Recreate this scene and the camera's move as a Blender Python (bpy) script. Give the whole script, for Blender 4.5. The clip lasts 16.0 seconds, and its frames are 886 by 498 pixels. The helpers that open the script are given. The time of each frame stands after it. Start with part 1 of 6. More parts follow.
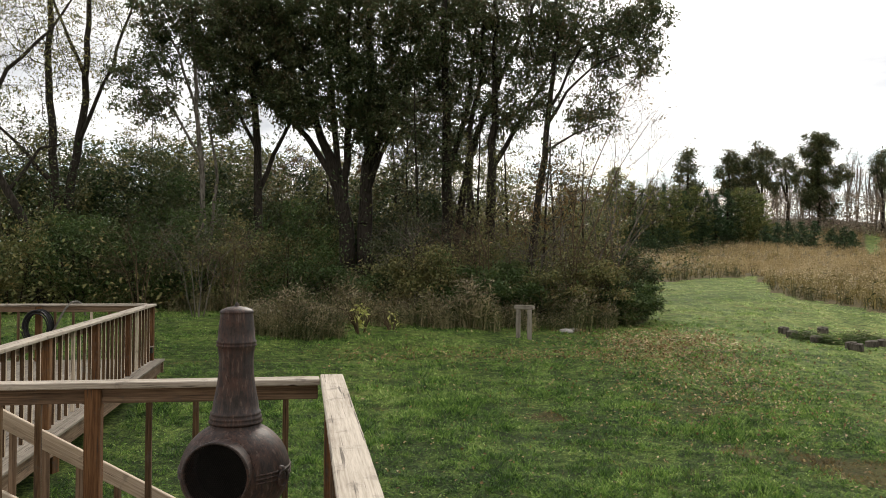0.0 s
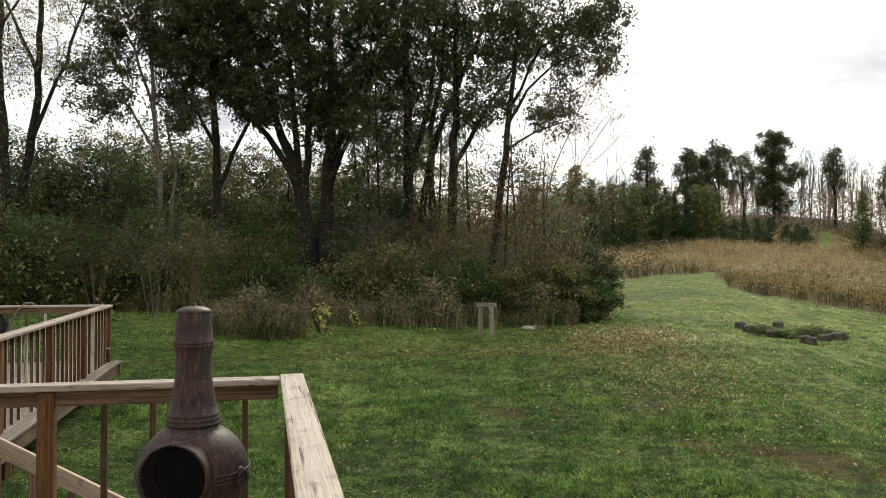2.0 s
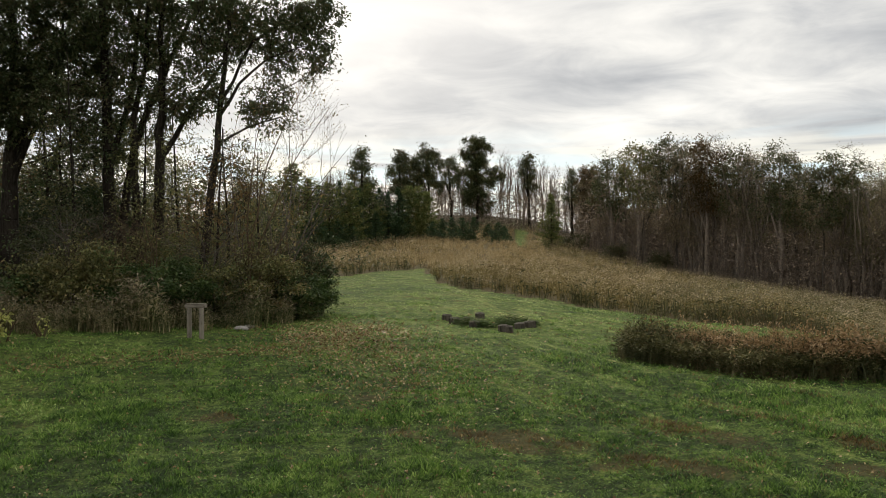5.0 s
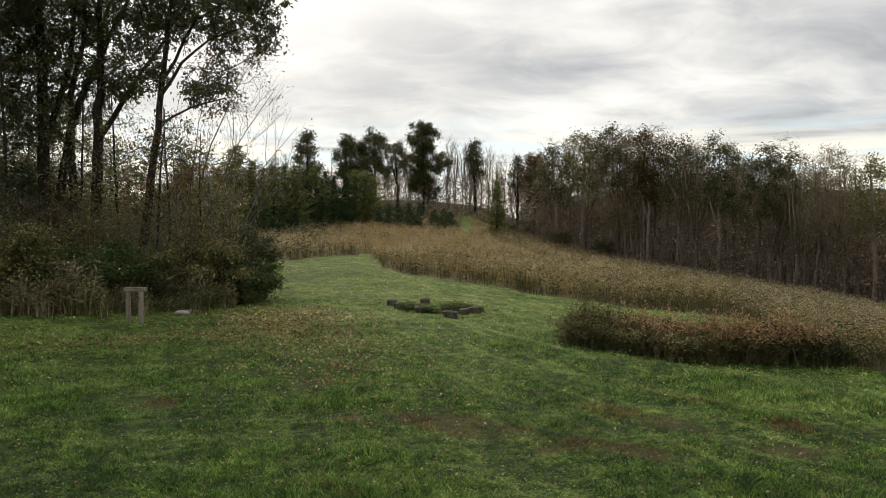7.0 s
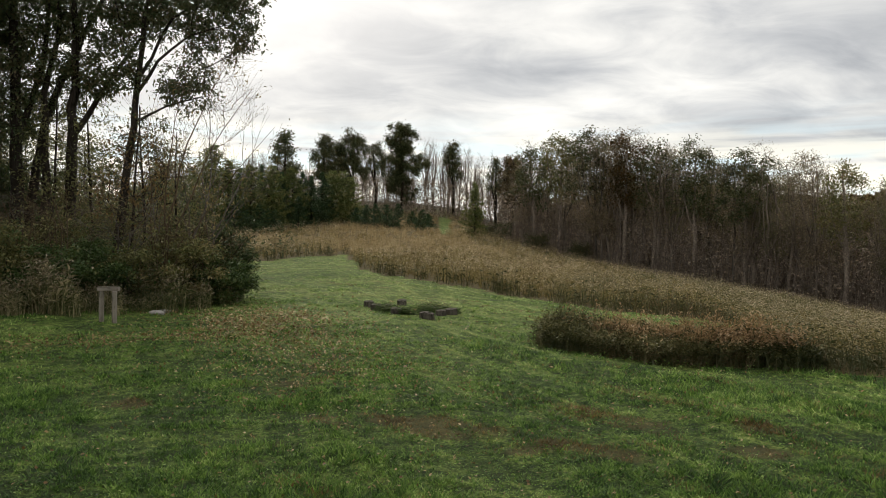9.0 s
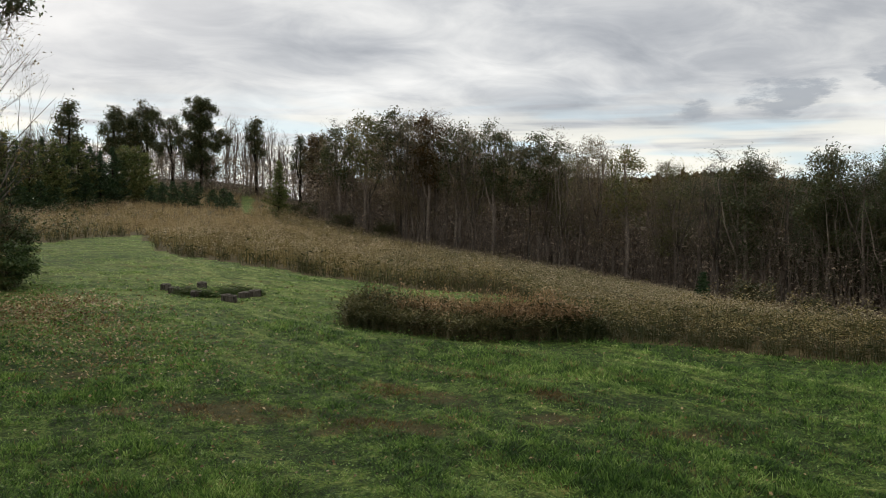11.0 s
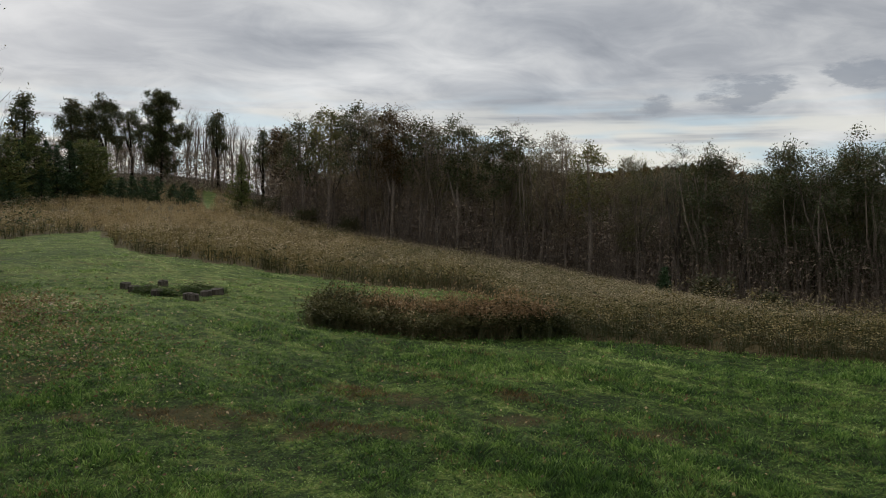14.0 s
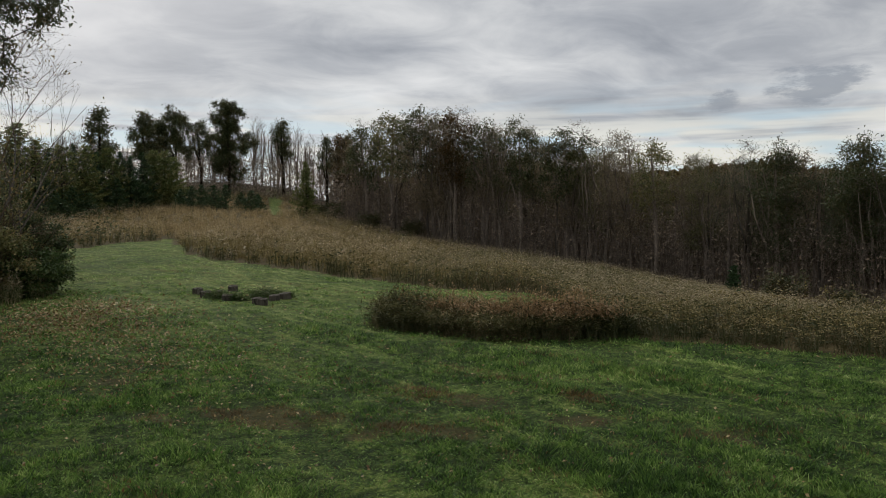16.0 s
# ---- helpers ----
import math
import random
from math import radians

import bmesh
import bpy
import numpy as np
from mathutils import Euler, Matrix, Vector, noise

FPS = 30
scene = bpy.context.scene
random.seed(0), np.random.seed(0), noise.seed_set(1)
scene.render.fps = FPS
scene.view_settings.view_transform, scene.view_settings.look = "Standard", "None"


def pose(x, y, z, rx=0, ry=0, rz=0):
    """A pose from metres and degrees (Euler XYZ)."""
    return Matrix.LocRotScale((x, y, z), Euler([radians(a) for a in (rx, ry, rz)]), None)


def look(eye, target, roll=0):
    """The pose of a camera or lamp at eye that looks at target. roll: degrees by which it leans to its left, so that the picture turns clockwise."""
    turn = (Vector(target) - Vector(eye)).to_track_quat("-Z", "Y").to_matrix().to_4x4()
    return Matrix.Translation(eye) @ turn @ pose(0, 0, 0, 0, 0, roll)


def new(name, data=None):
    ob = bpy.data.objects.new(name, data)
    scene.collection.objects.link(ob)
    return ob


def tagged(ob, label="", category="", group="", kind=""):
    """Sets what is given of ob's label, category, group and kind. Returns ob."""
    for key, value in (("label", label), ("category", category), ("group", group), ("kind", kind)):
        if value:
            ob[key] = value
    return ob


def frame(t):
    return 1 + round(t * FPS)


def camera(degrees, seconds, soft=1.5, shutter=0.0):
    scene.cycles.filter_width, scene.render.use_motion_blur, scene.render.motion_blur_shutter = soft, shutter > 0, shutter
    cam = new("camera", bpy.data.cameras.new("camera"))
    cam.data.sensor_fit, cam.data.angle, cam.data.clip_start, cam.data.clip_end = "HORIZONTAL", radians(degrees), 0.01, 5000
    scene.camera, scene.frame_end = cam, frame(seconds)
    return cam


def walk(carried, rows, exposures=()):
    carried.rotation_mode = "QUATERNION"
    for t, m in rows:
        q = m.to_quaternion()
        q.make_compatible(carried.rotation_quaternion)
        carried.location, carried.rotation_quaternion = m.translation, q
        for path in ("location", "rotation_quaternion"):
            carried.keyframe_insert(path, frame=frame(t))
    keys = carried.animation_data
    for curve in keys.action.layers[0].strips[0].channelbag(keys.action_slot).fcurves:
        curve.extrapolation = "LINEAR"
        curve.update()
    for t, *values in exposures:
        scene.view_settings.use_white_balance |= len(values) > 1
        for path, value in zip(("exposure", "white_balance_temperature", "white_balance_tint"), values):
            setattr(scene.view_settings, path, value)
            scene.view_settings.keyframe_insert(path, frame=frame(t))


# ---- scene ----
# x: east of the line of sight, y: along it, z: up; lawn near the deck is z = 0
cam = camera(57.07, 16.0, soft=0.45)

# seconds, heading, pitch, lean in degrees, then the eye in metres
STEPS = [
    (0.0, -20.58, 0.84, 0.43, -0.083, -0.112, 2.112),
    (0.5, -20.25, 0.74, 0.30, -0.076, -0.116, 2.111),
    (1.0, -19.42, 0.58, 0.28, -0.075, -0.108, 2.104),
    (1.5, -18.52, 0.61, 0.20, -0.074, -0.111, 2.105),
    (2.0, -17.93, 0.73, 0.05, -0.076, -0.100, 2.108),
    (2.5, -16.44, 0.90, 0.00, -0.073, -0.095, 2.105),
    (3.0, -11.82, 1.02, 0.17, -0.047, -0.100, 2.103),
    (3.5, -5.99, 0.55, 0.36, 0.003, -0.049, 2.083),
    (4.0, -1.96, 0.10, 0.23, 0.017, -0.016, 2.072),
    (4.5, 0.34, 0.25, -0.11, -0.005, 0.053, 2.067),
    (5.0, 1.71, 0.56, -0.64, 0.003, 0.054, 2.063),
    (7.3, 5.60, -0.53, 0.00, 0.012, 0.035, 2.065),
    (7.5, 5.46, -0.37, 0.09, 0.023, 0.021, 2.060),
    (8.0, 5.68, -0.27, -0.11, 0.029, 0.029, 2.061),
    (8.5, 6.18, -0.27, 0.07, 0.034, 0.028, 2.055),
    (9.0, 7.06, -0.36, 0.38, 0.028, 0.025, 2.060),
    (9.5, 9.12, -0.83, -0.04, 0.029, 0.019, 2.054),
    (10.0, 12.74, -1.37, -0.14, 0.033, 0.031, 2.053),
    (10.2, 14.82, -1.53, 0.05, 0.036, 0.010, 2.049),
    (12.3, 23.13, -1.85, -0.10, 0.039, 0.032, 2.148),
    (12.5, 23.04, -2.02, -0.00, 0.032, 0.044, 2.151),
    (13.0, 22.86, -2.33, 0.01, 0.034, 0.054, 2.145),
    (13.5, 23.07, -2.31, 0.22, 0.031, 0.047, 2.151),
    (14.0, 23.17, -2.12, 0.23, 0.036, 0.047, 2.156),
    (14.5, 22.94, -2.07, -0.16, 0.049, 0.070, 2.150),
    (15.0, 22.74, -1.95, -0.36, 0.045, 0.065, 2.144),
    (15.5, 21.87, -2.12, -0.47, 0.033, 0.044, 2.145),
    (16.0, 18.75, -1.92, -0.85, 0.006, -0.021, 2.150),
]


def row(t, head, pitch, lean, x, y, z):
    h, p = radians(head), radians(pitch)
    ahead = Vector((math.sin(h) * math.cos(p), math.cos(h) * math.cos(p), math.sin(p)))
    return t, look((x, y, z), Vector((x, y, z)) + 10 * ahead, lean)


walk(cam, [row(*s) for s in STEPS], exposures=[(0.0, 0.6, 6800, 10), (2.0, 0.6, 6800, 10), (3.0, 0.47, 6720, 9), (3.5, 0.28, 6780, 9), (4.0, 0.13, 6820, 9), (5.0, 0.05, 6900, 9), (10.0, 0.08, 6720, 9), (12.4, -0.46, 6400, 10), (16.0, -0.46, 6400, 10)])

# ---- world and sun ----
SUN_AZ, SUN_EL = radians(-12), radians(34)
world = bpy.data.worlds.new("overcast_sky")
scene.world = world
world.use_nodes = True


class Nodes:
    """Short-hand to build node trees."""

    def __init__(self, tree):
        self.t = tree
        tree.nodes.clear()

    def add(self, kind, ins=None):
        n = self.t.nodes.new(kind)
        for k, v in (ins or {}).items():
            self.put(n.inputs[k], v)
        return n

    def put(self, socket, v):
        if isinstance(v, bpy.types.NodeSocket):
            self.t.links.new(v, socket)
        elif isinstance(v, bpy.types.Node):
            self.t.links.new(v.outputs[0], socket)
        elif isinstance(v, tuple) and len(v) == 3 and len(socket.default_value) == 4:
            socket.default_value = (*v, 1)
        else:
            socket.default_value = v

    def math(self, op, a, b=0.0, clamp=False):
        n = self.t.nodes.new("ShaderNodeMath")
        n.operation, n.use_clamp = op, clamp
        self.put(n.inputs[0], a)
        self.put(n.inputs[1], b)
        return n.outputs[0]

    def mix(self, fac, a, b, blend="MIX"):
        n = self.t.nodes.new("ShaderNodeMix")
        n.data_type, n.blend_type = "RGBA", blend
        self.put(n.inputs[0], fac)
        self.put(n.inputs[6], a)
        self.put(n.inputs[7], b)
        return n.outputs[2]

    def noise(self, vec, scale, detail=3.0, rough=0.55, out=0, distortion=0.0):
        return self.add("ShaderNodeTexNoise", {"Vector": vec, "Scale": scale, "Detail": detail, "Roughness": rough, "Distortion": distortion}).outputs[out]

    def ramp(self, fac, stops):
        n = self.add("ShaderNodeValToRGB", {0: fac})
        e = n.color_ramp.elements
        while len(e) < len(stops):
            e.new(0.5)
        for el, (pos, col) in zip(e, stops):
            el.position = pos
            el.color = (*col, 1) if isinstance(col, tuple) else (col, col, col, 1)
        return n.outputs[0]

    def span(self, v, a, b, c=0.0, d=1.0):
        # smoothstep needs a rising range
        if b < a:
            a, b, c, d = b, a, d, c
        n = self.t.nodes.new("ShaderNodeMapRange")
        n.interpolation_type = "SMOOTHSTEP"
        for k, w in (("Value", v), ("From Min", a), ("From Max", b), ("To Min", c), ("To Max", d)):
            self.put(n.inputs[k], w)
        return n.outputs[0]

    def attribute(self, name):
        n = self.t.nodes.new("ShaderNodeAttribute")
        n.attribute_name = name
        return n.outputs["Fac"]


def build_world():
    n = Nodes(world.node_tree)
    gen = n.add("ShaderNodeTexCoord").outputs["Generated"]
    xyz = n.add("ShaderNodeSeparateXYZ", {0: gen})
    x, y, z = xyz.outputs
    sky = n.add("ShaderNodeTexSky")
    sky.sky_type, sky.sun_disc, sky.sun_elevation, sky.sun_rotation = "NISHITA", False, SUN_EL, SUN_AZ
    blue = n.mix(1.0, sky.outputs[0], (0.1, 0.1, 0.1), "MULTIPLY")
    # a flat cloud deck seen in perspective
    zz = n.math("ADD", n.math("MAXIMUM", z, 0.0), 0.19)
    u, v = n.math("DIVIDE", x, zz), n.math("DIVIDE", y, zz)
    deck = n.add("ShaderNodeCombineXYZ", {0: n.math("MULTIPLY", u, 0.8), 1: v, 2: 0.0}).outputs[0]
    big = n.noise(deck, 1.15, 4.0, 0.5, distortion=0.5)
    fine = n.noise(deck, 3.6, 6.0, 0.58, distortion=0.6)
    both = n.math("ADD", n.math("MULTIPLY", big, 0.66), n.math("MULTIPLY", fine, 0.34))
    cloud = n.ramp(both, [(0.36, (1.10, 1.09, 1.07)), (0.46, (0.84, 0.845, 0.85)), (0.54, (0.62, 0.635, 0.665)), (0.64, (0.42, 0.44, 0.48))])
    # cloud thins and brightens round the hidden sun
    s = (math.sin(SUN_AZ) * math.cos(SUN_EL), math.cos(SUN_AZ) * math.cos(SUN_EL), math.sin(SUN_EL))
    near = n.math("ADD", n.math("ADD", n.math("MULTIPLY", x, s[0]), n.math("MULTIPLY", y, s[1])), n.math("MULTIPLY", z, s[2]))
    thick = n.math("MULTIPLY", n.span(near, 0.3, 0.95, 0.75, 0.87), n.math("ADD", n.span(z, 0.08, 0.26, 1.2, 1.0), n.math("MULTIPLY", n.math("MAXIMUM", z, 0.0), 0.3)))
    cloud = n.mix(1.0, cloud, n.add("ShaderNodeCombineColor", {0: thick, 1: thick, 2: thick}).outputs[0], "MULTIPLY")
    # the deck thins and brightens to the east
    east = n.span(n.math("DIVIDE", x, n.math("MAXIMUM", y, 0.05)), 0.05, 0.5, 1.0, 1.06)
    cloud = n.mix(1.0, cloud, n.add("ShaderNodeCombineColor", {0: east, 1: east, 2: east}).outputs[0], "MULTIPLY")
    glow = n.span(near, 0.86, 1.0)
    cloud = n.mix(n.math("MULTIPLY", glow, 0.85), cloud, (1.25, 1.22, 1.2))
    # clear strip just over the horizon
    strip = n.noise(n.add("ShaderNodeCombineXYZ", {0: n.math("MULTIPLY", x, 3.0), 1: n.math("MULTIPLY", y, 3.0), 2: n.math("MULTIPLY", z, 60.0)}).outputs[0], 1.0, 3.0)
    low = n.math("MULTIPLY", n.span(z, 0.17, 0.09), n.span(strip, 0.34, 0.56))
    pale = n.mix(n.span(n.noise(n.add("ShaderNodeCombineXYZ", {0: n.math("MULTIPLY", x, 5.0), 1: n.math("MULTIPLY", y, 5.0), 2: n.math("MULTIPLY", z, 34.0)}).outputs[0], 1.0, 2.0), 0.45, 0.58), (1.28, 1.22, 1.08), (0.82, 1.02, 1.12))
    pale = n.mix(0.2, pale, blue)
    col = n.mix(n.math("MULTIPLY", low, 0.85), cloud, pale)
    # three small dark clouds drifting under the deck, low in the east
    way = n.math("DIVIDE", x, n.math("MAXIMUM", y, 0.05))
    rag = n.noise(n.add("ShaderNodeCombineXYZ", {0: n.math("MULTIPLY", x, 14.0), 1: n.math("MULTIPLY", y, 14.0), 2: n.math("MULTIPLY", z, 45.0)}).outputs[0], 1.6, 5.0, 0.62)
    for a0, e0, aw, ew in ((0.952, 0.146, 0.095, 0.020), (0.772, 0.131, 0.036, 0.013), (1.2, 0.157, 0.085, 0.018)):
        da = n.math("POWER", n.math("ABSOLUTE", n.math("DIVIDE", n.math("SUBTRACT", way, a0), aw)), 2.0)
        de = n.math("POWER", n.math("ABSOLUTE", n.math("DIVIDE", n.math("SUBTRACT", z, e0), ew)), 2.0)
        far = n.math("ADD", n.math("ADD", da, de), n.math("MULTIPLY", n.math("SUBTRACT", rag, 0.5), 4.5))
        col = n.mix(n.math("MULTIPLY", n.span(far, 1.3, 0.2), 0.8), col, (0.40, 0.43, 0.48))
    col = n.mix(0.08, col, blue)
    bg = n.add("ShaderNodeBackground", {"Color": col, "Strength": 1.0})
    n.add("ShaderNodeOutputWorld", {"Surface": bg.outputs[0]})


build_world()
sun = new("sun", bpy.data.lights.new("sun", "SUN"))
sun.data.energy, sun.data.angle, sun.data.color = 1.8, radians(20), (1.0, 0.95, 0.86)
sun.matrix_basis = look((0, 0, 0), (-math.sin(SUN_AZ) * math.cos(SUN_EL), -math.cos(SUN_AZ) * math.cos(SUN_EL), -math.sin(SUN_EL)))


# ---- materials ----
def material(name):
    m = bpy.data.materials.new(name)
    m.use_nodes = True
    return m, Nodes(m.node_tree)


def finish(n, col, rough=0.8, bump=None, strength=0.3, dist=0.02, metal=0.0, spec=0.3):
    b = n.add("ShaderNodeBsdfPrincipled", {"Base Color": col, "Roughness": rough, "Metallic": metal, "Specular IOR Level": spec})
    if bump is not None:
        n.put(b.inputs["Normal"], n.add("ShaderNodeBump", {"Height": bump, "Strength": strength, "Distance": dist}).outputs[0])
    n.add("ShaderNodeOutputMaterial", {"Surface": b.outputs[0]})
    return b


def leaf_material(name, stops, through_light=0.3, rough=0.55):
    """Thin leaves and blades, each with its own colour, that let some light through."""
    m, n = material(name)
    r = n.add("ShaderNodeNewGeometry").outputs["Random Per Island"]
    pos = n.add("ShaderNodeTexCoord").outputs["Object"]
    patch = n.math("ADD", n.math("MULTIPLY", n.span(n.noise(pos, 0.3, 2.0), 0.3, 0.7), 0.5), n.math("MULTIPLY", n.span(n.noise(pos, 1.6, 3.0), 0.3, 0.7), 0.5))
    mixv = n.math("ADD", n.math("MULTIPLY", r, 0.5), n.math("MULTIPLY", patch, 0.5), clamp=True)
    col = n.ramp(mixv, stops)
    b = n.add("ShaderNodeBsdfPrincipled", {"Base Color": col, "Roughness": rough, "Specular IOR Level": 0.25})
    tr = n.add("ShaderNodeBsdfTranslucent", {"Color": col})
    mx = n.add("ShaderNodeMixShader", {0: through_light, 1: b.outputs[0], 2: tr.outputs[0]})
    n.add("ShaderNodeOutputMaterial", {"Surface": mx.outputs[0]})
    return m


def bark_material(name, dark, light, scale=6.0):
    m, n = material(name)
    pos = n.add("ShaderNodeTexCoord").outputs["Object"]
    st = n.add("ShaderNodeMapping", {"Vector": pos, "Scale": (1.0, 1.0, 0.22)}).outputs[0]
    a = n.noise(st, scale * 3, 5.0, 0.65)
    b = n.noise(pos, 0.8, 2.0)
    col = n.mix(n.span(n.math("ADD", n.math("MULTIPLY", a, 0.7), n.math("MULTIPLY", b, 0.3)), 0.35, 0.65), dark, light)
    finish(n, col, 0.9, a, 0.6, 0.03, spec=0.15)
    return m


def timber_material(name, stops, grain=1.0):
    """Sawn boards that run along their own x axis."""
    m, n = material(name)
    pos = n.add("ShaderNodeTexCoord").outputs["Object"]
    rnd = n.add("ShaderNodeObjectInfo").outputs["Random"]
    shift = n.add("ShaderNodeCombineXYZ", {0: n.math("MULTIPLY", rnd, 37.0), 1: n.math("MULTIPLY", rnd, 11.0), 2: 0.0}).outputs[0]
    p = n.add("ShaderNodeVectorMath", {0: pos, 1: shift}).outputs[0]
    st = n.add("ShaderNodeMapping", {"Vector": p, "Scale": (0.35, 22.0, 22.0)}).outputs[0]
    warp = n.noise(st, 1.0 * grain, 2.0, 0.5)
    rings = n.math("FRACT", n.math("MULTIPLY", warp, 5.0))
    rings = n.span(n.math("ABSOLUTE", n.math("SUBTRACT", rings, 0.5)), 0.05, 0.5)
    fib = n.noise(n.add("ShaderNodeMapping", {"Vector": p, "Scale": (7.0, 130.0, 130.0)}).outputs[0], 1.0, 3.0, 0.6)
    blot = n.noise(n.add("ShaderNodeMapping", {"Vector": p, "Scale": (1.0, 5.0, 5.0)}).outputs[0], 1.6, 4.0, 0.6)
    v = n.math("ADD", n.math("MULTIPLY", rings, 0.13), n.math("MULTIPLY", fib, 0.5))
    v = n.math("ADD", v, n.math("MULTIPLY", blot, 0.45))
    v = n.math("ADD", v, n.math("MULTIPLY", n.math("SUBTRACT", rnd, 0.5), 0.18))
    col = n.ramp(v, stops)
    knot = n.add("ShaderNodeTexVoronoi", {"Vector": n.add("ShaderNodeMapping", {"Vector": p, "Scale": (2.4, 7.0, 7.0)}).outputs[0], "Scale": 1.0}).outputs["Distance"]
    col = n.mix(n.span(knot, 0.10, 0.04), col, (0.055, 0.035, 0.025))
    split = n.noise(n.add("ShaderNodeMapping", {"Vector": p, "Scale": (1.6, 48.0, 48.0)}).outputs[0], 1.0, 3.0, 0.6)
    col = n.mix(n.math("MULTIPLY", n.span(split, 0.40, 0.34), 0.75), col, (0.045, 0.034, 0.027))
    stain = n.noise(p, 7.0, 5.0, 0.7)
    col = n.mix(n.math("MULTIPLY", n.span(stain, 0.54, 0.70), 0.55), col, (0.10, 0.085, 0.072))
    finish(n, col, 0.82, n.math("ADD", fib, n.math("MULTIPLY", split, 1.5)), 0.5, 0.004, spec=0.2)
    return m


M_CAP = timber_material("weathered_cap_timber", [(0.3, (0.17, 0.14, 0.11)), (0.5, (0.36, 0.31, 0.255)), (0.75, (0.53, 0.47, 0.40))])
M_RAIL = timber_material("stained_rail_timber", [(0.3, (0.075, 0.047, 0.030)), (0.5, (0.18, 0.118, 0.077)), (0.75, (0.31, 0.225, 0.155))])
M_POST = timber_material("red_brown_post_timber", [(0.3, (0.04, 0.018, 0.008)), (0.5, (0.13, 0.062, 0.027)), (0.75, (0.24, 0.13, 0.062))])
M_PALE = timber_material("pale_new_timber", [(0.3, (0.31, 0.24, 0.175)), (0.5, (0.52, 0.43, 0.33)), (0.75, (0.66, 0.57, 0.46))])
M_BALUSTER = timber_material("dark_stained_timber", [(0.3, (0.026, 0.015, 0.008)), (0.5, (0.085, 0.05, 0.026)), (0.75, (0.19, 0.122, 0.068))])
M_GREY = timber_material("grey_weathered_timber", [(0.25, (0.12, 0.10, 0.08)), (0.5, (0.22, 0.19, 0.155)), (0.8, (0.34, 0.30, 0.25))])

M_BARK = bark_material("grey_brown_bark", (0.018, 0.014, 0.010), (0.057, 0.047, 0.037))
M_BARK_PALE = bark_material("pale_bark", (0.058, 0.049, 0.039), (0.208, 0.182, 0.150))
M_TWIG = bark_material("brown_twigs", (0.022, 0.014, 0.010), (0.06, 0.042, 0.03))
M_DRYSTEM = bark_material("dry_stems", (0.06, 0.04, 0.025), (0.16, 0.115, 0.07))

M_LEAF_DARK = leaf_material("dark_crown_leaves", [(0.15, (0.048, 0.071, 0.030)), (0.45, (0.085, 0.109, 0.045)), (0.7, (0.126, 0.122, 0.057)), (0.9, (0.177, 0.125, 0.071))])
M_LEAF_RUST = leaf_material("rusty_autumn_leaves", [(0.15, (0.044, 0.041, 0.015)), (0.45, (0.088, 0.066, 0.024)), (0.7, (0.146, 0.081, 0.029)), (0.9, (0.205, 0.125, 0.040))])
M_LEAF_GREEN = leaf_material("bush_green_leaves", [(0.15, (0.035, 0.059, 0.019)), (0.45, (0.066, 0.110, 0.034)), (0.7, (0.108, 0.152, 0.048)), (0.92, (0.176, 0.164, 0.066))])
M_LEAF_OLIVE = leaf_material("olive_bush_leaves", [(0.15, (0.094, 0.105, 0.041)), (0.45, (0.171, 0.177, 0.064)), (0.7, (0.263, 0.235, 0.092)), (0.92, (0.399, 0.269, 0.130))])
M_LEAF_YELLOW = leaf_material("yellow_green_leaves", [(0.15, (0.34, 0.38, 0.10)), (0.5, (0.60, 0.60, 0.20)), (0.85, (0.76, 0.72, 0.34))], 0.4)
M_LEAF_AUTUMN = leaf_material("tan_autumn_leaves", [(0.15, (0.10, 0.07, 0.025)), (0.5, (0.19, 0.12, 0.045)), (0.85, (0.30, 0.20, 0.08))], 0.4)
M_CREST = leaf_material("crest_leaves", [(0.15, (0.046, 0.064, 0.027)), (0.45, (0.089, 0.110, 0.043)), (0.7, (0.139, 0.131, 0.055)), (0.9, (0.213, 0.152, 0.073))], 0.2)
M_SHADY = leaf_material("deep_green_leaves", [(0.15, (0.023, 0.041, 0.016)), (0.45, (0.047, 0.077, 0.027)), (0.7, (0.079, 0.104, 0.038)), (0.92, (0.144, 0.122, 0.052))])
M_NEEDLE = leaf_material("spruce_needles", [(0.15, (0.028, 0.057, 0.026)), (0.5, (0.053, 0.101, 0.039)), (0.85, (0.108, 0.156, 0.053))], 0.1)
M_YOUNG = leaf_material("young_tree_leaves", [(0.15, (0.081, 0.117, 0.038)), (0.5, (0.170, 0.204, 0.060)), (0.85, (0.328, 0.281, 0.094))])


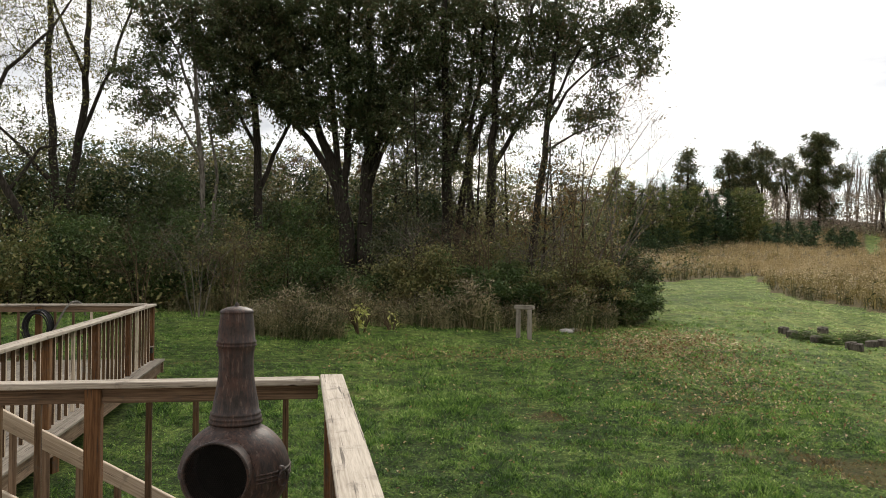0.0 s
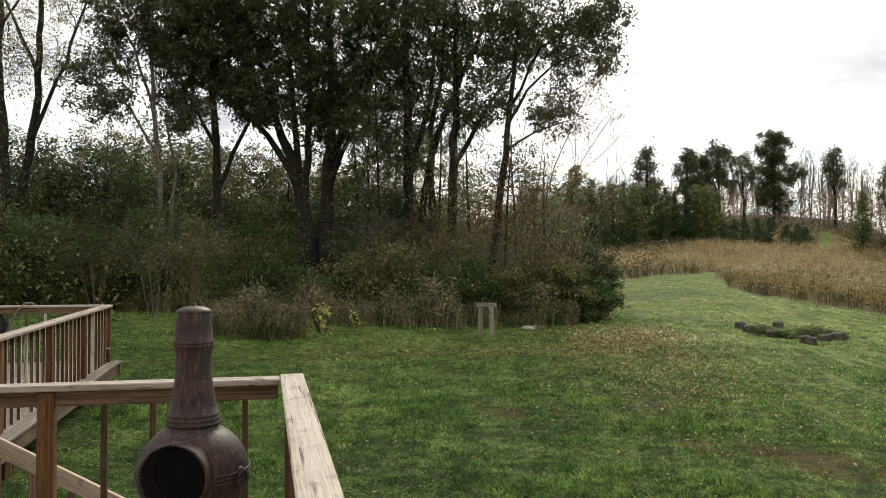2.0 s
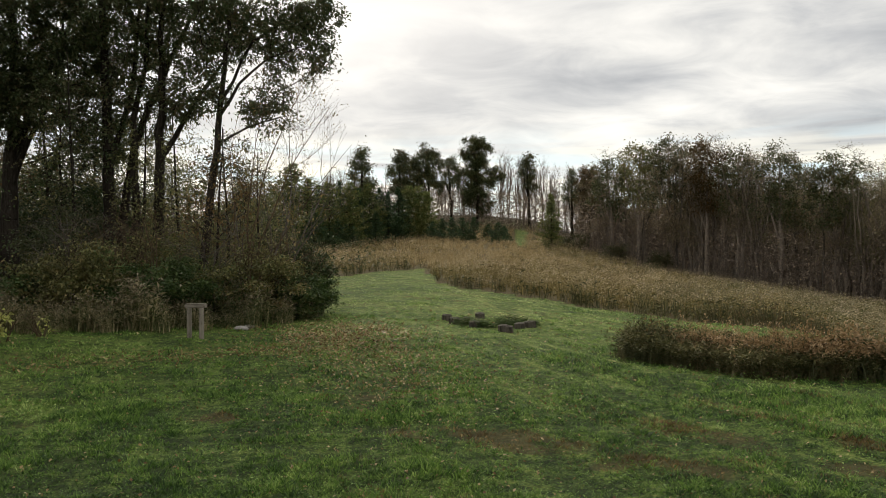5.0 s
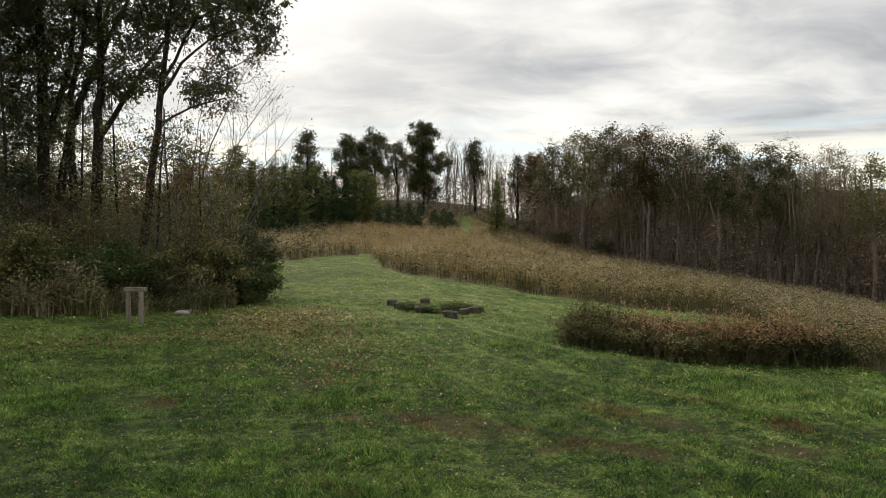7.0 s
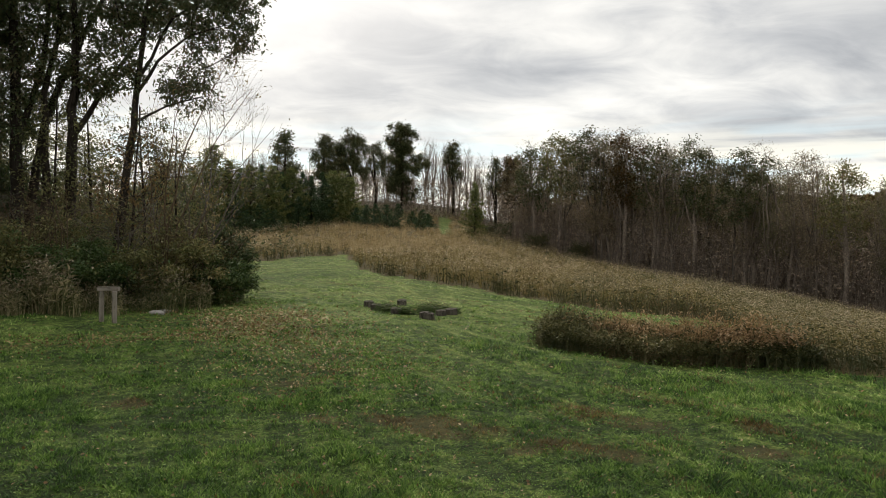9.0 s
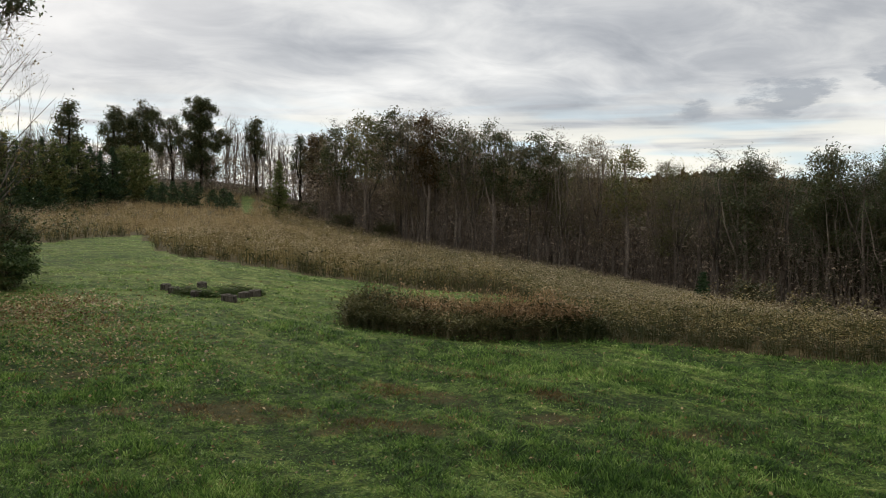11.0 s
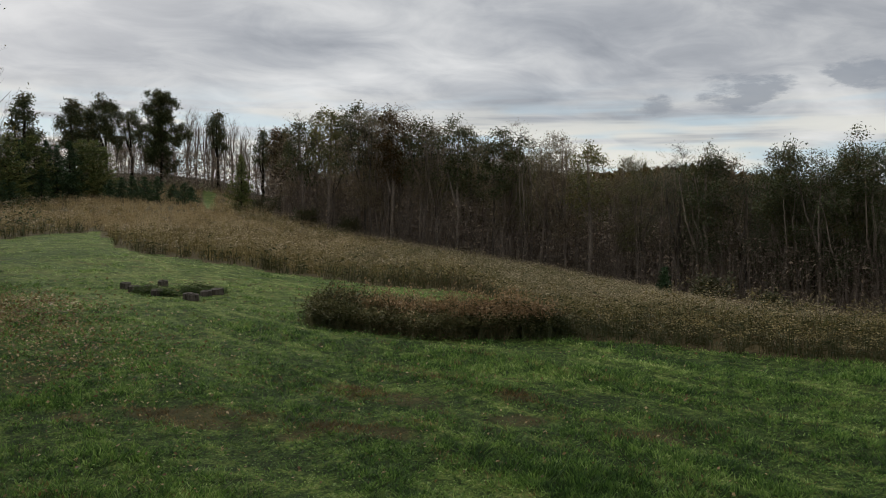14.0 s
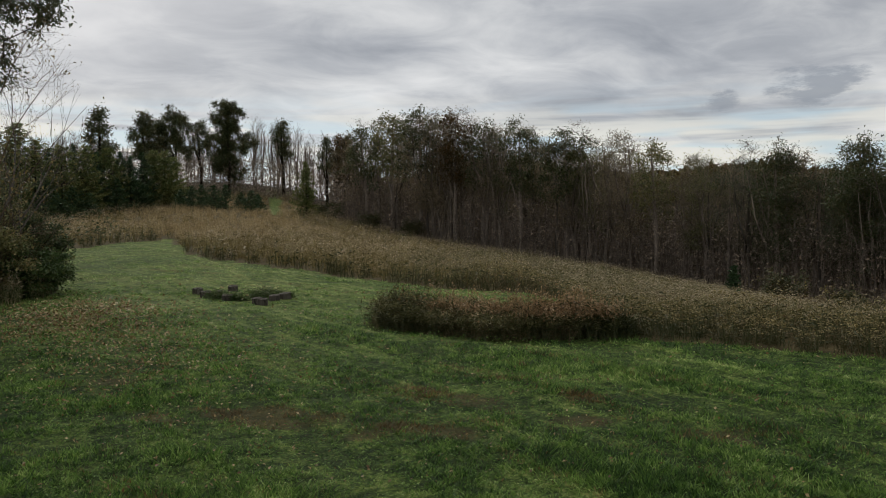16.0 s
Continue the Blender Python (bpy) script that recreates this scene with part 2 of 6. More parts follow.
def turf_shades(n, grain):
    """Green to straw over a lawn: grain 0..1 fine, then clumps, patches, painted light by distance and pale mowing
    streaks.
    """
    pos = n.add("ShaderNodeTexCoord").outputs["Object"]
    clump = n.span(n.noise(pos, 5.5, 3.0, 0.6), 0.3, 0.7)
    mid = n.span(n.noise(pos, 1.3, 3.0), 0.32, 0.68)
    wide = n.span(n.noise(pos, 0.22, 2.0), 0.3, 0.7)
    turned = n.add("ShaderNodeMapping", {"Vector": pos, "Rotation": (0, 0, radians(77.3))}).outputs[0]
    turned = n.add("ShaderNodeMapping", {"Vector": turned, "Scale": (0.3, 3.2, 1.0)}).outputs[0]
    streak = n.span(n.noise(turned, 1.0, 4.0, 0.6), 0.5, 0.68)
    v = n.math("ADD", n.math("MULTIPLY", grain, 0.40), n.math("MULTIPLY", clump, 0.27))
    v = n.math("ADD", v, n.math("MULTIPLY", mid, 0.16))
    v = n.math("ADD", v, n.math("MULTIPLY", wide, 0.12))
    # darker near the deck, brighter far off: the lawn's light and shade as colour
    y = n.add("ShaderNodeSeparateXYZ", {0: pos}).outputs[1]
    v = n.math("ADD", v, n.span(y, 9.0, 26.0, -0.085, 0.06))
    return n.math("ADD", v, n.math("MULTIPLY", streak, n.span(n.add("ShaderNodeSeparateXYZ", {0: pos}).outputs[0], -1.5, 3.0, 0.05, 0.2)))


def grass_material(name, stops):
    m, n = material(name)
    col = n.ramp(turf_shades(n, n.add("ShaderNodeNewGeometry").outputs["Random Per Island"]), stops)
    b = n.add("ShaderNodeBsdfPrincipled", {"Base Color": col, "Roughness": 0.55, "Specular IOR Level": 0.2})
    tr = n.add("ShaderNodeBsdfTranslucent", {"Color": col})
    mx = n.add("ShaderNodeMixShader", {0: 0.45, 1: b.outputs[0], 2: tr.outputs[0]})
    n.add("ShaderNodeOutputMaterial", {"Surface": mx.outputs[0]})
    return m


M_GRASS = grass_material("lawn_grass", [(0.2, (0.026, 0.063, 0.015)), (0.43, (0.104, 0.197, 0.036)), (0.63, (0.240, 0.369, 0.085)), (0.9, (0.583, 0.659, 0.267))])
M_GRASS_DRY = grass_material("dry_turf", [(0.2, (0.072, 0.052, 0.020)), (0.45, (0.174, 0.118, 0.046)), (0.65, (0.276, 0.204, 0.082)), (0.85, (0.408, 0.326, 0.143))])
M_STRAW = leaf_material("straw_grass", [(0.15, (0.232, 0.168, 0.078)), (0.5, (0.411, 0.312, 0.156)), (0.85, (0.570, 0.450, 0.254))], 0.3)
M_WEED = leaf_material("dry_weeds", [(0.12, (0.083, 0.073, 0.022)), (0.4, (0.195, 0.155, 0.056)), (0.65, (0.302, 0.240, 0.094)), (0.9, (0.444, 0.363, 0.168))], 0.25)
M_HEDGE = leaf_material("dark_weeds", [(0.12, (0.044, 0.057, 0.021)), (0.4, (0.083, 0.092, 0.037)), (0.65, (0.125, 0.106, 0.050)), (0.9, (0.250, 0.175, 0.098))], 0.25)
M_FLUFF = leaf_material("pale_seed_heads", [(0.15, (0.253, 0.190, 0.098)), (0.5, (0.460, 0.356, 0.201)), (0.85, (0.667, 0.540, 0.345))], 0.3)
M_FALLEN = leaf_material("fallen_leaves", [(0.2, (0.123, 0.067, 0.027)), (0.45, (0.228, 0.143, 0.058)), (0.65, (0.361, 0.252, 0.117)), (0.9, (0.589, 0.454, 0.257))], 0.15)


def ground_material():
    m, n = material("ground_turf")
    pos = n.add("ShaderNodeTexCoord").outputs["Object"]
    fine = n.noise(pos, 26.0, 4.0, 0.7)
    mid = n.noise(pos, 2.2, 4.0, 0.6)
    wide = n.noise(pos, 0.22, 3.0, 0.55)
    v = n.math("ADD", n.math("MULTIPLY", fine, 0.5), n.math("MULTIPLY", mid, 0.5))
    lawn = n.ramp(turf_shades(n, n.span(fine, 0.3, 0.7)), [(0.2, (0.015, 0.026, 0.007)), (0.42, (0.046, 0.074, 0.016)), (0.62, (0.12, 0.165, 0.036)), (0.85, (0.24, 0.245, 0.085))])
    worn = n.ramp(v, [(0.3, (0.022, 0.022, 0.009)), (0.5, (0.06, 0.052, 0.02)), (0.7, (0.12, 0.092, 0.04))])
    field = n.ramp(v, [(0.3, (0.035, 0.028, 0.011)), (0.5, (0.085, 0.066, 0.028)), (0.7, (0.16, 0.125, 0.055))])
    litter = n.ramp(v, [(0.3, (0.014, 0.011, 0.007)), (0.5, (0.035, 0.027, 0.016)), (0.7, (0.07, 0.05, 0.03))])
    a_field = n.attribute("field")
    a_wood = n.attribute("wood")
    a_worn = n.attribute("worn")
    edge = n.math("MULTIPLY", n.math("SUBTRACT", mid, 0.5), 0.8)
    patch = n.span(n.math("ADD", n.math("MULTIPLY", wide, 0.6), n.math("MULTIPLY", mid, 0.4)), 0.54, 0.66, 0.0, 0.55)
    wornf = n.math("MAXIMUM", n.span(n.math("ADD", a_worn, edge), 0.35, 0.95, 0.0, 0.8), patch)
    col = n.mix(wornf, lawn, worn)
    col = n.mix(n.span(n.math("ADD", a_field, edge), 0.4, 0.6), col, field)
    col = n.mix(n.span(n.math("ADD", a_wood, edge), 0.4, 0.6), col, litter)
    finish(n, col, 0.95, v, 0.8, 0.05, spec=0.1)
    return m


M_GROUND = ground_material()


def iron_material():
    m, n = material("rusty_cast_iron")
    pos = n.add("ShaderNodeTexCoord").outputs["Object"]
    a = n.noise(pos, 4.5, 6.0, 0.68)
    streak = n.noise(n.add("ShaderNodeMapping", {"Vector": pos, "Scale": (60.0, 60.0, 8.0)}).outputs[0], 1.0, 5.0, 0.7)
    flake = n.noise(pos, 22.0, 5.0, 0.7)
    grain = n.noise(pos, 140.0, 2.0)
    rust = n.span(n.math("ADD", n.math("MULTIPLY", a, 0.5), n.math("MULTIPLY", streak, 0.5)), 0.42, 0.58)
    col = n.mix(rust, (0.040, 0.033, 0.032), (0.074, 0.038, 0.029))
    col = n.mix(n.math("MULTIPLY", n.span(flake, 0.48, 0.62), 0.65), col, (0.022, 0.016, 0.015))
    col = n.mix(n.math("MULTIPLY", n.span(streak, 0.46, 0.36), 0.7), col, (0.02, 0.014, 0.013))
    col = n.mix(n.math("MULTIPLY", n.span(streak, 0.54, 0.68), 0.6), col, (0.15, 0.115, 0.105))
    crack = n.add("ShaderNodeTexVoronoi", {"Vector": n.add("ShaderNodeMapping", {"Vector": pos, "Scale": (6.0, 6.0, 5.0)}).outputs[0], "Scale": 1.0, "Randomness": 1.0})
    crack.feature = "DISTANCE_TO_EDGE"
    col = n.mix(n.math("MULTIPLY", n.span(crack.outputs["Distance"], 0.010, 0.003), n.span(a, 0.54, 0.6)), col, (0.015, 0.01, 0.01))
    h = n.math("ADD", n.math("MULTIPLY", grain, 0.4), n.math("MULTIPLY", flake, 0.6))
    finish(n, col, n.span(a, 0.3, 0.7, 0.5, 0.8), h, 0.5, 0.004, metal=0.2, spec=0.4)
    return m


def plain_material(name, col, rough, metal=0.0, spread=0.3, scale=30.0):
    m, n = material(name)
    v = n.noise(n.add("ShaderNodeTexCoord").outputs["Object"], scale, 4.0, 0.6)
    dark = tuple(c * (1 - spread) for c in col)
    light = tuple(min(1, c * (1 + spread)) for c in col)
    finish(n, n.mix(n.span(v, 0.3, 0.7), dark, light), rough, v, 0.2, 0.004, metal=metal)
    return m


M_IRON = iron_material()
M_SOOT = plain_material("sooty_mesh", (0.012, 0.011, 0.011), 0.7, 0.2)
M_RUBBER = plain_material("black_rubber", (0.014, 0.014, 0.016), 0.45)
M_HOSE = plain_material("grey_hose", (0.16, 0.15, 0.13), 0.5)
M_LAMP = plain_material("dark_plastic", (0.02, 0.02, 0.02), 0.4)
M_SIDING = plain_material("painted_siding", (0.42, 0.40, 0.36), 0.7, scale=3.0)
M_STONE = plain_material("pale_stone", (0.30, 0.28, 0.25), 0.9, scale=14.0)


# ---- mesh helpers ----
def mesh_np(name, verts, tris, mat, smooth=False):
    """A mesh from arrays of points and triangles."""
    me = bpy.data.meshes.new(name)
    verts, tris = np.asarray(verts, np.float32), np.asarray(tris, np.int32)
    me.vertices.add(len(verts))
    me.vertices.foreach_set("co", verts.ravel())
    me.loops.add(tris.size)
    me.loops.foreach_set("vertex_index", tris.ravel())
    me.polygons.add(len(tris))
    me.polygons.foreach_set("loop_start", np.arange(0, tris.size, 3, dtype=np.int32))
    if smooth:
        me.polygons.foreach_set("use_smooth", np.ones(len(tris), bool))
    me.materials.append(mat)
    me.update(calc_edges=True)
    me.validate()
    return me


WORLD = {}


def thing(name, label, category, m=None, group="", kind=""):
    """An Empty at a thing's base, to parent its parts."""
    ob = tagged(new(name), label, category, group, kind)
    ob.empty_display_size = 0.2
    ob.matrix_basis = m or Matrix()
    WORLD[ob.name] = ob.matrix_basis.copy()
    return ob


def hang(name, me, parent, m=None, label="", local=False):
    """A mesh as a part under a thing or a part; m is its pose in the world, or under its parent if local."""
    ob = new(name, me)
    ob.parent = parent
    if m is None:
        m, local = Matrix(), True
    ob.matrix_basis = m if local else WORLD[parent.name].inverted() @ m
    WORLD[ob.name] = WORLD[parent.name] @ ob.matrix_basis
    if label:
        ob["label"] = label
    return ob


def to_mesh(name, bm, mat, smooth=False):
    me = bpy.data.meshes.new(name)
    bm.normal_update()
    bm.to_mesh(me)
    bm.free()
    me.materials.append(mat)
    if smooth:
        me.polygons.foreach_set("use_smooth", np.ones(len(me.polygons), bool))
    return me


def part(name, bm, mat, parent, label="", m=None, smooth=False):
    return hang(name, to_mesh(name, bm, mat, smooth), parent, m, label)


def timber(length, wide, high, bevel=0.005, seed=0):
    """A board along x from 0 to length, centred across, with eased and slightly uneven edges."""
    rng = random.Random(seed)
    bm = bmesh.new()
    bmesh.ops.create_cube(bm, size=1.0, matrix=Matrix.Translation((length / 2, 0, 0)) @ Matrix.Diagonal((length, wide, high, 1)))
    if length > 0.8:
        along = [e for e in bm.edges if abs((e.verts[0].co - e.verts[1].co).x) > length * 0.5]
        bmesh.ops.subdivide_edges(bm, edges=along, cuts=4)
        for v in bm.verts:
            v.co.y += rng.uniform(-1, 1) * 0.0016
            v.co.z += rng.uniform(-1, 1) * 0.0012
    hard = [e for e in bm.edges if len(e.link_faces) == 2 and e.calc_face_angle(0) > 0.8]
    bmesh.ops.bevel(bm, geom=hard, offset=bevel, segments=1, affect="EDGES")
    return bm


def along(p, q, lean=0.0):
    """The pose of a board that runs from p to q with its height upwards."""
    p, q = Vector(p), Vector(q)
    x = (q - p).normalized()
    side = Vector((0, 0, 1)).cross(x)
    side = side.normalized() if side.length > 1e-4 else Vector((0, 1, 0))
    up = x.cross(side)
    m = Matrix((x, side, up)).transposed().to_4x4()
    return Matrix.Translation(p) @ m @ pose(0, 0, 0, lean)


def tubes(segs, sides):
    """Open tapered tubes round straight pieces: rows of p, q, r at p, r at q."""
    s = np.asarray(segs, float).reshape(-1, 8)
    p, q, r0, r1 = s[:, 0:3], s[:, 3:6], s[:, 6], s[:, 7]
    d = q - p
    d /= np.linalg.norm(d, axis=1, keepdims=True) + 1e-9
    ref = np.where(np.abs(d[:, 2:3]) > 0.9, np.array([[1.0, 0, 0]]), np.array([[0, 0, 1.0]]))
    a = np.cross(d, ref)
    a /= np.linalg.norm(a, axis=1, keepdims=True)
    b = np.cross(d, a)
    ang = np.arange(sides) * 2 * np.pi / sides
    ring = a[:, None, :] * np.cos(ang)[None, :, None] + b[:, None, :] * np.sin(ang)[None, :, None]
    v = np.concatenate([p[:, None] + ring * r0[:, None, None], q[:, None] + ring * r1[:, None, None]], axis=1)
    i = np.arange(sides)
    j = (i + 1) % sides
    f = np.concatenate([np.stack([i, j, i + sides], 1), np.stack([j, j + sides, i + sides], 1)])
    n = len(s)
    return v.reshape(-1, 3), (f[None] + (np.arange(n) * 2 * sides)[:, None, None]).reshape(-1, 3)


def leaves(pos, size, rng, droop=0.4, slim=0.55, fold=0.18):
    """Leaf blades of four points, folded along the middle, turned at random."""
    n = len(pos)
    size = size * rng.uniform(0.65, 1.35, n)
    th, ph = rng.uniform(0, 2 * np.pi, n), rng.normal(-droop, 0.55, n)
    d = np.stack([np.cos(th) * np.cos(ph), np.sin(th) * np.cos(ph), np.sin(ph)], 1)
    side = np.stack([-np.sin(th), np.cos(th), rng.normal(0, 0.5, n)], 1)
    side /= np.linalg.norm(side, axis=1, keepdims=True)
    up = np.cross(d, side)
    s = size[:, None]
    mid = pos + d * s * 0.45
    a, b = mid + side * s * slim * 0.5 + up * s * fold, mid - side * s * slim * 0.5 + up * s * fold
    v = np.stack([pos, a, pos + d * s, b], 1).reshape(-1, 3)
    f = np.array([[0, 1, 2], [0, 2, 3]])
    return v, (f[None] + (np.arange(n) * 4)[:, None, None]).reshape(-1, 3)


def slivers(segs):
    """The finest far twigs: one tapered splinter each, crossed by a second."""
    s = np.asarray(segs, float).reshape(-1, 8)
    p, q, r = s[:, 0:3], s[:, 3:6], s[:, 6:7]
    side = np.stack([q[:, 1] - p[:, 1], p[:, 0] - q[:, 0], 0.001 + 0 * p[:, 0]], 1)
    side /= np.linalg.norm(side, axis=1, keepdims=True)
    front = np.cross(side, (q - p) / np.linalg.norm(q - p, axis=1, keepdims=True))
    v = np.concatenate([np.stack([p - side * r, p + side * r, q], 1), np.stack([p - front * r, p + front * r, q], 1)]).reshape(-1, 3)
    return v, np.arange(len(v)).reshape(-1, 3)


def join(chunks):
    vs, fs, k = [], [], 0
    for v, f in chunks:
        vs.append(v)
        fs.append(f + k)
        k += len(v)
    return np.concatenate(vs), np.concatenate(fs)


def scatter(proto, pos, yaw, size, lean=None, tall=None):
    """Many turned and scaled copies of a small mesh, as arrays."""
    v, f = proto
    c, s = np.cos(yaw), np.sin(yaw)
    tall = size if tall is None else tall
    x = (v[None, :, 0] * c[:, None] - v[None, :, 1] * s[:, None]) * size[:, None]
    y = (v[None, :, 0] * s[:, None] + v[None, :, 1] * c[:, None]) * size[:, None]
    z = v[None, :, 2] * tall[:, None]
    if lean is not None:
        x = x + z * lean[:, 0:1]
        y = y + z * lean[:, 1:2]
    w = np.stack([x, y, z], 2) + pos[:, None, :]
    n = len(pos)
    return w.reshape(-1, 3), (f[None] + (np.arange(n) * len(v))[:, None, None]).reshape(-1, 3)


# ---- the lie of the land ----
K_AZ = [-180, -90, -60, -30, -10, 0, 4, 8, 12, 16, 20, 24, 30, 36, 43, 47, 52, 70, 110, 180]
K_VAL = [0, 0, 0.01, 0.015, 0.02, 0.02, 0.019, 0.011, -0.004, -0.0115, -0.019, -0.025, -0.043, -0.066, -0.100, -0.121, -0.134, -0.11, 0, 0]
Q_AZ = [-180, -60, -10, 0, 8, 16, 24, 60, 180]
Q_VAL = [0, 0.0001, 0.0003, 0.00042, 0.00042, 0.0002, 0, 0, 0]


def smooth(t):
    t = np.clip(t, 0, 1)
    return t * t * (3 - 2 * t)


def land(x, y):
    """The ground's height: level lawn, a rise ahead, a fall to the east and a far ridge."""
    x, y = np.asarray(x, float), np.asarray(y, float)
    r, az = np.hypot(x, y), np.degrees(np.arctan2(x, y))
    e = np.clip(r, 18, 150) - 18
    z = np.interp(az, K_AZ, K_VAL) * e + np.interp(az, Q_AZ, Q_VAL) * e * e
    z = z + 0.35 * np.exp(-((x + 14) ** 2 + (y - 16) ** 2) / 80)
    z = z + 0.025 * np.sin(x * 0.9 + 1.3) * np.sin(y * 0.7) + 0.012 * np.sin(x * 2.3 + y * 1.7)
    return z + 42 * smooth((r - 220) / 480) * smooth((az - 5) / 18) * smooth((130 - az) / 30) * (1 + 0.12 * np.sin(az * 0.35))


def spot(az, r, up=0.0):
    """A place on the ground by heading in degrees and distance."""
    x, y = r * math.sin(radians(az)), r * math.cos(radians(az))
    return Vector((x, y, float(land(x, y)) + up))


def polar(rng, n, az0, az1, r0, r1):
    """Places that look evenly dense from the deck."""
    az = np.radians(rng.uniform(az0, az1, n))
    r = np.exp(rng.uniform(np.log(r0), np.log(r1), n))
    return r * np.sin(az), r * np.cos(az), np.degrees(az), r


FIELD_AZ = [-9, -7.6, -5, -2.6, 0.4, 0.7, 0.95, 2.85, 6.8, 10.8, 14, 20, 24.8, 27, 29, 31.8, 52, 70]
FIELD_R = [53, 52, 49.5, 52.5, 54.0, 53, 44.5, 38.4, 34.8, 33, 30.5, 27.5, 26.5, 24, 16.5, 14.5, 13.3, 12.5]
WOOD_AZ = [9, 11, 13, 20, 30, 43, 52, 75]
WOOD_R = [125, 112, 105, 90, 80, 65, 58, 54]
HEDGE_AZ = [14.6, 18, 24, 31.8]
HEDGE_R = [16.4, 15.6, 14.8, 14.5]
THICKET_X = [-45, -30, -20, -15, -10, -6, -3, 0]
THICKET_Y = [26, 27, 25, 23.5, 22, 23, 26, 30]


def clumps(x, y, step, seed):
    """Smooth random heights 0..1 on a lattice of the given step."""
    table = np.random.default_rng(seed).uniform(0, 1, (64, 64))
    u, v = np.asarray(x, float) / step + 500, np.asarray(y, float) / step + 500
    i, j = np.floor(u).astype(int), np.floor(v).astype(int)
    fu, fv = smooth(u - i), smooth(v - j)
    i, j, i2, j2 = i % 64, j % 64, (i + 1) % 64, (j + 1) % 64
    return (table[i, j] * (1 - fu) + table[i2, j] * fu) * (1 - fv) + (table[i, j2] * (1 - fu) + table[i2, j2] * fu) * fv


def tussock(x, y):
    """How tall the turf stands: clumps of three sizes and, to the east, the ridges left by the mower."""
    t = 0.34 * clumps(x, y, 0.32, 1) + 0.36 * clumps(x, y, 0.8, 2) + 0.3 * clumps(x, y, 2.1, 3)
    across = x * 0.975 + y * 0.22
    along = y * 0.975 - x * 0.22
    ridge = clumps(across, along * 0.2, 0.5, 4)
    k = smooth((np.asarray(x, float) + 0.5) / 3)
    return np.clip((t * (1 - 0.45 * k) + ridge * 0.45 * k - 0.5) * 2.1 + 0.5, 0, 1)


def wobble(x, y, s=1.0):
    return np.sin(x * 1.9 * s + 0.7) * np.sin(y * 1.4 * s + 2.1) + 0.6 * np.sin(x * 4.1 * s + y * 3.3 * s)


def in_field(x, y, az, r):
    return ~((az > 6.6) & (az < 7.5) & (r > 90)) & (az > -9) & (az < 75) & (r > np.interp(az, FIELD_AZ, FIELD_R) + 0.35 * wobble(x, y)) & (r < np.interp(az, WOOD_AZ, WOOD_R) + 4)


def in_hedge(x, y, az, r):
    h = np.interp(az, HEDGE_AZ, HEDGE_R) + 0.12 * wobble(x, y)
    return (az > 14.6) & (az < 31) & (r > h) & (r < h + 0.95)


def in_thicket(x, y):
    return (x < -1.5) & (y > np.interp(x, THICKET_X, THICKET_Y) + 0.4 * wobble(x, y)) & (np.degrees(np.arctan2(x, y)) < -6.5)


def worn_amount(x, y):
    """Wheel tracks, thin brown turf and the leaf-strewn way."""
    w = 0 * x
    for cx, cy, sx, sy, k in ((0.2, 9.5, 0.6, 0.3, 0.8), (0.85, 9.25, 0.5, 0.35, 0.9), (1.35, 8.8, 0.5, 0.3, 0.8), (2.2, 8.05, 0.5, 0.3, 0.8), (2.9, 7.7, 0.4, 0.3, 0.6), (-2.55, 10.75, 0.5, 0.3, 0.85), (4.2, 7.7, 0.4, 0.25, 0.7),
                              (4.6, 8.6, 0.4, 0.3, 0.5), (-0.8, 11.9, 0.5, 0.5, 0.5), (3.5, 9.3, 0.35, 0.3, 0.5), (-0.4, 13.2, 0.5, 0.9, 0.35), (-0.9, 16.5, 0.7, 1.2, 0.25), (-2.2, 20.0, 1.0, 1.3, 0.3), (5.2, 6.6, 0.6, 0.3, 0.5)):
        w = w + k * np.exp(-(((x - cx) / sx) ** 2 + ((y - cy) / sy) ** 2))
    w = w + 0.42 * smooth((wobble(x, y, 0.62) + 0.5 * np.sin(x * 3.7 + y * 2.2)) / 1.1 - 0.15) * np.exp(-(((x - 2.2) / 3.2) ** 2 + ((y - 9.2) / 2.6) ** 2))
    w = 1.9 * w * np.clip(0.75 + 0.45 * wobble(x, y, 2.1) + 0.3 * np.sin(x * 9.0 + y * 7.0), 0, 1.4)
    line = 15.3 + 0.72 * (x + 5.8) + 0.2 * np.sin(x * 0.9)
    w = w + 0.6 * np.exp(-((y - line) ** 2) / 0.09) * (x < -1.5) * (x > -12)
    w = w + 0.5 * np.exp(-((y - line - 1.7) ** 2) / 0.09) * (x < -1.5) * (x > -12)
    for ax, ay, bx, by in ((-5.3, 40.1, -1.6, 35.3), (-1.6, 35.3, 1.6, 31.5), (1.6, 31.5, 4.3, 26.6), (4.3, 26.6, 6.0, 24.6), (-5.6, 38.6, -2.0, 34.0), (3.3, 28.2, 5.2, 26.9)):
        n = math.hypot(bx - ax, by - ay)
        f = np.clip(((x - ax) * (bx - ax) + (y - ay) * (by - ay)) / n ** 2, 0, 1)
        off = np.hypot(x - ax - f * (bx - ax), y - ay - f * (by - ay)) + 0.25 * (clumps(x, y, 0.9, 9) - 0.5)
        w = w + 0.75 * np.exp(-(off / 0.2) ** 2) * (clumps(x, y, 1.3, 8) > 0.35)
    for k in range(5):
        w = w + 0.3 * np.exp(-((x * 0.975 + y * 0.22 - (4.4 + 0.95 * k) - 0.15 * np.sin(x * 1.3 + k)) ** 2) / 0.03) * (x > 1.5) * (x < 9)
    return w


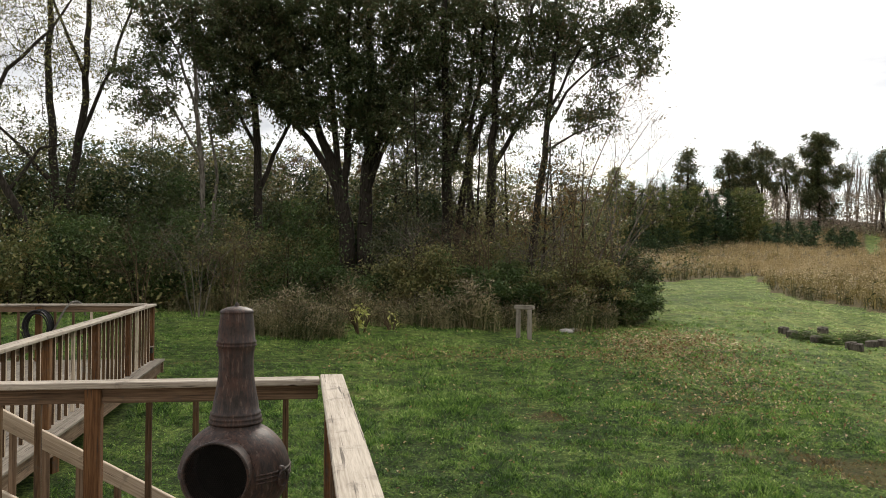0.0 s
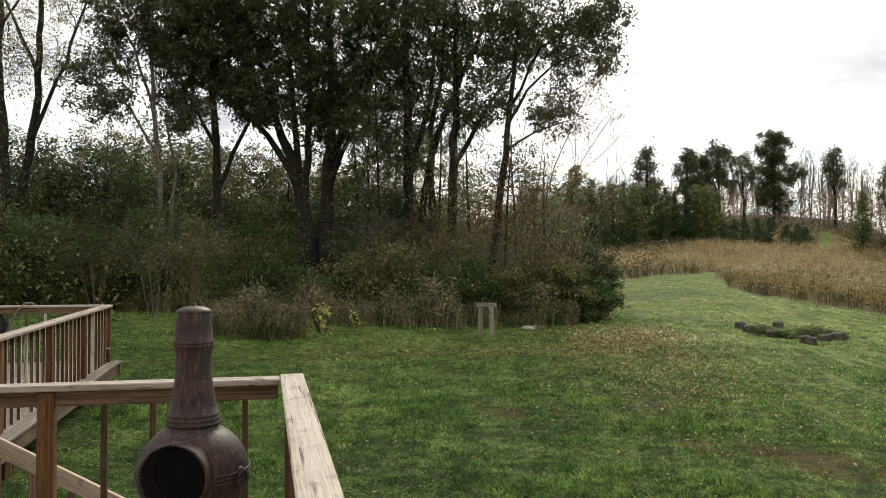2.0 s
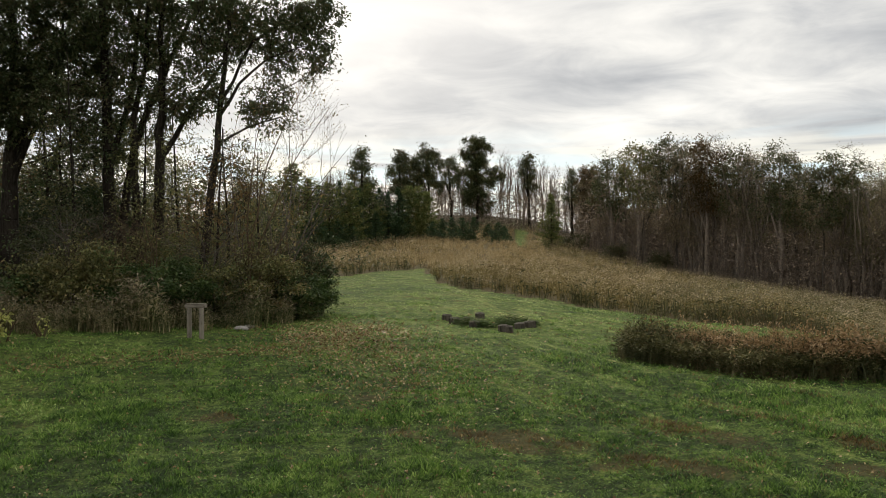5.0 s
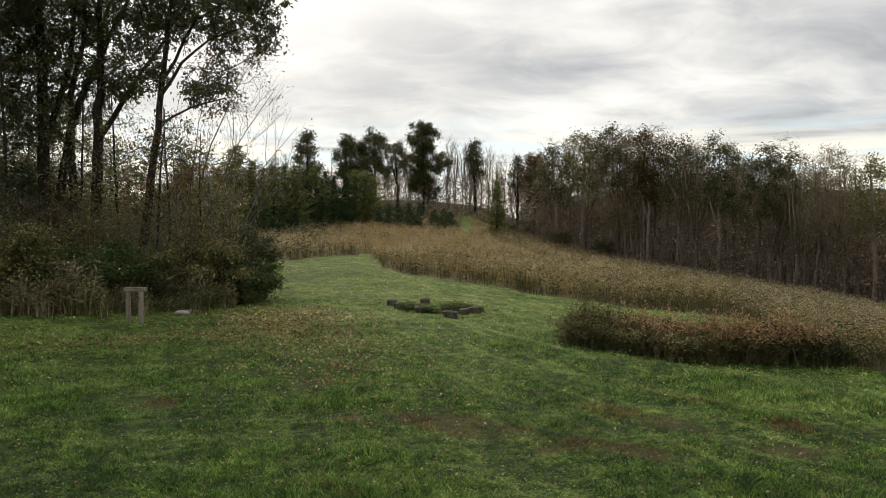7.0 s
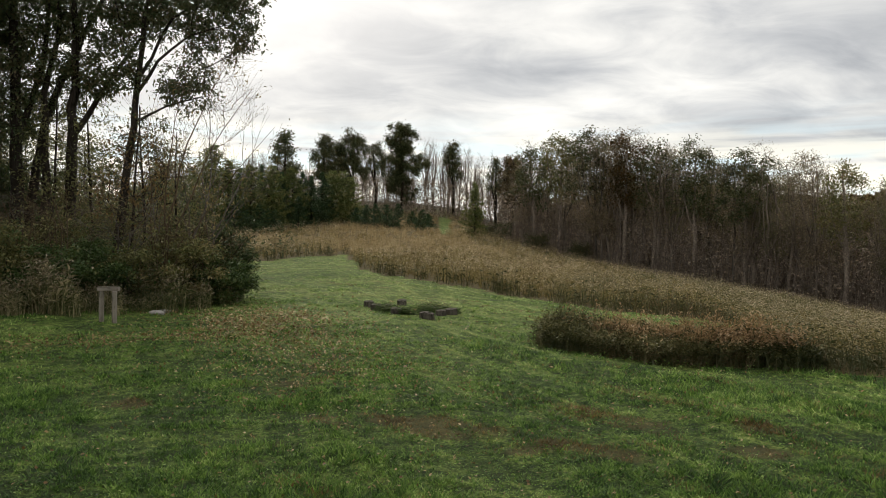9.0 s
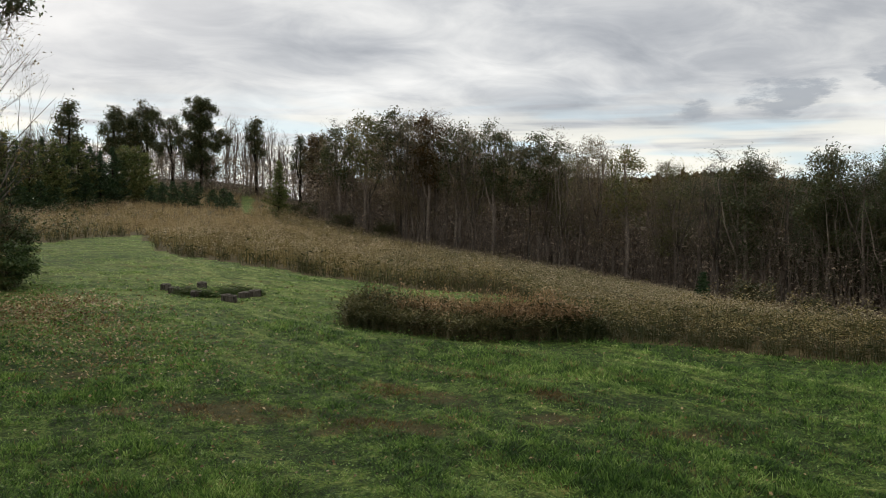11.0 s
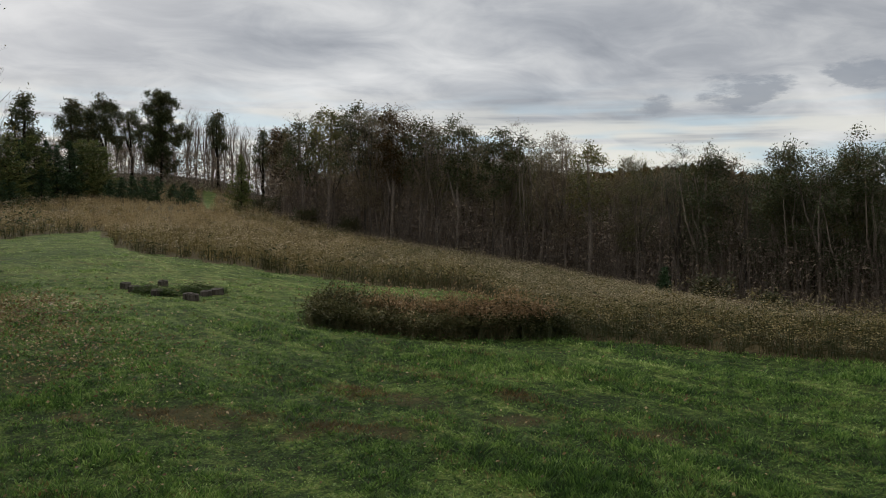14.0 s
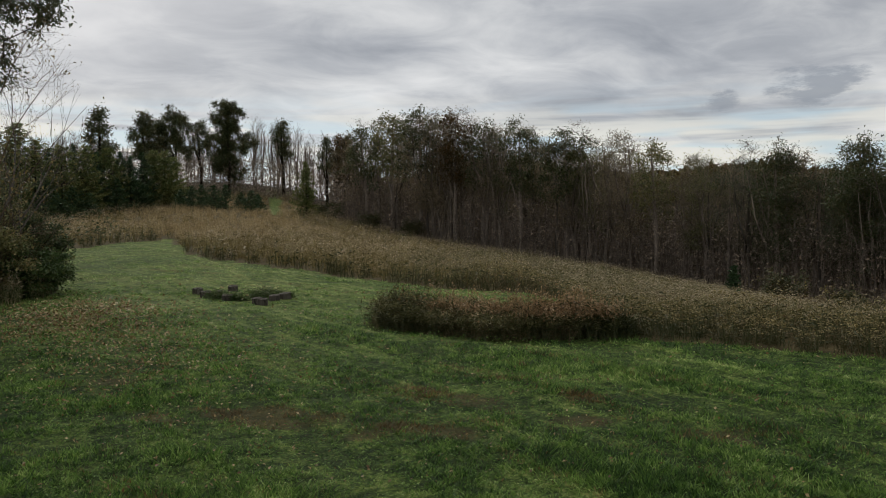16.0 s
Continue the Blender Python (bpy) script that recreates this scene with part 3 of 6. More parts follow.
def build_ground():
    az = np.radians(np.concatenate([np.arange(-180, -64, 4.0), np.arange(-64, 64, 0.8), np.arange(64, 180, 4.0)]))
    rad = np.concatenate([[0.6], np.geomspace(1.2, 60, 150), np.geomspace(62, 260, 60), np.geomspace(275, 4000, 40)])
    a, r = np.meshgrid(az, rad)
    x, y = r * np.sin(a), r * np.cos(a)
    z = land(x, y) + 0.05 * (tussock(x, y) - 0.5) * smooth((34 - r) / 8)
    v = np.stack([x, y, z], 2).reshape(-1, 3)
    na, nr = len(az), len(rad)
    i, j = np.meshgrid(np.arange(nr - 1), np.arange(na), indexing="ij")
    j2 = (j + 1) % na
    p, q, s, t = i * na + j, i * na + j2, (i + 1) * na + j2, (i + 1) * na + j
    tris = np.concatenate([np.stack([p, s, q], 2).reshape(-1, 3), np.stack([p, t, s], 2).reshape(-1, 3)])
    centre = len(v)
    v = np.concatenate([v, [[0, 0, float(land(0, 0))]]])
    tris = np.concatenate([tris, np.stack([np.full(na, centre), np.arange(na), (np.arange(na) + 1) % na], 1)])
    me = mesh_np("ground", v, tris, M_GROUND, True)
    x, y = v[:, 0], v[:, 1]
    azd, rr = np.degrees(np.arctan2(x, y)), np.hypot(x, y)
    masks = {
        "field": (in_field(x, y, azd, rr) | in_hedge(x, y, azd, rr)).astype(np.float32),
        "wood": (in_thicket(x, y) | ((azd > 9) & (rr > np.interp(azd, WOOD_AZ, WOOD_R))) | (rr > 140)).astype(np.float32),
        "worn": worn_amount(x, y).astype(np.float32),
    }
    for k, vals in masks.items():
        me.attributes.new(k, "FLOAT", "POINT").data.foreach_set("value", vals)
    return tagged(new("ground", me), "mown lawn rising into rough field and woodland floor", "ground", kind="structure")


build_ground()


# ---- growing trees ----
def grow(rng, p, d, length, radius, level, levels, segs, tips, wander=0.18, up=0.12, split=(3, 5), angle=0.75, shrink=0.62, pieces=4, bare=0.25):
    """One limb and, from it, smaller ones. segs: rows for tubes(), per level; tips: where leaves sit."""
    step = length / pieces
    r = radius
    for i in range(pieces):
        d = (d + Vector((rng.gauss(0, wander), rng.gauss(0, wander), rng.gauss(0, wander) + up))).normalized()
        q = p + d * step
        r2 = max(radius * (1 - 0.72 * (i + 1) / pieces), 0.003)
        segs[min(level, 3)].append((*p, *q, r, r2))
        p, r = q, r2
        if level >= levels - 1:
            tips.append(tuple(p))
        if level < levels and (i + 1) / pieces > bare:
            kids = rng.randint(*split) if i == pieces - 1 else rng.randint(max(1, split[0] - 2), max(1, split[1] - 2))
            for _ in range(kids):
                side = d.orthogonal().normalized()
                side.rotate(Matrix.Rotation(rng.uniform(0, 2 * math.pi), 3, d))
                a = rng.uniform(0.55, 1.15) * angle
                nd = (d * math.cos(a) + side * math.sin(a)).normalized()
                grow(rng, p, nd, length * shrink * rng.uniform(0.7, 1.15), r * rng.uniform(0.55, 0.8), level + 1, levels, segs, tips,
                     wander, up, split, angle, shrink, max(2, pieces - 1), 0.0 if level else bare)


def skeleton_mesh(segs, sides=(9, 6, 4, 3)):
    return join([tubes(s, k) for s, k in zip(segs, sides) if s])


def crown_points(rng, tips, per, spread):
    t = np.asarray(tips)
    t = np.repeat(t, per, axis=0)
    return t + rng.normal(0, spread, t.shape)


def tree_at(name, base, stems, bark, leaf, seed, label, category="tree", per=8, spread=0.35, size=0.12, levels=3, group="", leaf_limit=None, **kw):
    """A tree: stems are (lean x, lean y, height of the stem, radius, start offset x, y)."""
    rng, nrng = random.Random(seed), np.random.default_rng(seed)
    segs, tips = [[], [], [], []], []
    for lx, ly, h, rad, ox, oy in stems:
        d = Vector((lx, ly, 1)).normalized()
        segs[0].append((ox, oy, -0.3, *(Vector((ox, oy, 0)) + d * 0.4), rad * 1.5, rad * 1.05))
        grow(rng, Vector((ox, oy, 0)) + d * 0.4, d, h, rad, 0, levels, segs, tips, **kw)
    top = thing(name, label, category, Matrix.Translation(base), group)
    v, f = skeleton_mesh(segs)
    hang("trunk", mesh_np("trunk", v, f, bark, True), top)
    pts = crown_points(nrng, tips, per, spread)
    if leaf_limit and len(pts) > leaf_limit:
        pts = pts[nrng.choice(len(pts), leaf_limit, replace=False)]
    pts = pts[pts[:, 2] > 0.3]
    if per:
        hang("crown", mesh_np("crown", *leaves(pts, size, nrng), leaf), top)
    return top


def branch_out(nodes, path, pts, balance=0.22):
    """Joins points to a growing tree of branches, each to the place that gives a short and direct way to the root. Gives nodes, parents and radii."""
    pts = np.asarray(pts, float)
    nodes, path = [np.asarray(q, float) for q in nodes], list(path)
    first = len(nodes)
    parent = [-1] * first
    best, cost = np.zeros(len(pts), int), np.full(len(pts), 1e9)

    def offer(i):
        gap = pts - nodes[i]
        c = np.linalg.norm(gap, axis=1) + balance * path[i] + 0.9 * np.maximum(0, -gap[:, 2])
        better = c < cost
        cost[better], best[better] = c[better], i

    for i in range(first):
        offer(i)
    left = np.ones(len(pts), bool)
    for _ in range(len(pts)):
        k = int(np.argmin(np.where(left, cost, 1e9)))
        left[k] = False
        i = best[k]
        parent.append(int(i))
        path.append(path[i] + float(np.linalg.norm(pts[k] - nodes[i])))
        nodes.append(pts[k])
        offer(len(nodes) - 1)
    weight = np.zeros(len(nodes))
    has_child = np.zeros(len(nodes), bool)
    for i in range(len(nodes) - 1, first - 1, -1):
        weight[i] = max(1.0, weight[i])
        weight[parent[i]] += weight[i]
        has_child[parent[i]] = True
    return np.array(nodes), parent, weight, has_child, first


def inside(nrng, mass):
    """Points spread through an egg-shaped crown mass, gathered a little into boughs."""
    cx, cy, cz, rx, ry, rz, n = mass[:7]
    d = nrng.normal(0, 1, (n, 3))
    d /= np.linalg.norm(d, axis=1, keepdims=True)
    d *= nrng.uniform(0.05, 1, (n, 1)) ** 0.42
    boughs = d[: max(2, n // 9)]
    near = boughs[np.argmin(((d[:, None] - boughs[None]) ** 2).sum(2), axis=1)]
    d = d * 0.72 + near * 0.28
    return d * np.array([rx, ry, rz]) + np.array([cx, cy, cz])


def crown_arrays(stems, masses, seed, size, thin=0.007, spray=0.55, twigs=3, droop=0.35, balance=0.22, piece=0.7, jitter=0.035, loose=0.13):
    """Wood and leaves of a tree as arrays. stems: rows of x, y, z, radius; masses: centre, radii, boughs and leaves."""
    rng, nrng = random.Random(seed), np.random.default_rng(seed)
    big, mid, fine, nodes, path, rad = [], [], [], [], [], []
    for stem in stems:
        pr = [(Vector(q[:3]), q[3]) for q in stem]
        run = max(0.0, pr[0][0].z)
        for (p, r), (q, r2) in zip(pr, pr[1:]):
            n = max(2, int((q - p).length / piece))
            last, lr = p, r
            for k in range(1, n + 1):
                x = p.lerp(q, k / n) + Vector((rng.gauss(0, jitter), rng.gauss(0, jitter), 0)) * (k < n)
                xr = r + (r2 - r) * k / n
                big.append((*last, *x, lr, xr))
                run += (x - last).length
                nodes.append(tuple(x))
                path.append(run)
                rad.append(xr)
                last, lr = x, xr
    pts = np.concatenate([inside(nrng, m) for m in masses])
    share = np.concatenate([np.full(m[6], m[7] / m[6]) for m in masses])
    N, parent, weight, has_child, first = branch_out(nodes, path, pts, balance)
    # the points were joined in another order than they were drawn
    order = {tuple(np.round(q, 6)): k for k, q in enumerate(pts)}
    leaf_pts = []
    for i in range(first, len(N)):
        a, b = Vector(N[parent[i]]), Vector(N[i])
        cap = rad[parent[i]] * 0.75 if parent[i] < first else 1e9
        r0 = min(thin * weight[i] ** 0.47, cap)
        r1 = min(r0, thin * max(1.0, weight[i] - 1) ** 0.47) * 0.85
        gap = (b - a).length
        m = (a + b) / 2 + Vector((rng.gauss(0, 0.07), rng.gauss(0, 0.07), rng.uniform(-0.08, 0.05))) * gap
        rows = [(*a, *m, r0, (r0 + r1) / 2), (*m, *b, (r0 + r1) / 2, r1)]
        (mid if weight[i] > 3 else fine).extend(rows)
        per = share[order[tuple(np.round(N[i], 6))]]
        out = (b - a).normalized() if gap > 1e-6 else Vector((0, 0, 1))
        count = int(per / twigs + rng.random())
        for _ in range(twigs):
            d = (out * 0.7 + Vector((rng.gauss(0, 0.6), rng.gauss(0, 0.6), rng.gauss(-droop * 0.4, 0.35)))).normalized() * spray * rng.uniform(0.5, 1.25)
            d.z -= droop * spray * rng.uniform(0, 0.6)
            fine.append((*b, *(b + d), thin * 0.7, thin * 0.3))
            if count:
                t = nrng.uniform(0.12, 1.08, (count, 1))
                leaf_pts.append(np.array(b) + np.array(d) * t + nrng.normal(0, spray * loose, (count, 3)))
    chunks = [tubes(big, 9 if thin > 0.004 else 5)]
    if mid:
        chunks.append(tubes(mid, 5 if thin > 0.004 else 3))
    chunks.append(tubes(fine, 3) if thin > 0.004 else slivers(fine))
    crown = leaves(np.concatenate(leaf_pts), size, nrng, droop + 0.1) if leaf_pts else None
    return join(chunks), crown


def crown_tree(base, turn, stems, masses, bark, leaf, seed, label, size=0.14, group="thicket trees", **kw):
    """A tree with given stems and crown masses; x lies across the view."""
    wood, crown = crown_arrays(stems, masses, seed, size, **kw)
    top = thing("tree", label, "tree", Matrix.Translation(base) @ pose(0, 0, 0, 0, 0, -turn), group)
    hang("trunk", mesh_np("trunk", *wood, bark, True), top)
    if crown:
        hang("crown", mesh_np("crown", *crown, leaf), top)
    return top


def bush_at(base, wide, high, leaf, seed, label, count=2600, size=0.09, name="bush", bark=None, group="thicket shrubs", tip_leaves=3):
    """A shrub: many stems from one root and a ragged mass of leaves on several lobes."""
    rng, nrng = random.Random(seed), np.random.default_rng(seed)
    tips, shoots = [], []
    for _ in range(6):
        segs = [[], [], [], []]
        shoots.append(segs)
        a, o = rng.uniform(0, 2 * math.pi), rng.uniform(0.2, 0.9)
        d = Vector((math.cos(a) * o * wide / high, math.sin(a) * o * wide / high, 1)).normalized()
        grow(rng, Vector((0.1 * math.cos(a), 0.1 * math.sin(a), -0.05)), d, high * rng.uniform(0.5, 0.8), 0.03, 1, 3, segs, tips, 0.16, 0.05, (2, 3), 0.7, 0.55, 3, 0.2)
    many = 30
    lobes = nrng.normal(0, 1, (many, 3))
    lobes /= np.linalg.norm(lobes, axis=1, keepdims=True)
    lobes *= nrng.uniform(0.55, 1.1, (many, 1))
    lobes = lobes * np.array([wide * 0.42, wide * 0.42, high * 0.42]) + np.array([0, 0, high * 0.46])
    pick = nrng.integers(0, many, count)
    lobe_size = nrng.uniform(0.10, 0.2, many)[pick][:, None]
    ball = nrng.normal(0, 0.46, (count, 3)) * np.array([wide, wide, high * 0.7]) * lobe_size
    pts = np.concatenate([lobes[pick] + ball, crown_points(nrng, tips, tip_leaves, 0.15)])
    pts = pts[pts[:, 2] > 0.05]
    top = thing(name, label, "bush", Matrix.Translation(base), group)
    for segs in shoots:
        hang("stem", mesh_np("stem", *skeleton_mesh(segs, (6, 5, 3, 3)), bark or M_TWIG, True), top)
    hang("foliage", mesh_np("foliage", *leaves(pts, size, nrng, 0.25), leaf), top)
    return top


# ---- the deck: a runs from the front rail back to the house, b across, from the side rail ----
CORNER, AX, BX = Vector((-2.39, 4.33, 0)), Vector((0.503, -0.864, 0)), Vector((-0.864, -0.503, 0))
FLOOR = 0.49


def D(a, b, z):
    return CORNER + AX * a + BX * b + Vector((0, 0, z))


def deck_boards(name, a0, a1, b0, b1, label):
    """Boards that run along a, side by side along b, on dark joists."""
    deck = thing(name, label, "deck", Matrix.Translation(D(a1, b0, 0)), kind="structure")
    meshes = [to_mesh("plank", timber(a1 - a0, 0.138, 0.03, 0.004, k), M_GREY) for k in range(3)]
    n = int((b1 - b0) / 0.146)
    for k in range(n):
        b = b0 + 0.073 + k * 0.146
        hang("plank", meshes[k % 3], deck, along(D(a1, b, FLOOR - 0.015), D(a0, b, FLOOR - 0.015)))
    for p, q in ((D(a0 + 0.06, b0 + 0.02, 0), D(a0 + 0.06, b1, 0)), (D(a0 + 0.06, b0 + 0.08, 0), D(a1, b0 + 0.08, 0))):
        p.z = q.z = FLOOR - 0.03 - 0.095
        part("rim_joist", timber((q - p).length, 0.038, 0.185, 0.003), M_RAIL, deck, m=along(p, q))
    a = a0 + 0.2
    while a < a1:
        p = D(a, b0 + 0.16, 0)
        p.z = float(land(p.x, p.y)) - 0.1
        part("support_post", timber(FLOOR - 0.035 - p.z, 0.089, 0.089, 0.004), M_POST, deck, m=along(p, p + Vector((0, 0, 1))))
        a += 1.75
    return deck


deck_boards("deck_near", -0.10, 6.2, -0.04, 2.3, "grey weathered plank deck floor")
deck_boards("deck_far", -8.85, 6.2, 2.46, 8.2, "large grey weathered plank deck floor")

BALUSTER = to_mesh("baluster", timber(0.93, 0.034, 0.034, 0.003), M_BALUSTER)
BALUSTER_PALE = to_mesh("baluster", timber(0.93, 0.036, 0.036, 0.003), M_PALE)
def lit_sided():
    """A dark-stained baluster; two opposite faces are coloured pale to stand for lit sides."""
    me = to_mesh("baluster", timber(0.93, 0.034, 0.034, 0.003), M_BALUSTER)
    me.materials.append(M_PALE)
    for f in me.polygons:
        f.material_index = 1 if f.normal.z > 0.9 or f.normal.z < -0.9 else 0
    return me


BALUSTER_FAR = lit_sided()
POST = to_mesh("post", timber(0.98, 0.089, 0.089, 0.006), M_POST)
UP = Vector((0, 0, 1))


def railing(name, label, p, q, top, posts, balusters, cap_wide=0.14, inset=0.0, pale=(), group="deck railings", post_drop=0.0, kind=None, under=0.088):
    """A straight railing from p to q (a, b): cap board, rail under it, posts and balusters at given shares of its length."""
    a, b = D(*p, 0), D(*q, 0)
    run = (b - a).length
    ob = thing(name, label, "railing", Matrix.Translation(D(*p, FLOOR)), group)
    up = Vector((0, 0, top))
    part("top_cap", timber(run, cap_wide, 0.036, 0.006, 3), M_CAP, ob, "sun-bleached cap board", along(a + up - UP * 0.018, b + up - UP * 0.018))
    d = (b - a).normalized()
    m = along(a + d * 0.01 + up - UP * 0.082, b + up - UP * 0.082)
    part("upper_rail", timber(run - 0.02, 0.038, 0.088, 0.004, 5), M_RAIL, ob, m=m @ pose(0, inset, 0))
    side = UP.cross(d).normalized()
    turn = Matrix((UP, d, side)).transposed().to_quaternion()
    for s in posts:
        x = a + d * s
        hang("post", POST, ob, Matrix.LocRotScale(x + UP * (FLOOR - post_drop), turn, Vector(((top - 0.038 - FLOOR + post_drop) / 0.98, 1, 1))))
    for k, s in enumerate(balusters):
        x = a + d * s - side * 0.0
        hang("baluster", BALUSTER_PALE if k in pale else (kind or BALUSTER), ob, Matrix.LocRotScale(x + UP * FLOOR, turn, Vector(((top - 0.038 - under - FLOOR) / 0.93, 1, 1))))
    return ob


railing("deck_railing", "stained timber railing with pale weathered cap along the deck front", (0.0, 0.145), (0.0, 2.4), 1.40,
        [1.29], [0.20, 0.455, 0.72, 0.985, 1.59, 1.80, 2.06])
railing("deck_railing", "timber railing with wide bleached cap board on the deck's open side", (-0.07, 0.07), (4.3, 0.07), 1.41,
        [0.09, 2.9], [0.45 + 0.27 * k for k in range(8)])


def steps(p0, n, p1, count):
    return [p0 + (p1 - p0) * (k + 1) / (count + 1) for k in range(count)]


POSTS_FAR = [0.06, 1.85, 3.61, 5.44, 7.2]
BAL_FAR = [s for i in range(4) for s in steps(POSTS_FAR[i], 0, POSTS_FAR[i + 1], 7)]
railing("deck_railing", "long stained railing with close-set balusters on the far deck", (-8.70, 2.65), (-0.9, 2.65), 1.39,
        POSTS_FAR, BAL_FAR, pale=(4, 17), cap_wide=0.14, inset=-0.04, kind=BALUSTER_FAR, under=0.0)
railing("deck_railing", "far deck end railing with bleached cap and thin balusters", (-8.70, 2.73), (-8.70, 7.9), 1.39,
        [1.62, 3.4, 5.1], [0.3 + 0.27 * k for k in range(17)], pale=(2, 9))


def stair_railing():
    ob = thing("stair_railing", "pale new timber stair handrail sloping down to the lawn", "railing", Matrix.Translation(D(-0.3, 1.0, 0)))
    slope = 0.572

    def at(b, up):
        return D(-0.3, b, 0.615 + (b - 1.02) * slope + up)
    top = part("handrail", timber(2.1, 0.038, 0.098, 0.004, 8), M_PALE, ob, "pale sawn handrail board", along(at(2.45, -0.05), at(0.62, -0.05)))
    part("lower_rail", timber(2.1, 0.038, 0.088, 0.004, 9), M_PALE, ob, m=along(at(2.45, -0.53), at(0.62, -0.53)))
    for b in (2.2, 1.98, 1.79, 1.595, 1.372, 1.15, 0.95):
        p = at(b, -0.57)
        part("baluster", timber(0.47, 0.034, 0.034, 0.003), M_RAIL, ob, m=along(p + BX * 0.0 + AX * -0.038, p + AX * -0.038 + UP))
    for b, h in ((0.68, 0.0), (2.4, 0.0)):
        p = at(b, 0.0)
        z = float(land(p.x, p.y)) - 0.1
        foot = Vector((p.x, p.y, z)) - AX * 0.065
        part("newel_post", timber(p.z - z - 0.01, 0.089, 0.089, 0.005), M_POST, ob, m=along(foot, foot + UP))
    st = thing("stairs", "short timber steps from the deck to the lawn", "stairs", Matrix.Translation(D(-0.9, 1.8, 0)), kind="structure")
    for k in range(2):
        z = FLOOR - 0.165 * (k + 1)
        b = 2.30 - 0.27 * k
        for j in range(2):
            part("tread", timber(0.95, 0.135, 0.034, 0.004, k + j), M_GREY, st, m=along(D(-0.4, b - 0.14 * j, z), D(-1.4, b - 0.14 * j, z)))
    for a in (-0.44, -1.3):
        part("stringer", timber(1.1, 0.036, 0.2, 0.003), M_RAIL, st, m=along(D(a, 2.45, FLOOR - 0.26), D(a, 1.55, -0.12)))


stair_railing()


# the house wall that closes the place behind the deck
for nm, a0, b0, b1 in (("wall_south", 6.3, -4.5, 14.0),):
    p, q = D(a0, b0, 2.9), D(a0, b1, 2.9)
    bm = timber((q - p).length, 0.25, 6.2, 0.01)
    ob = tagged(new(nm, to_mesh(nm, bm, M_SIDING)), "plain house wall behind the deck", "wall", kind="structure")
    ob.matrix_basis = along(p, q)


# ---- on the deck ----
def lathe(profile, sides=48):
    """A turned shape from rows of radius, height."""
    bm = bmesh.new()
    rings = []
    for r, z in profile:
        rings.append([bm.verts.new((r * math.cos(2 * math.pi * k / sides), r * math.sin(2 * math.pi * k / sides), z)) for k in range(sides)])
    for a, b in zip(rings, rings[1:]):
        for k in range(sides):
            bm.faces.new((a[k], a[(k + 1) % sides], b[(k + 1) % sides], b[k]))
    return bm


def torus(rad, thick, seg=36, ring=8):
    return lathe([(rad + thick * math.cos(2 * math.pi * k / ring), thick * math.sin(2 * math.pi * k / ring)) for k in range(ring + 1)], seg)


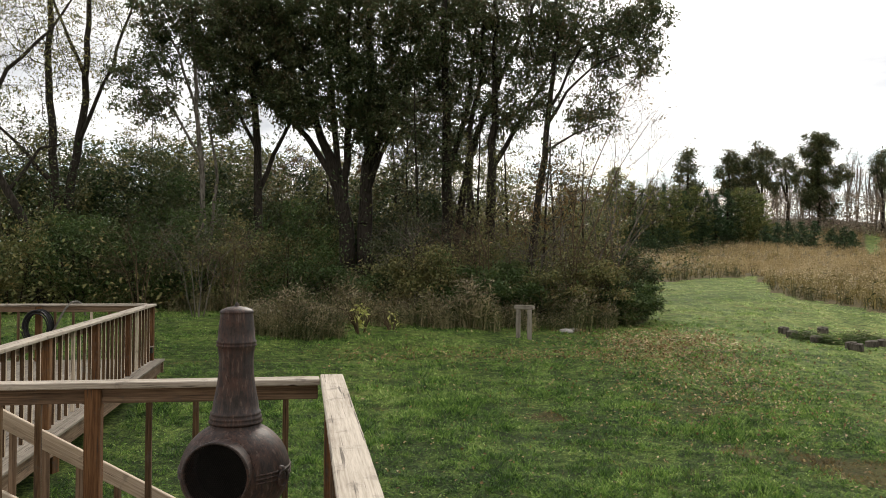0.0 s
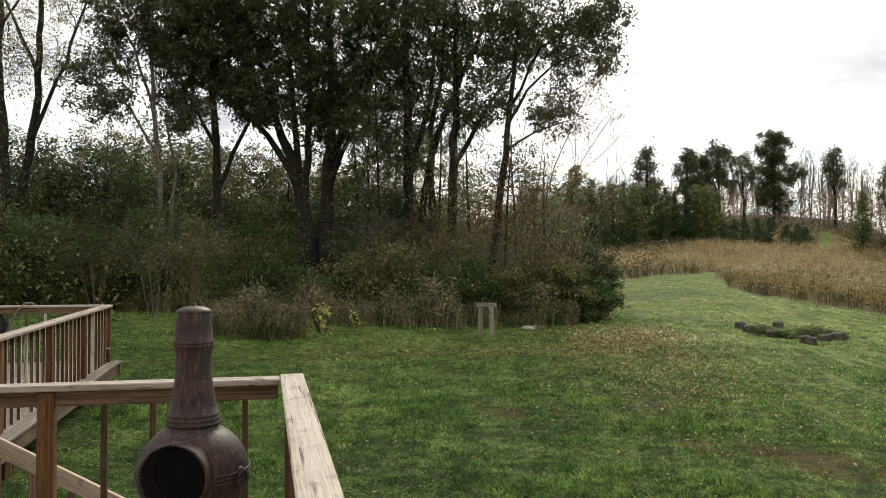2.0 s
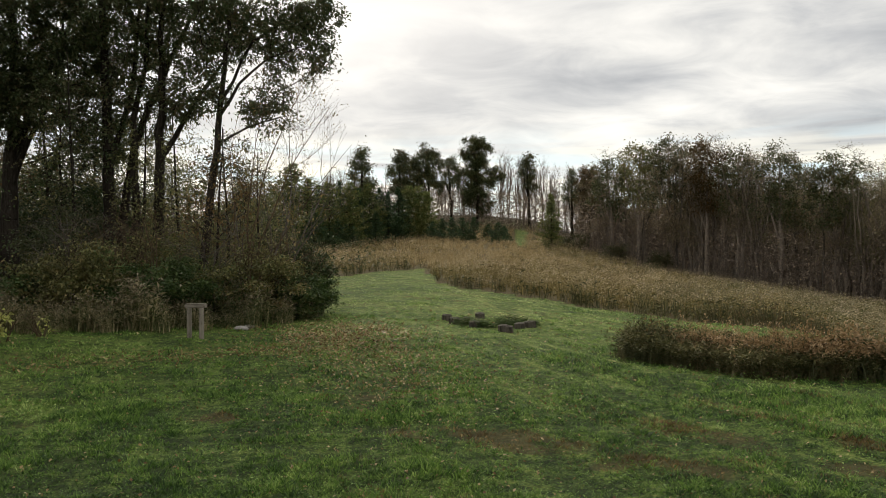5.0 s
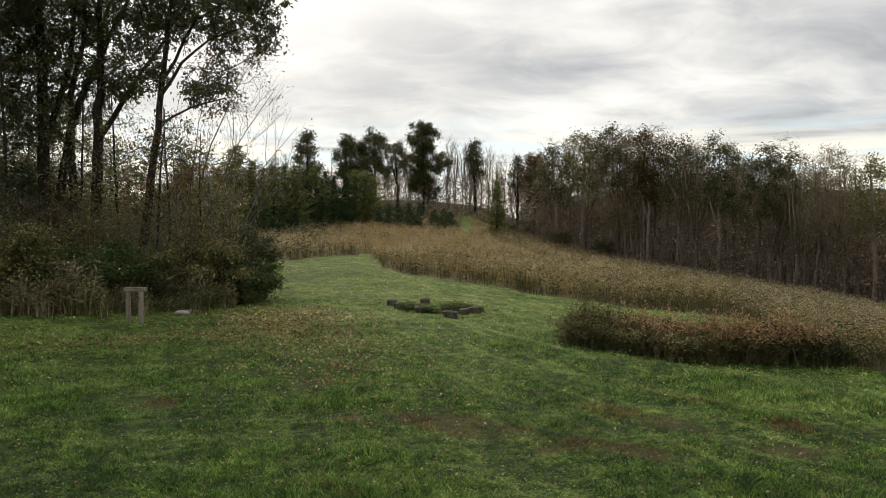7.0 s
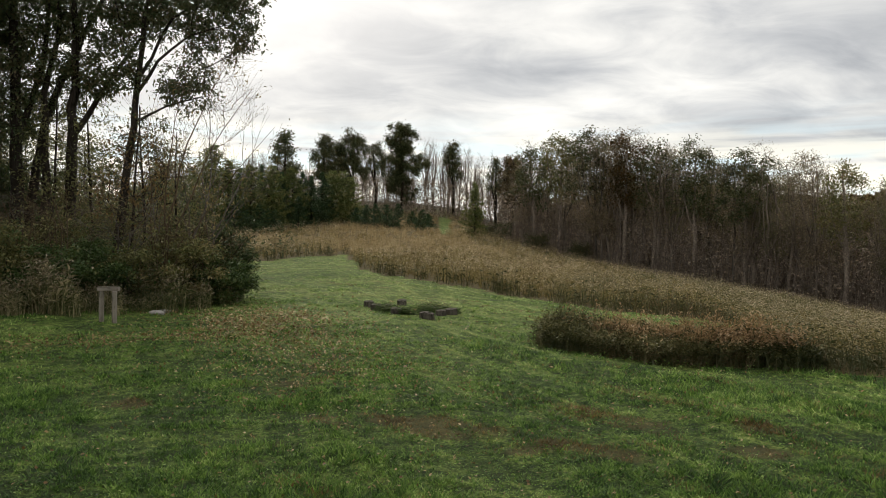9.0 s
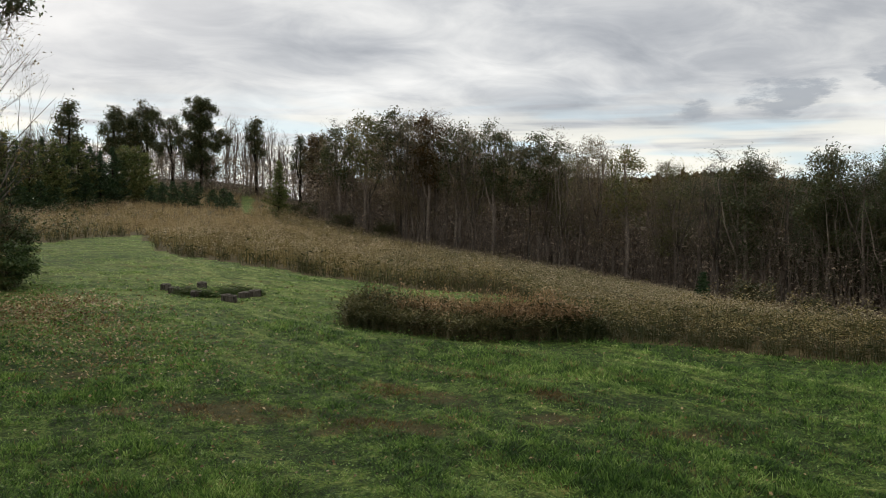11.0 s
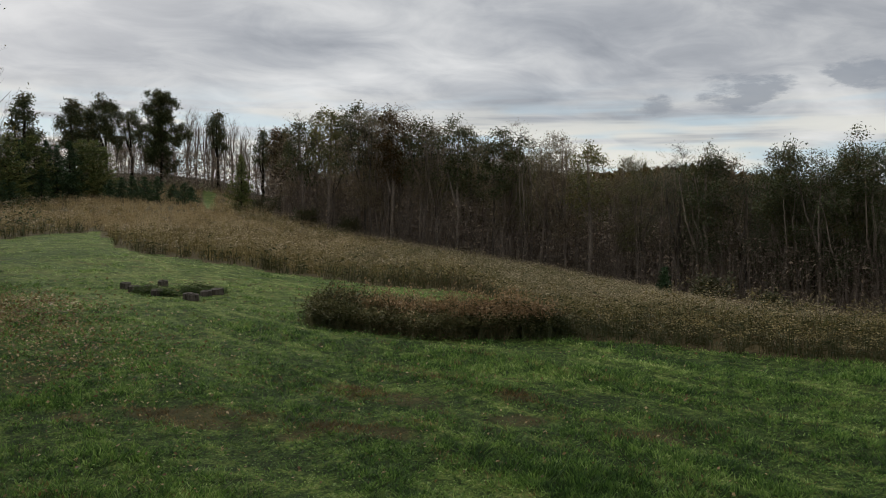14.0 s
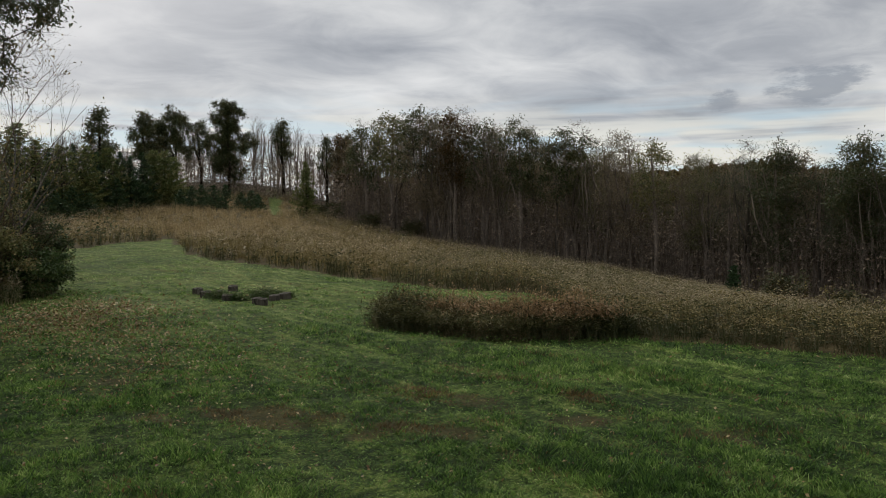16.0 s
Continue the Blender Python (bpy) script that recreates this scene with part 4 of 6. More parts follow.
def chiminea():
    c = Vector((-2.365, 3.18, FLOOR))
    ob = thing("chiminea", "rusty dark cast-iron chiminea with mesh-covered fire mouth", "chiminea", Matrix.Translation(c))
    mid, rad = 0.625, 0.255
    facing = Vector((0.30, -1.0, 0)).normalized()
    hub = Vector((0, 0, mid))
    eye = Vector((0, 0, mid + 0.035))
    body = [(rad * math.cos(t) * (1.0 if abs(t) < 1.1 else 1.0), mid + 0.235 * math.sin(t)) for t in [radians(d) for d in range(-62, 63, 4)]]
    body += [(0.118, mid + 0.215), (0.114, mid + 0.222)]
    bm = lathe(body, 64)
    gone = []
    for f in bm.faces:
        v = f.calc_center_median() - eye
        if v.dot(facing) > 0 and (v - facing * v.dot(facing)).length < 0.14:
            gone.append(f)
    bmesh.ops.delete(bm, geom=gone, context="FACES")
    bmesh.ops.solidify(bm, geom=bm.faces[:], thickness=0.008)
    firebox = part("firebox", bm, M_IRON, ob, smooth=True)
    liner = lathe([(0.13, mid - 0.19), (0.222, mid - 0.08), (0.236, mid), (0.222, mid + 0.08), (0.15, mid + 0.17)], 32)
    bmesh.ops.delete(liner, geom=[f for f in liner.faces if (f.calc_center_median() - eye).dot(facing) > 0.1], context="FACES")
    part("soot_lining", liner, M_SOOT, firebox, "black sooty inside", Matrix.Translation(c), True)
    turn = facing.to_track_quat("Z", "Y").to_matrix().to_4x4()
    mouth = lathe([(0.145, 0.12), (0.146, 0.20), (0.149, 0.262), (0.154, 0.270), (0.154, 0.278), (0.149, 0.282), (0.143, 0.278), (0.141, 0.2), (0.139, 0.14)], 48)
    sleeve = part("mouth_ring", mouth, M_IRON, firebox, m=Matrix.Translation(c + eye) @ turn, smooth=True)
    wires = bmesh.new()
    for sgn in (1, -1):
        for k in range(-17, 18):
            o = k * 0.0082
            half = math.sqrt(max(0.0, 0.142 ** 2 - o * o))
            if half < 0.01:
                continue
            ang = radians(62) * sgn
            m = Matrix.Rotation(ang, 4, "Z") @ Matrix.Translation((0, o, 0.262 + 0.0012 * sgn)) @ Matrix.Diagonal((half * 2, 0.0017, 0.0017, 1))
            bmesh.ops.create_cube(wires, size=1.0, matrix=m)
    part("mesh_screen", wires, M_SOOT, firebox, "sooty wire mesh", Matrix.Translation(c + eye) @ turn)
    neck = [(0.118, 0.845), (0.124, 0.85), (0.126, 0.858), (0.119, 0.864), (0.122, 0.872), (0.122, 0.88), (0.115, 0.885), (0.118, 0.893), (0.117, 0.901), (0.11, 0.906),
            (0.104, 0.95), (0.094, 1.0), (0.086, 1.05), (0.081, 1.10), (0.080, 1.14), (0.083, 1.18), (0.087, 1.207), (0.093, 1.212), (0.094, 1.219), (0.089, 1.223), (0.094, 1.228), (0.093, 1.235),
            (0.088, 1.24), (0.084, 1.29), (0.078, 1.345), (0.076, 1.367)]
    part("chimney", lathe(neck, 48), M_IRON, ob, smooth=True)
    lid = part("rain_cap", lathe([(0.066, 1.364), (0.079, 1.367), (0.080, 1.374), (0.07, 1.384), (0.045, 1.394), (0.014, 1.399), (0.010, 1.402), (0.010, 1.41), (0.004, 1.417), (0.0005, 1.418)], 40), M_IRON, ob, "dark domed rain cap", smooth=True)
    for dz in (-0.018, 0.0, 0.018):
        ring = torus(rad + 0.002 - abs(dz) * 0.05, 0.005, 72, 6)
        cut = [v for v in ring.verts if v.co.dot(facing) > 0 and (v.co - facing * v.co.dot(facing)).length < 0.158]
        bmesh.ops.delete(ring, geom=cut, context="VERTS")
        part("band", ring, M_IRON, firebox, m=Matrix.Translation(c + hub + UP * (dz + 0.005)), smooth=True)
    out = Vector((1.0, -0.03, 0)).normalized()
    mt = Matrix.Translation(c + hub + out * (rad + 0.014) + UP * -0.01) @ out.to_track_quat("Z", "Y").to_matrix().to_4x4()
    part("ring_handle", torus(0.036, 0.0065, 30, 8), M_IRON, firebox, m=mt, smooth=True)
    boss = Matrix.Translation(c + hub + out * rad + UP * 0.028) @ out.to_track_quat("Z", "Y").to_matrix().to_4x4()
    part("handle_boss", lathe([(0.018, -0.004), (0.017, 0.012), (0.009, 0.018), (0.0005, 0.019)], 16), M_IRON, firebox, m=boss, smooth=True)
    for k in range(3):
        a = 2 * math.pi * k / 3 + 0.4
        p = c + Vector((math.cos(a) * 0.2, math.sin(a) * 0.2, 0.0))
        q = c + Vector((math.cos(a) * 0.1, math.sin(a) * 0.1, 0.46))
        part("leg", timber((q - p).length, 0.034, 0.034, 0.008), M_IRON, ob, m=along(p, q))
    return ob


chiminea()


def tube_thing(points, radius, sides=8):
    return tubes([(*p, *q, radius, radius) for p, q in zip(points, points[1:])], sides)


def hose():
    hub = D(-8.70, 4.31, 1.16)
    pts = []
    rng = random.Random(4)
    turns = 13
    for k in range(26 * turns):
        t = k / 26 * 2 * math.pi
        lap = k / 26
        w = 0.225 - 0.007 * (lap % 4) + 0.012 * math.sin(lap * 2.1)
        q = BX * (0.86 * w * math.cos(t)) + UP * (w * 1.15 * math.sin(t) - 0.12) + AX * (0.055 + 0.019 * lap + 0.01 * math.sin(t * 1.7))
        pts.append(hub + q)
    ob = thing("coiled_hose", "black rubber hose coiled over a deck railing post", "hose", Matrix.Translation(hub))
    v, f = tube_thing(pts, 0.0105)
    hang("coil", mesh_np("coil", v, f, M_RUBBER, True), ob, Matrix())
    loose = [D(-8.60, 4.12, 0.95), D(-8.60, 4.02, 1.15), D(-8.62, 3.94, 1.32), D(-8.66, 3.86, 1.42), D(-8.72, 3.78, 1.425), D(-8.79, 3.72, 1.37), D(-8.8, 3.68, 1.2)]
    v, f = tube_thing(loose, 0.016)
    hang("loose_end", mesh_np("loose_end", v, f, M_HOSE, True), ob, Matrix(), "grey loose hose end over the rail")


hose()


def post_lamp():
    p = D(-8.60, 2.66, 0.66)
    ob = thing("post_light", "small dark garden light fixed to the corner deck post", "light", Matrix.Translation(p))
    part("lamp_body", timber(0.11, 0.11, 0.09, 0.008), M_LAMP, ob, m=Matrix.Translation(p) @ along((0, 0, 0), AX))
    part("lamp_hood", timber(0.15, 0.14, 0.018, 0.006), M_GREY, ob, m=Matrix.Translation(p - AX * 0.02 + UP * 0.055) @ along((0, 0, 0), AX))


post_lamp()


# ---- lawn: stand, stone, garden bed ----
def stand():
    p = spot(-15.15, 20.6)
    r = Vector((0.93, -0.36, 0)).normalized()
    ob = thing("wooden_stand", "weathered grey timber stand of two posts and crossbar", "stand", Matrix.Translation(p))
    for s, h in ((-0.19, 0.80), (0.19, 0.82)):
        q = p + r * s
        q.z = float(land(q.x, q.y)) - 0.08
        q -= Vector((0, 0.1, 0)) * (s > 0)
        part("post", timber(h, 0.10, 0.10, 0.008), M_GREY, ob, m=along(q, q + Vector((0.0, 0.0, 1))))
    top = p + UP * 0.77
    part("crossbar", timber(0.56, 0.12, 0.10, 0.01), M_GREY, ob, m=along(top - r * 0.28, top + r * 0.28 + UP * 0.01))


stand()


def rock(size, seed):
    rng = random.Random(seed)
    bm = bmesh.new()
    bmesh.ops.create_icosphere(bm, subdivisions=2, radius=0.5)
    for v in bm.verts:
        k = 1 + 0.25 * noise.noise(v.co * 2.2 + Vector((seed, 0, 0))) + rng.uniform(-0.03, 0.03)
        v.co = Vector((v.co.x * size[0], v.co.y * size[1], v.co.z * size[2])) * k
    return bm


for k, (az, r, s) in enumerate([(-12.2, 22.4, (0.42, 0.28, 0.16)), (-11.7, 22.9, (0.3, 0.25, 0.13))]):
    ob = tagged(new("stone", to_mesh("stone", rock(s, k), M_STONE)), "pale lichened field stone lying in the grass", "stone", "stones by the thicket")
    ob.matrix_basis = Matrix.Translation(spot(az, r, 0.04))


def stump_mesh(seed, rad, h):
    rng = random.Random(seed)
    prof = [(rad * 1.12, -0.1), (rad * 1.05, h * 0.3), (rad, h * 0.93), (rad * 0.94, h), (rad * 0.5, h * 0.97), (0.004, h * 0.95)]
    bm = lathe(prof, 11)
    for v in bm.verts:
        if v.co.z > -0.05:
            a = math.atan2(v.co.y, v.co.x)
            k = 1 + 0.10 * math.sin(3 * a + seed) + 0.06 * math.sin(7 * a + seed * 2) + rng.uniform(-0.03, 0.03)
            v.co.x *= k
            v.co.y *= k
            v.co.z *= 1 + 0.10 * math.sin(a + seed)
    return to_mesh("stump", bm, M_STUMP)


M_STUMP = bark_material("grey_rotten_wood", (0.034, 0.029, 0.023), (0.146, 0.126, 0.101), 9.0)
for k, (az, r, rad, h) in enumerate([(1.95, 24.7, 0.17, 0.24), (2.5, 23.9, 0.2, 0.22), (4.24, 24.9, 0.18, 0.24), (3.85, 22.9, 0.19, 0.2), (5.85, 21.8, 0.16, 0.22), (6.25, 21.7, 0.15, 0.2), (7.0, 22.6, 0.18, 0.18), (7.7, 22.9, 0.2, 0.2), (3.3, 24.4, 0.13, 0.14)]):
    ob = tagged(new("stump", stump_mesh(k, rad * 0.8, h * 0.78)), "low grey rotting log stump edging the garden bed", "stump", "stumps round the garden bed")
    ob.matrix_basis = Matrix.Translation(spot(az, r)) @ pose(0, 0, 0, 0, 0, k * 50)


# ---- thicket trees: x across the view, z up from the root ----
crown_tree(spot(-26.9, 34.5), -26.9, [
    [(-0.27, 0, -0.3, 0.504), (-0.26, 0, 0.8, 0.370), (-0.42, 0, 3.3, 0.319), (-0.95, 0.1, 5.4, 0.252), (-1.7, 0.2, 7.6, 0.143), (-2.6, 0.5, 11.0, 0.076), (-3.0, 0.6, 14.0, 0.042)],
    [(-0.9, 0, 5.2, 0.168), (-2.1, 0.3, 7.0, 0.118), (-3.4, 0.2, 8.2, 0.076), (-5.4, 0.0, 9.4, 0.034)],
    [(-0.7, 0, 4.6, 0.168), (-0.95, 0.4, 7.4, 0.126), (-1.2, 0.3, 10.4, 0.084), (-1.4, 0.0, 14.4, 0.034)],
    [(0.40, 0, 4.4, 0.151), (1.0, -0.3, 6.2, 0.101), (1.9, -0.5, 8.2, 0.067), (2.4, -0.4, 12.4, 0.034)],
    [(0.30, 0, -0.3, 0.487), (0.32, 0, 0.8, 0.361), (0.38, 0, 3.3, 0.319), (0.40, 0, 5.0, 0.260), (0.6, -0.2, 8.2, 0.168), (0.5, -0.3, 12.0, 0.118), (0.6, 0, 16.0, 0.042)],
    [(-0.5, 0.1, 4.4, 0.185), (-0.3, -0.4, 8.3, 0.126), (-0.4, -0.6, 12.8, 0.084), (-0.5, -0.6, 16.0, 0.034)],
    [(0.36, 0, 5.0, 0.185), (1.4, 0.4, 8.3, 0.126), (3.3, 0.8, 12.8, 0.067), (4.0, 1.0, 15.0, 0.034)],
], [(0.0, 0, 12.0, 4.4, 4.0, 5.0, 680, 50000), (-4.4, -0.2, 11.0, 2.8, 2.4, 3.0, 200, 15500), (2.6, -0.6, 7.4, 1.9, 1.8, 2.5, 130, 2900), (0.6, -1.0, 7.4, 1.5, 1.2, 1.7, 60, 3400), (3.9, -0.2, 10.8, 1.9, 2.0, 3.8, 140, 5000), (-2.6, -1.4, 8.4, 1.8, 1.2, 1.1, 60, 3900), (-0.4, -1.4, 9.4, 1.3, 0.9, 3.2, 90, 5600), (3.6, 0.2, 6.4, 1.3, 1.4, 1.6, 60, 1900)],
    M_BARK, M_LEAF_DARK, 11, "large spreading dark-leaved tree with two thick trunks", 0.155, spray=0.6)
crown_tree(spot(-46.1, 36), -46.1, [
    [(-0.1, 0, -0.3, 0.24), (0, 0, 3.0, 0.19), (-0.25, 0, 6.0, 0.16), (-0.45, 0, 9.5, 0.13), (-0.4, 0, 15.0, 0.08)],
    [(0.1, 0, -0.3, 0.24), (0.2, 0, 3.0, 0.20), (0.85, 0.2, 7.5, 0.15), (1.0, 0.2, 10.0, 0.12), (1.0, 0.2, 15.0, 0.07)],
    [(-0.2, 0, 4.8, 0.10), (-1.2, 0.3, 6.0, 0.07), (-2.2, 0.3, 7.0, 0.05), (-3.4, 0.2, 7.2, 0.03)],
    [(0.75, 0, 6.6, 0.09), (1.6, 0.2, 9.0, 0.07), (2.6, 0.2, 12.0, 0.05), (3.2, 0.2, 14.5, 0.03)],
    [(0.9, 0, 9.2, 0.08), (0.1, 0.2, 11.2, 0.06), (-0.9, 0.2, 14.0, 0.03)],
], [(0.8, 0, 11.0, 2.5, 2.0, 4.0, 260, 3200), (-2.4, 0, 7.0, 1.7, 1.4, 2.2, 100, 520), (2.2, 0, 12.8, 1.4, 1.2, 2.0, 44, 800), (-2.4, 0, 11.4, 1.7, 1.4, 2.8, 110, 1100)], M_BARK, M_LEAF_OLIVE, 12, "tall half-bare tree with twin trunks", 0.11, thin=0.006, spray=0.7)
crown_tree(spot(-47.4, 33), -47.4, [
    [(0.4, 0, -0.3, 0.2), (-0.3, 0, 3.0, 0.16), (-1.4, 0, 5.2, 0.12), (-2.2, 0, 7.4, 0.09), (-2.0, 0, 10.4, 0.06), (-0.4, 0.1, 13.4, 0.03)],
    [(-2.0, 0, 6.4, 0.09), (-1.0, 0.1, 8.6, 0.07), (0.4, 0.1, 10.2, 0.05), (1.4, 0.1, 12.0, 0.03)],
    [(-0.9, 0, 4.2, 0.07), (0.1, -0.2, 5.8, 0.05), (0.8, -0.2, 6.0, 0.03)],
    [(-1.4, 0, 5.2, 0.09), (-2.6, 0, 6.2, 0.06), (-4.2, 0, 7.4, 0.03)],
], [(-0.6, 0, 10.0, 2.8, 2.0, 3.0, 220, 2600), (-2.6, 0, 8.2, 1.7, 1.5, 2.4, 90, 900), (-0.2, 0, 6.2, 1.3, 1.0, 1.5, 80, 260)], M_BARK, M_LEAF_OLIVE, 13, "leaning sparse-leaved tree in the thicket", 0.11, thin=0.006, spray=0.7)
crown_tree(spot(-37.2, 33), -37.2, [
    [(0.2, 0, -0.3, 0.13), (0.1, 0, 2.5, 0.11), (-0.25, 0, 7.0, 0.085), (-0.6, 0, 12.0, 0.05)],
    [(0.25, 0, 2.4, 0.08), (0.5, 0.2, 5.0, 0.06), (0.1, 0.2, 7.4, 0.04)],
    [(-0.15, 0, 5.8, 0.06), (-1.2, -0.2, 7.6, 0.045), (-2.6, -0.3, 8.4, 0.03)],
    [(-0.3, 0, 7.6, 0.06), (-1.0, -0.1, 9.8, 0.045), (-2.0, -0.2, 11.6, 0.03)],
], [(-2.0, -0.2, 8.3, 1.5, 1.4, 1.6, 90, 3900), (-1.4, -0.1, 11.4, 1.5, 1.4, 2.0, 100, 4900), (0.3, 0, 10.9, 1.5, 1.4, 2.4, 90, 4900), (0.9, 0, 7.6, 1.0, 0.8, 0.9, 36, 1250)], M_BARK_PALE, M_LEAF_DARK, 14, "slender pale-barked tree with drooping dark sprays", 0.15)
crown_tree(spot(-33.6, 35), -33.6, [
    [(0.1, 0, -0.3, 0.24), (0.0, 0, 3.4, 0.19), (-0.05, 0, 6.5, 0.16), (-0.3, 0, 9.0, 0.13), (-0.4, 0, 14.0, 0.06)],
    [(0.0, 0, 4.6, 0.11), (0.6, 0, 6.2, 0.09), (1.5, 0, 8.0, 0.06), (2.2, 0, 9.4, 0.04)],
    [(-0.05, 0, 6.4, 0.09), (-1.0, -0.2, 8.2, 0.06), (-2.0, -0.2, 9.6, 0.03)],
], [(-0.2, 0, 11.3, 2.6, 2.2, 3.1, 230, 14500), (-1.6, 0, 8.2, 1.2, 1.1, 1.0, 50, 2300), (1.3, 0, 8.2, 1.3, 1.1, 1.2, 50, 2500)], M_BARK, M_LEAF_DARK, 15, "dark-leaved tree with a forked trunk", 0.15)
crown_tree(spot(-20.5, 33), -20.5, [
    [(0, 0, -0.3, 0.28), (0.0, 0, 3.0, 0.23), (-0.05, 0, 6.5, 0.19), (-0.15, 0, 10.0, 0.14), (-0.2, 0, 15.0, 0.05)],
    [(0.35, 0.3, -0.3, 0.2), (0.4, 0.3, 2.8, 0.17), (0.9, 0.3, 6.0, 0.15), (1.65, 0.4, 8.2, 0.11), (2.9, 0.5, 11.0, 0.06), (3.8, 0.5, 13.0, 0.03)],
    [(0.8, -0.5, -0.3, 0.17), (0.95, -0.5, 4.0, 0.14), (0.85, -0.4, 7.0, 0.11), (1.3, -0.4, 9.0, 0.08), (1.5, -0.4, 13.0, 0.04)],
    [(0.0, 0.1, 5.2, 0.13), (0.8, 0.3, 8.0, 0.10), (1.2, 0.4, 11.8, 0.05)],
], [(0.2, 0, 11.5, 2.6, 2.4, 3.8, 290, 11500), (0.9, -0.2, 7.6, 1.7, 1.5, 1.5, 70, 2300), (-1.6, -0.2, 7.8, 1.4, 1.2, 2.0, 60, 2400)], M_BARK, M_LEAF_DARK, 16, "tall dark tree with three close trunks", 0.15)
crown_tree(spot(-17.4, 32), -17.4, [
    [(0, 0, -0.3, 0.24), (-0.05, 0, 3.2, 0.2), (0.05, 0, 5.8, 0.17), (0.1, 0, 8.6, 0.13), (0.2, 0, 13.5, 0.05)],
    [(0.1, 0, 5.6, 0.11), (0.9, 0, 7.0, 0.085), (1.9, -0.2, 8.6, 0.06), (3.0, -0.3, 10.4, 0.04), (3.8, -0.3, 12.0, 0.025)],
], [(0.7, 0, 11.4, 2.4, 2.2, 3.2, 250, 9000), (0.6, -0.4, 7.6, 1.3, 1.1, 1.1, 44, 1700), (2.4, -0.3, 10.4, 1.5, 1.2, 1.6, 70, 2600)], M_BARK, M_LEAF_DARK, 17, "straight-trunked dark-leaved tree among the thicket", 0.15)
crown_tree(spot(-14.9, 30), -14.9, [
    [(0, 0, -0.3, 0.19), (0.25, 0, 2.6, 0.15), (0.5, 0, 4.9, 0.125), (0.75, 0, 7.2, 0.10), (0.95, 0, 9.4, 0.075), (1.1, 0, 13.0, 0.03)],
    [(0.75, 0, 6.9, 0.07), (1.4, -0.2, 8.0, 0.05), (2.4, -0.4, 8.9, 0.035), (3.6, -0.4, 9.4, 0.02)],
    [(0.8, 0, 7.4, 0.06), (1.9, 0.1, 9.6, 0.045), (3.8, 0, 11.0, 0.025)],
    [(0.6, 0, 5.8, 0.05), (1.7, 0.1, 6.5, 0.035), (2.9, 0, 6.9, 0.02)],
], [(1.7, 0, 11.0, 2.4, 2.0, 2.4, 230, 6200), (3.3, -0.2, 9.4, 1.5, 1.3, 1.5, 130, 3800), (4.2, 0, 10.8, 1.0, 1.0, 1.2, 60, 2200), (2.4, -0.2, 7.2, 1.1, 0.9, 1.1, 80, 1800), (0.2, -0.2, 8.0, 1.2, 1.0, 1.2, 50, 1500), (1.2, 0, 5.2, 1.6, 1.2, 1.3, 60, 420)], M_BARK, M_LEAF_DARK, 18, "leaning tree whose crown reaches over the lawn", 0.14, spray=0.5)
M_LEAF_YOUNGTAN = leaf_material("pale_tan_leaves", [(0.15, (0.16, 0.13, 0.05)), (0.5, (0.27, 0.20, 0.08)), (0.85, (0.38, 0.28, 0.12))], 0.4)
for k, (az, r, h, w, leaf, count, label) in enumerate([
        (-24.0, 39, 10.5, 2.6, M_LEAF_RUST, 3200, "rusty-leaved tree deep in the thicket"), (-40.5, 41, 8.5, 3.0, M_LEAF_OLIVE, 5200, "olive-leaved tree deep in the thicket"),
        (-30.3, 43, 8.0, 2.6, M_LEAF_RUST, 4600, "autumn-brown tree deep in the thicket"), (-22.4, 31, 9.0, 1.6, M_LEAF_DARK, 2400, "thin young tree between larger trunks"),
        (-23.4, 32, 7.6, 1.3, M_LEAF_OLIVE, 1500, "thin olive young tree between larger trunks"), (-18.7, 31, 7.4, 1.2, M_LEAF_OLIVE, 1300, "thin olive young tree between larger trunks"),
        (-12.8, 31, 6.6, 1.4, M_LEAF_OLIVE, 480, "olive half-bare young tree at the thicket edge"), (-11.0, 30, 5.6, 1.3, M_LEAF_OLIVE, 380, "thin-leaved young tree at the thicket edge"),
        (-13.9, 28.5, 6.2, 1.3, M_LEAF_AUTUMN, 900, "half-bare young tree with tan leaves at the thicket edge"), (-16.1, 34, 7.8, 1.5, M_LEAF_OLIVE, 1500, "sparse young tree behind larger trunks"),
        (-19.0, 38, 8.6, 2.4, M_LEAF_OLIVE, 3800, "sparse olive tree deep in the thicket"), (-21.6, 40, 9.0, 2.6, M_LEAF_DARK, 2400, "dark young tree deep in the thicket"), (-28.6, 39, 7.6, 2.0, M_LEAF_OLIVE, 2600, "olive young tree deep in the thicket")]):
    crown_tree(spot(az, r), az, [[(0, 0, -0.3, 0.010 * h), (0.1 * (k % 3 - 1), 0, h * 0.4, 0.007 * h), (0.3 * (k % 3 - 1), 0, h, 0.015)]],
               [(0.2 * (k % 3 - 1), 0, h * 0.62, w, w, h * 0.36, 90, count)], M_BARK, leaf, 120 + k, label, 0.12)
